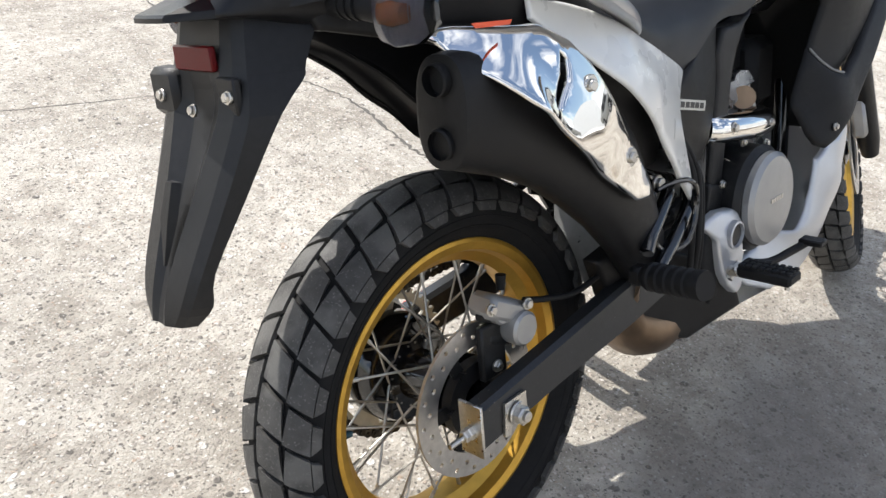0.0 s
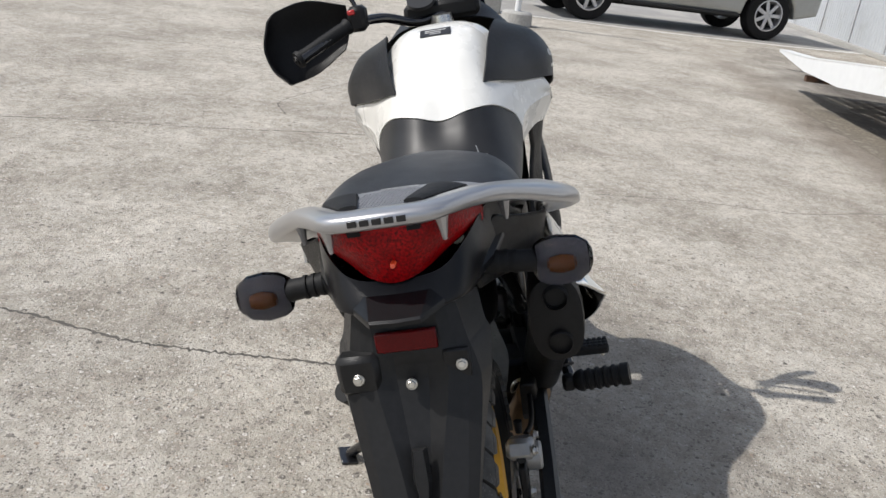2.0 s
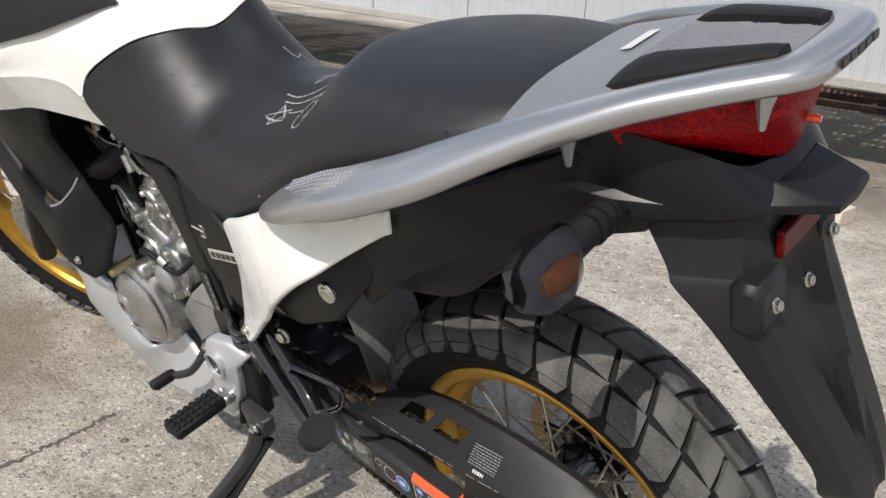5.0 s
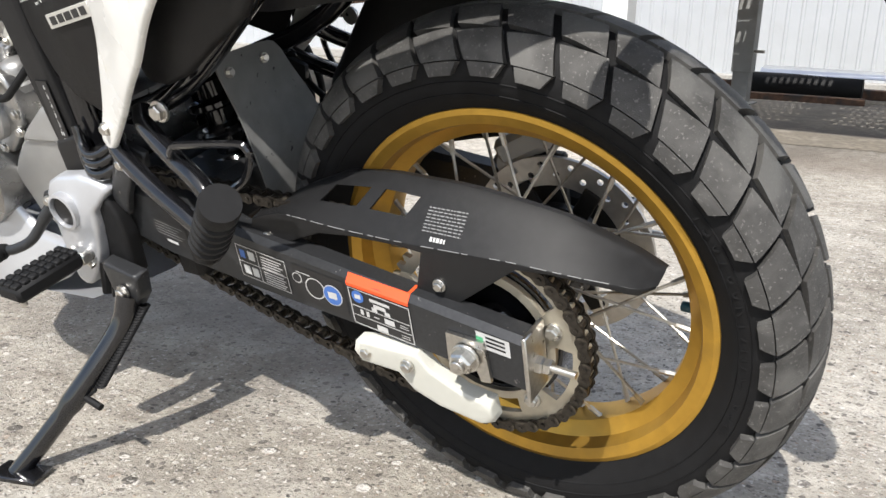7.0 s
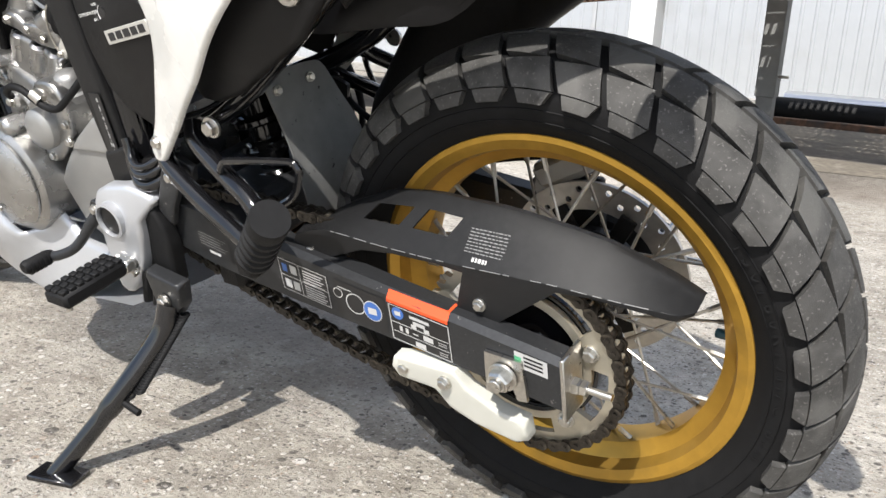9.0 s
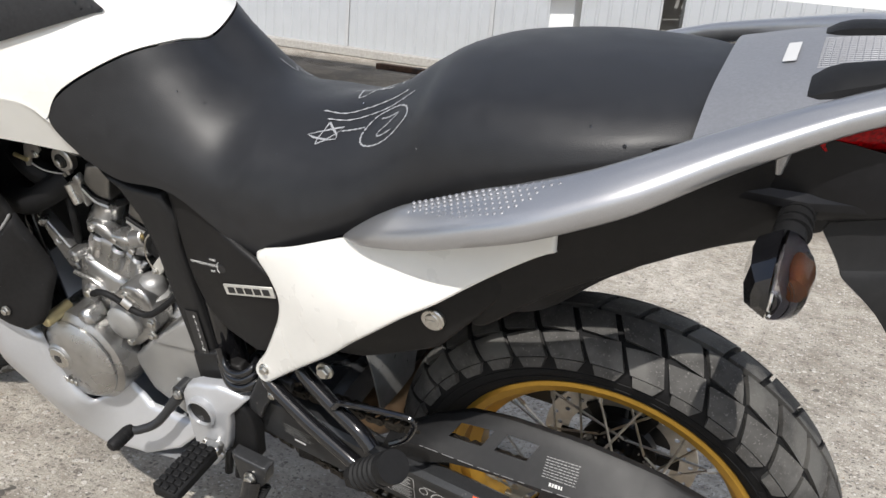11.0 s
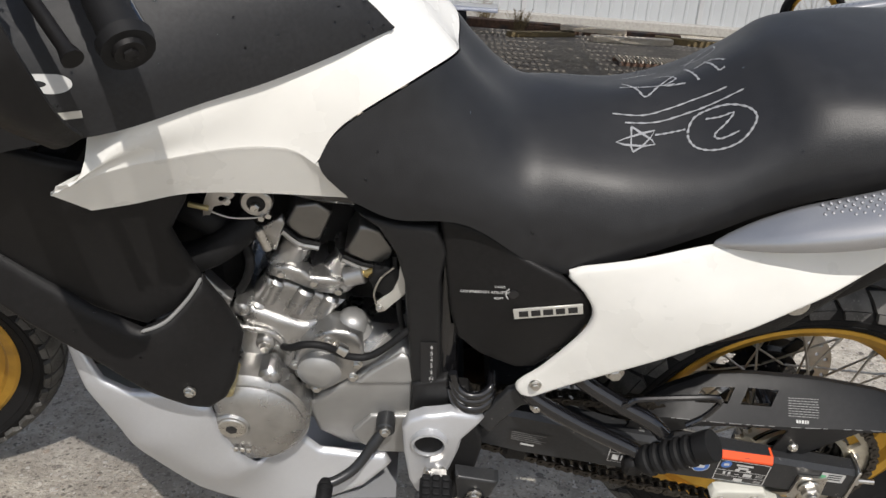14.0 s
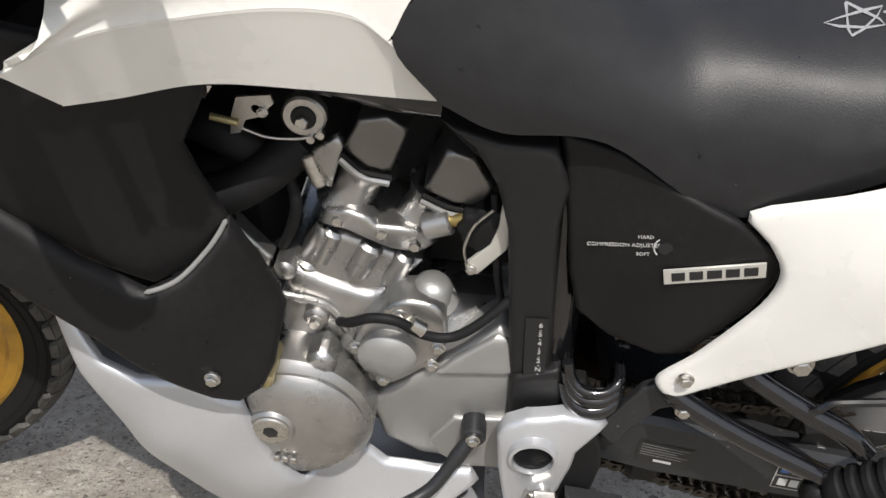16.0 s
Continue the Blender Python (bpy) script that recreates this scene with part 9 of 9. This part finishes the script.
UNSTEER = STEER.inverted()


def bar_both(name, geo, material, label, parent=None, mirror=True):
    """A control given in its place on the left, and its twin on the other side of the steered bar."""
    obs = [part(name, geo, material, parent, label)]
    if mirror:
        obs.append(part(name, geo.turned(UNSTEER).mirrored().turned(STEER), material, parent, label))
    return obs


def steered(p):
    return tuple(STEER @ Vector(p))


left_inner = tuple(UNSTEER @ Vector((0.925, 0.225, 1.135)))
left_end = tuple(UNSTEER @ Vector((0.838, 0.340, 1.084)))
g = Geo()
half = [(left_end[0], left_end[1], left_end[2]), left_inner, (left_inner[0] + 0.04, 0.15, left_inner[2] - 0.01), (left_inner[0] + 0.055, 0.07, left_inner[2] - 0.05), (left_inner[0] + 0.06, 0, left_inner[2] - 0.055)]
full = half + [(x, -y, z) for x, y, z in half[-2::-1]]
g.tube([steered(p) for p in spline(full, 6)], 0.0125, 14)
handlebar = part("handlebar", g, M_BLACK_GLOSS, None, "black tubular handlebar")
a, b = Vector((0.925, 0.225, 1.139)), Vector((0.842, 0.352, 1.083))
d = (b - a).normalized()
g = Geo()
g.tube([a, a + d * 0.006] + [a + d * (0.012 + 0.006 * k) for k in range(20)] + [b - d * 0.012, b - d * 0.010, b], [0.020, 0.021] + [0.0168 if k % 2 else 0.0178 for k in range(20)] + [0.018, 0.0225, 0.021], 16)
grips = bar_both("grip", g, M_SOFT, "ribbed black rubber grip")
g = Geo()
g.tube([b - d * 0.002, b + d * 0.004], [0.014, 0.012], 20)
g.hexnut(b + d * 0.004, d, 0.006, 0.003)
bar_both("bar_end", g, M_BLACK_PLASTIC, "black bar end plug")
g = Geo()
g.box(tuple(a - d * 0.03 + Vector((0, 0, 0.002))), (0.060, 0.045, 0.062), 0.010)
sw = bar_both("switch_box", g, M_BLACK_PLASTIC, "black handlebar switch box")
g = Geo()
g.box(tuple(a - d * 0.026 + Vector((-0.030, 0.006, 0.022))), (0.012, 0.018, 0.012), 0.003)
part("red_switch", g, M_RED_SWITCH, sw[0], "small red switch")
g = Geo()
f = Vector((0.055, 0.012, 0.0))
g.tube(spline([a - d * 0.02 + f, a + d * 0.03 + f * 1.1, a + d * 0.10 + f * 0.95, b + d * 0.008 + f * 0.75], 6), [0.008] * 8 + [0.0062] * 10 + [0.009], 10)
bar_both("lever", g, M_BLACK_PLASTIC, "black control lever")
HG = [[(0.990, 0.235, 1.185), (1.010, 0.240, 1.145), (1.005, 0.245, 1.105), (0.985, 0.255, 1.075)], [(0.975, 0.330, 1.212), (0.998, 0.335, 1.140), (0.988, 0.335, 1.075), (0.958, 0.330, 1.030)],
      [(0.950, 0.405, 1.200), (0.958, 0.415, 1.130), (0.940, 0.410, 1.062), (0.908, 0.388, 1.018)], [(0.925, 0.428, 1.182), (0.915, 0.445, 1.120), (0.900, 0.432, 1.060), (0.888, 0.395, 1.020)],
      [(0.900, 0.430, 1.165), (0.880, 0.440, 1.115), (0.872, 0.425, 1.065), (0.872, 0.395, 1.030)]]
bar_both("hand_guard", sheet(HG, 6, 6, 0.004, inward=(0.85, 0.25, 1.1)), M_BLACK_PLASTIC, "black plastic hand guard")
g = Geo()
g.tube(spline([(0.955, 0.200, 1.145), (0.965, 0.215, 1.20), (0.985, 0.27, 1.28), (1.0, 0.33, 1.34)], 6), 0.006, 10)
stems = bar_both("mirror_stem", g, M_BLACK_GLOSS, "black mirror stem")
g = Geo()
g.loft([oval(1.0 + t * 0.03, 0.36, 1.385, 0.085 * s, 0.052 * s, 0.0, 24, 2.6) for t, s in ((0.0, 0.93), (0.1, 1.0), (0.6, 0.9), (1.0, 0.55))])
bar_both("mirror", g, M_BLACK_PLASTIC, "black rear view mirror housing")
g = Geo()
g.box((1.10, 0.0, 1.13), (0.10, 0.20, 0.05), 0.015)
part("instrument_panel", g, M_BLACK_PLASTIC, None, "black instrument panel behind the screen")
g = Geo()
g.tube([(1.055, 0.05, 1.158), (1.05, 0.05, 1.166)], [0.038, 0.036], 28)
part("dial", g, M_LABEL_BLACK, None, "round black instrument dial")
g = Geo()
g.tube([(1.03, 0.0, 1.10), (1.03, 0, 1.122)], [0.030, 0.026], 24)
part("ignition_lock", g, M_STEEL, None, "steel ignition lock surround")
COWL_F = [[(1.13, 0, 1.10), (1.13, 0.12, 1.085), (1.12, 0.205, 1.02), (1.12, 0.24, 0.90)], [(1.26, 0, 1.16), (1.25, 0.10, 1.12), (1.24, 0.17, 1.02), (1.22, 0.20, 0.88)],
          [(1.36, 0, 1.10), (1.34, 0.08, 1.06), (1.32, 0.12, 0.98), (1.29, 0.14, 0.86)], [(1.40, 0, 1.0), (1.38, 0.06, 0.98), (1.36, 0.08, 0.94), (1.33, 0.09, 0.85)], [(1.38, 0, 0.86), (1.36, 0.05, 0.86), (1.35, 0.07, 0.85), (1.32, 0.08, 0.83)]]
part("front_cowl", sheet([mirror_row(r) for r in COWL_F], 5, 5, 0.004, inward=(1.2, 0, 0.9)), M_DARK_PAD, None, "dark grey front cowl")
g = Geo()
rows = patch([mirror_row([(1.27, 0, 1.150), (1.26, 0.07, 1.14), (1.25, 0.11, 1.11)]), mirror_row([(1.20, 0, 1.24), (1.19, 0.07, 1.23), (1.18, 0.10, 1.20)]), mirror_row([(1.13, 0, 1.32), (1.125, 0.06, 1.31), (1.12, 0.085, 1.28)])], 4, 4)
g.grid(rows)
g.grid([[(x - 0.003, y, z) for x, y, z in r] for r in rows])
part("windscreen", g, M_SMOKE, None, "small smoked windscreen")

# ---- black pivot plates behind the footpegs ----
both("pivot_plate", slab([(0.600, 0.485), (0.528, 0.480), (0.512, 0.440), (0.516, 0.345), (0.600, 0.330)], [(0.5, 0.4, 0.141)], 0.02, edge=0.006, res=0.016), M_BLACK_PLASTIC, "matt black swingarm pivot plate")
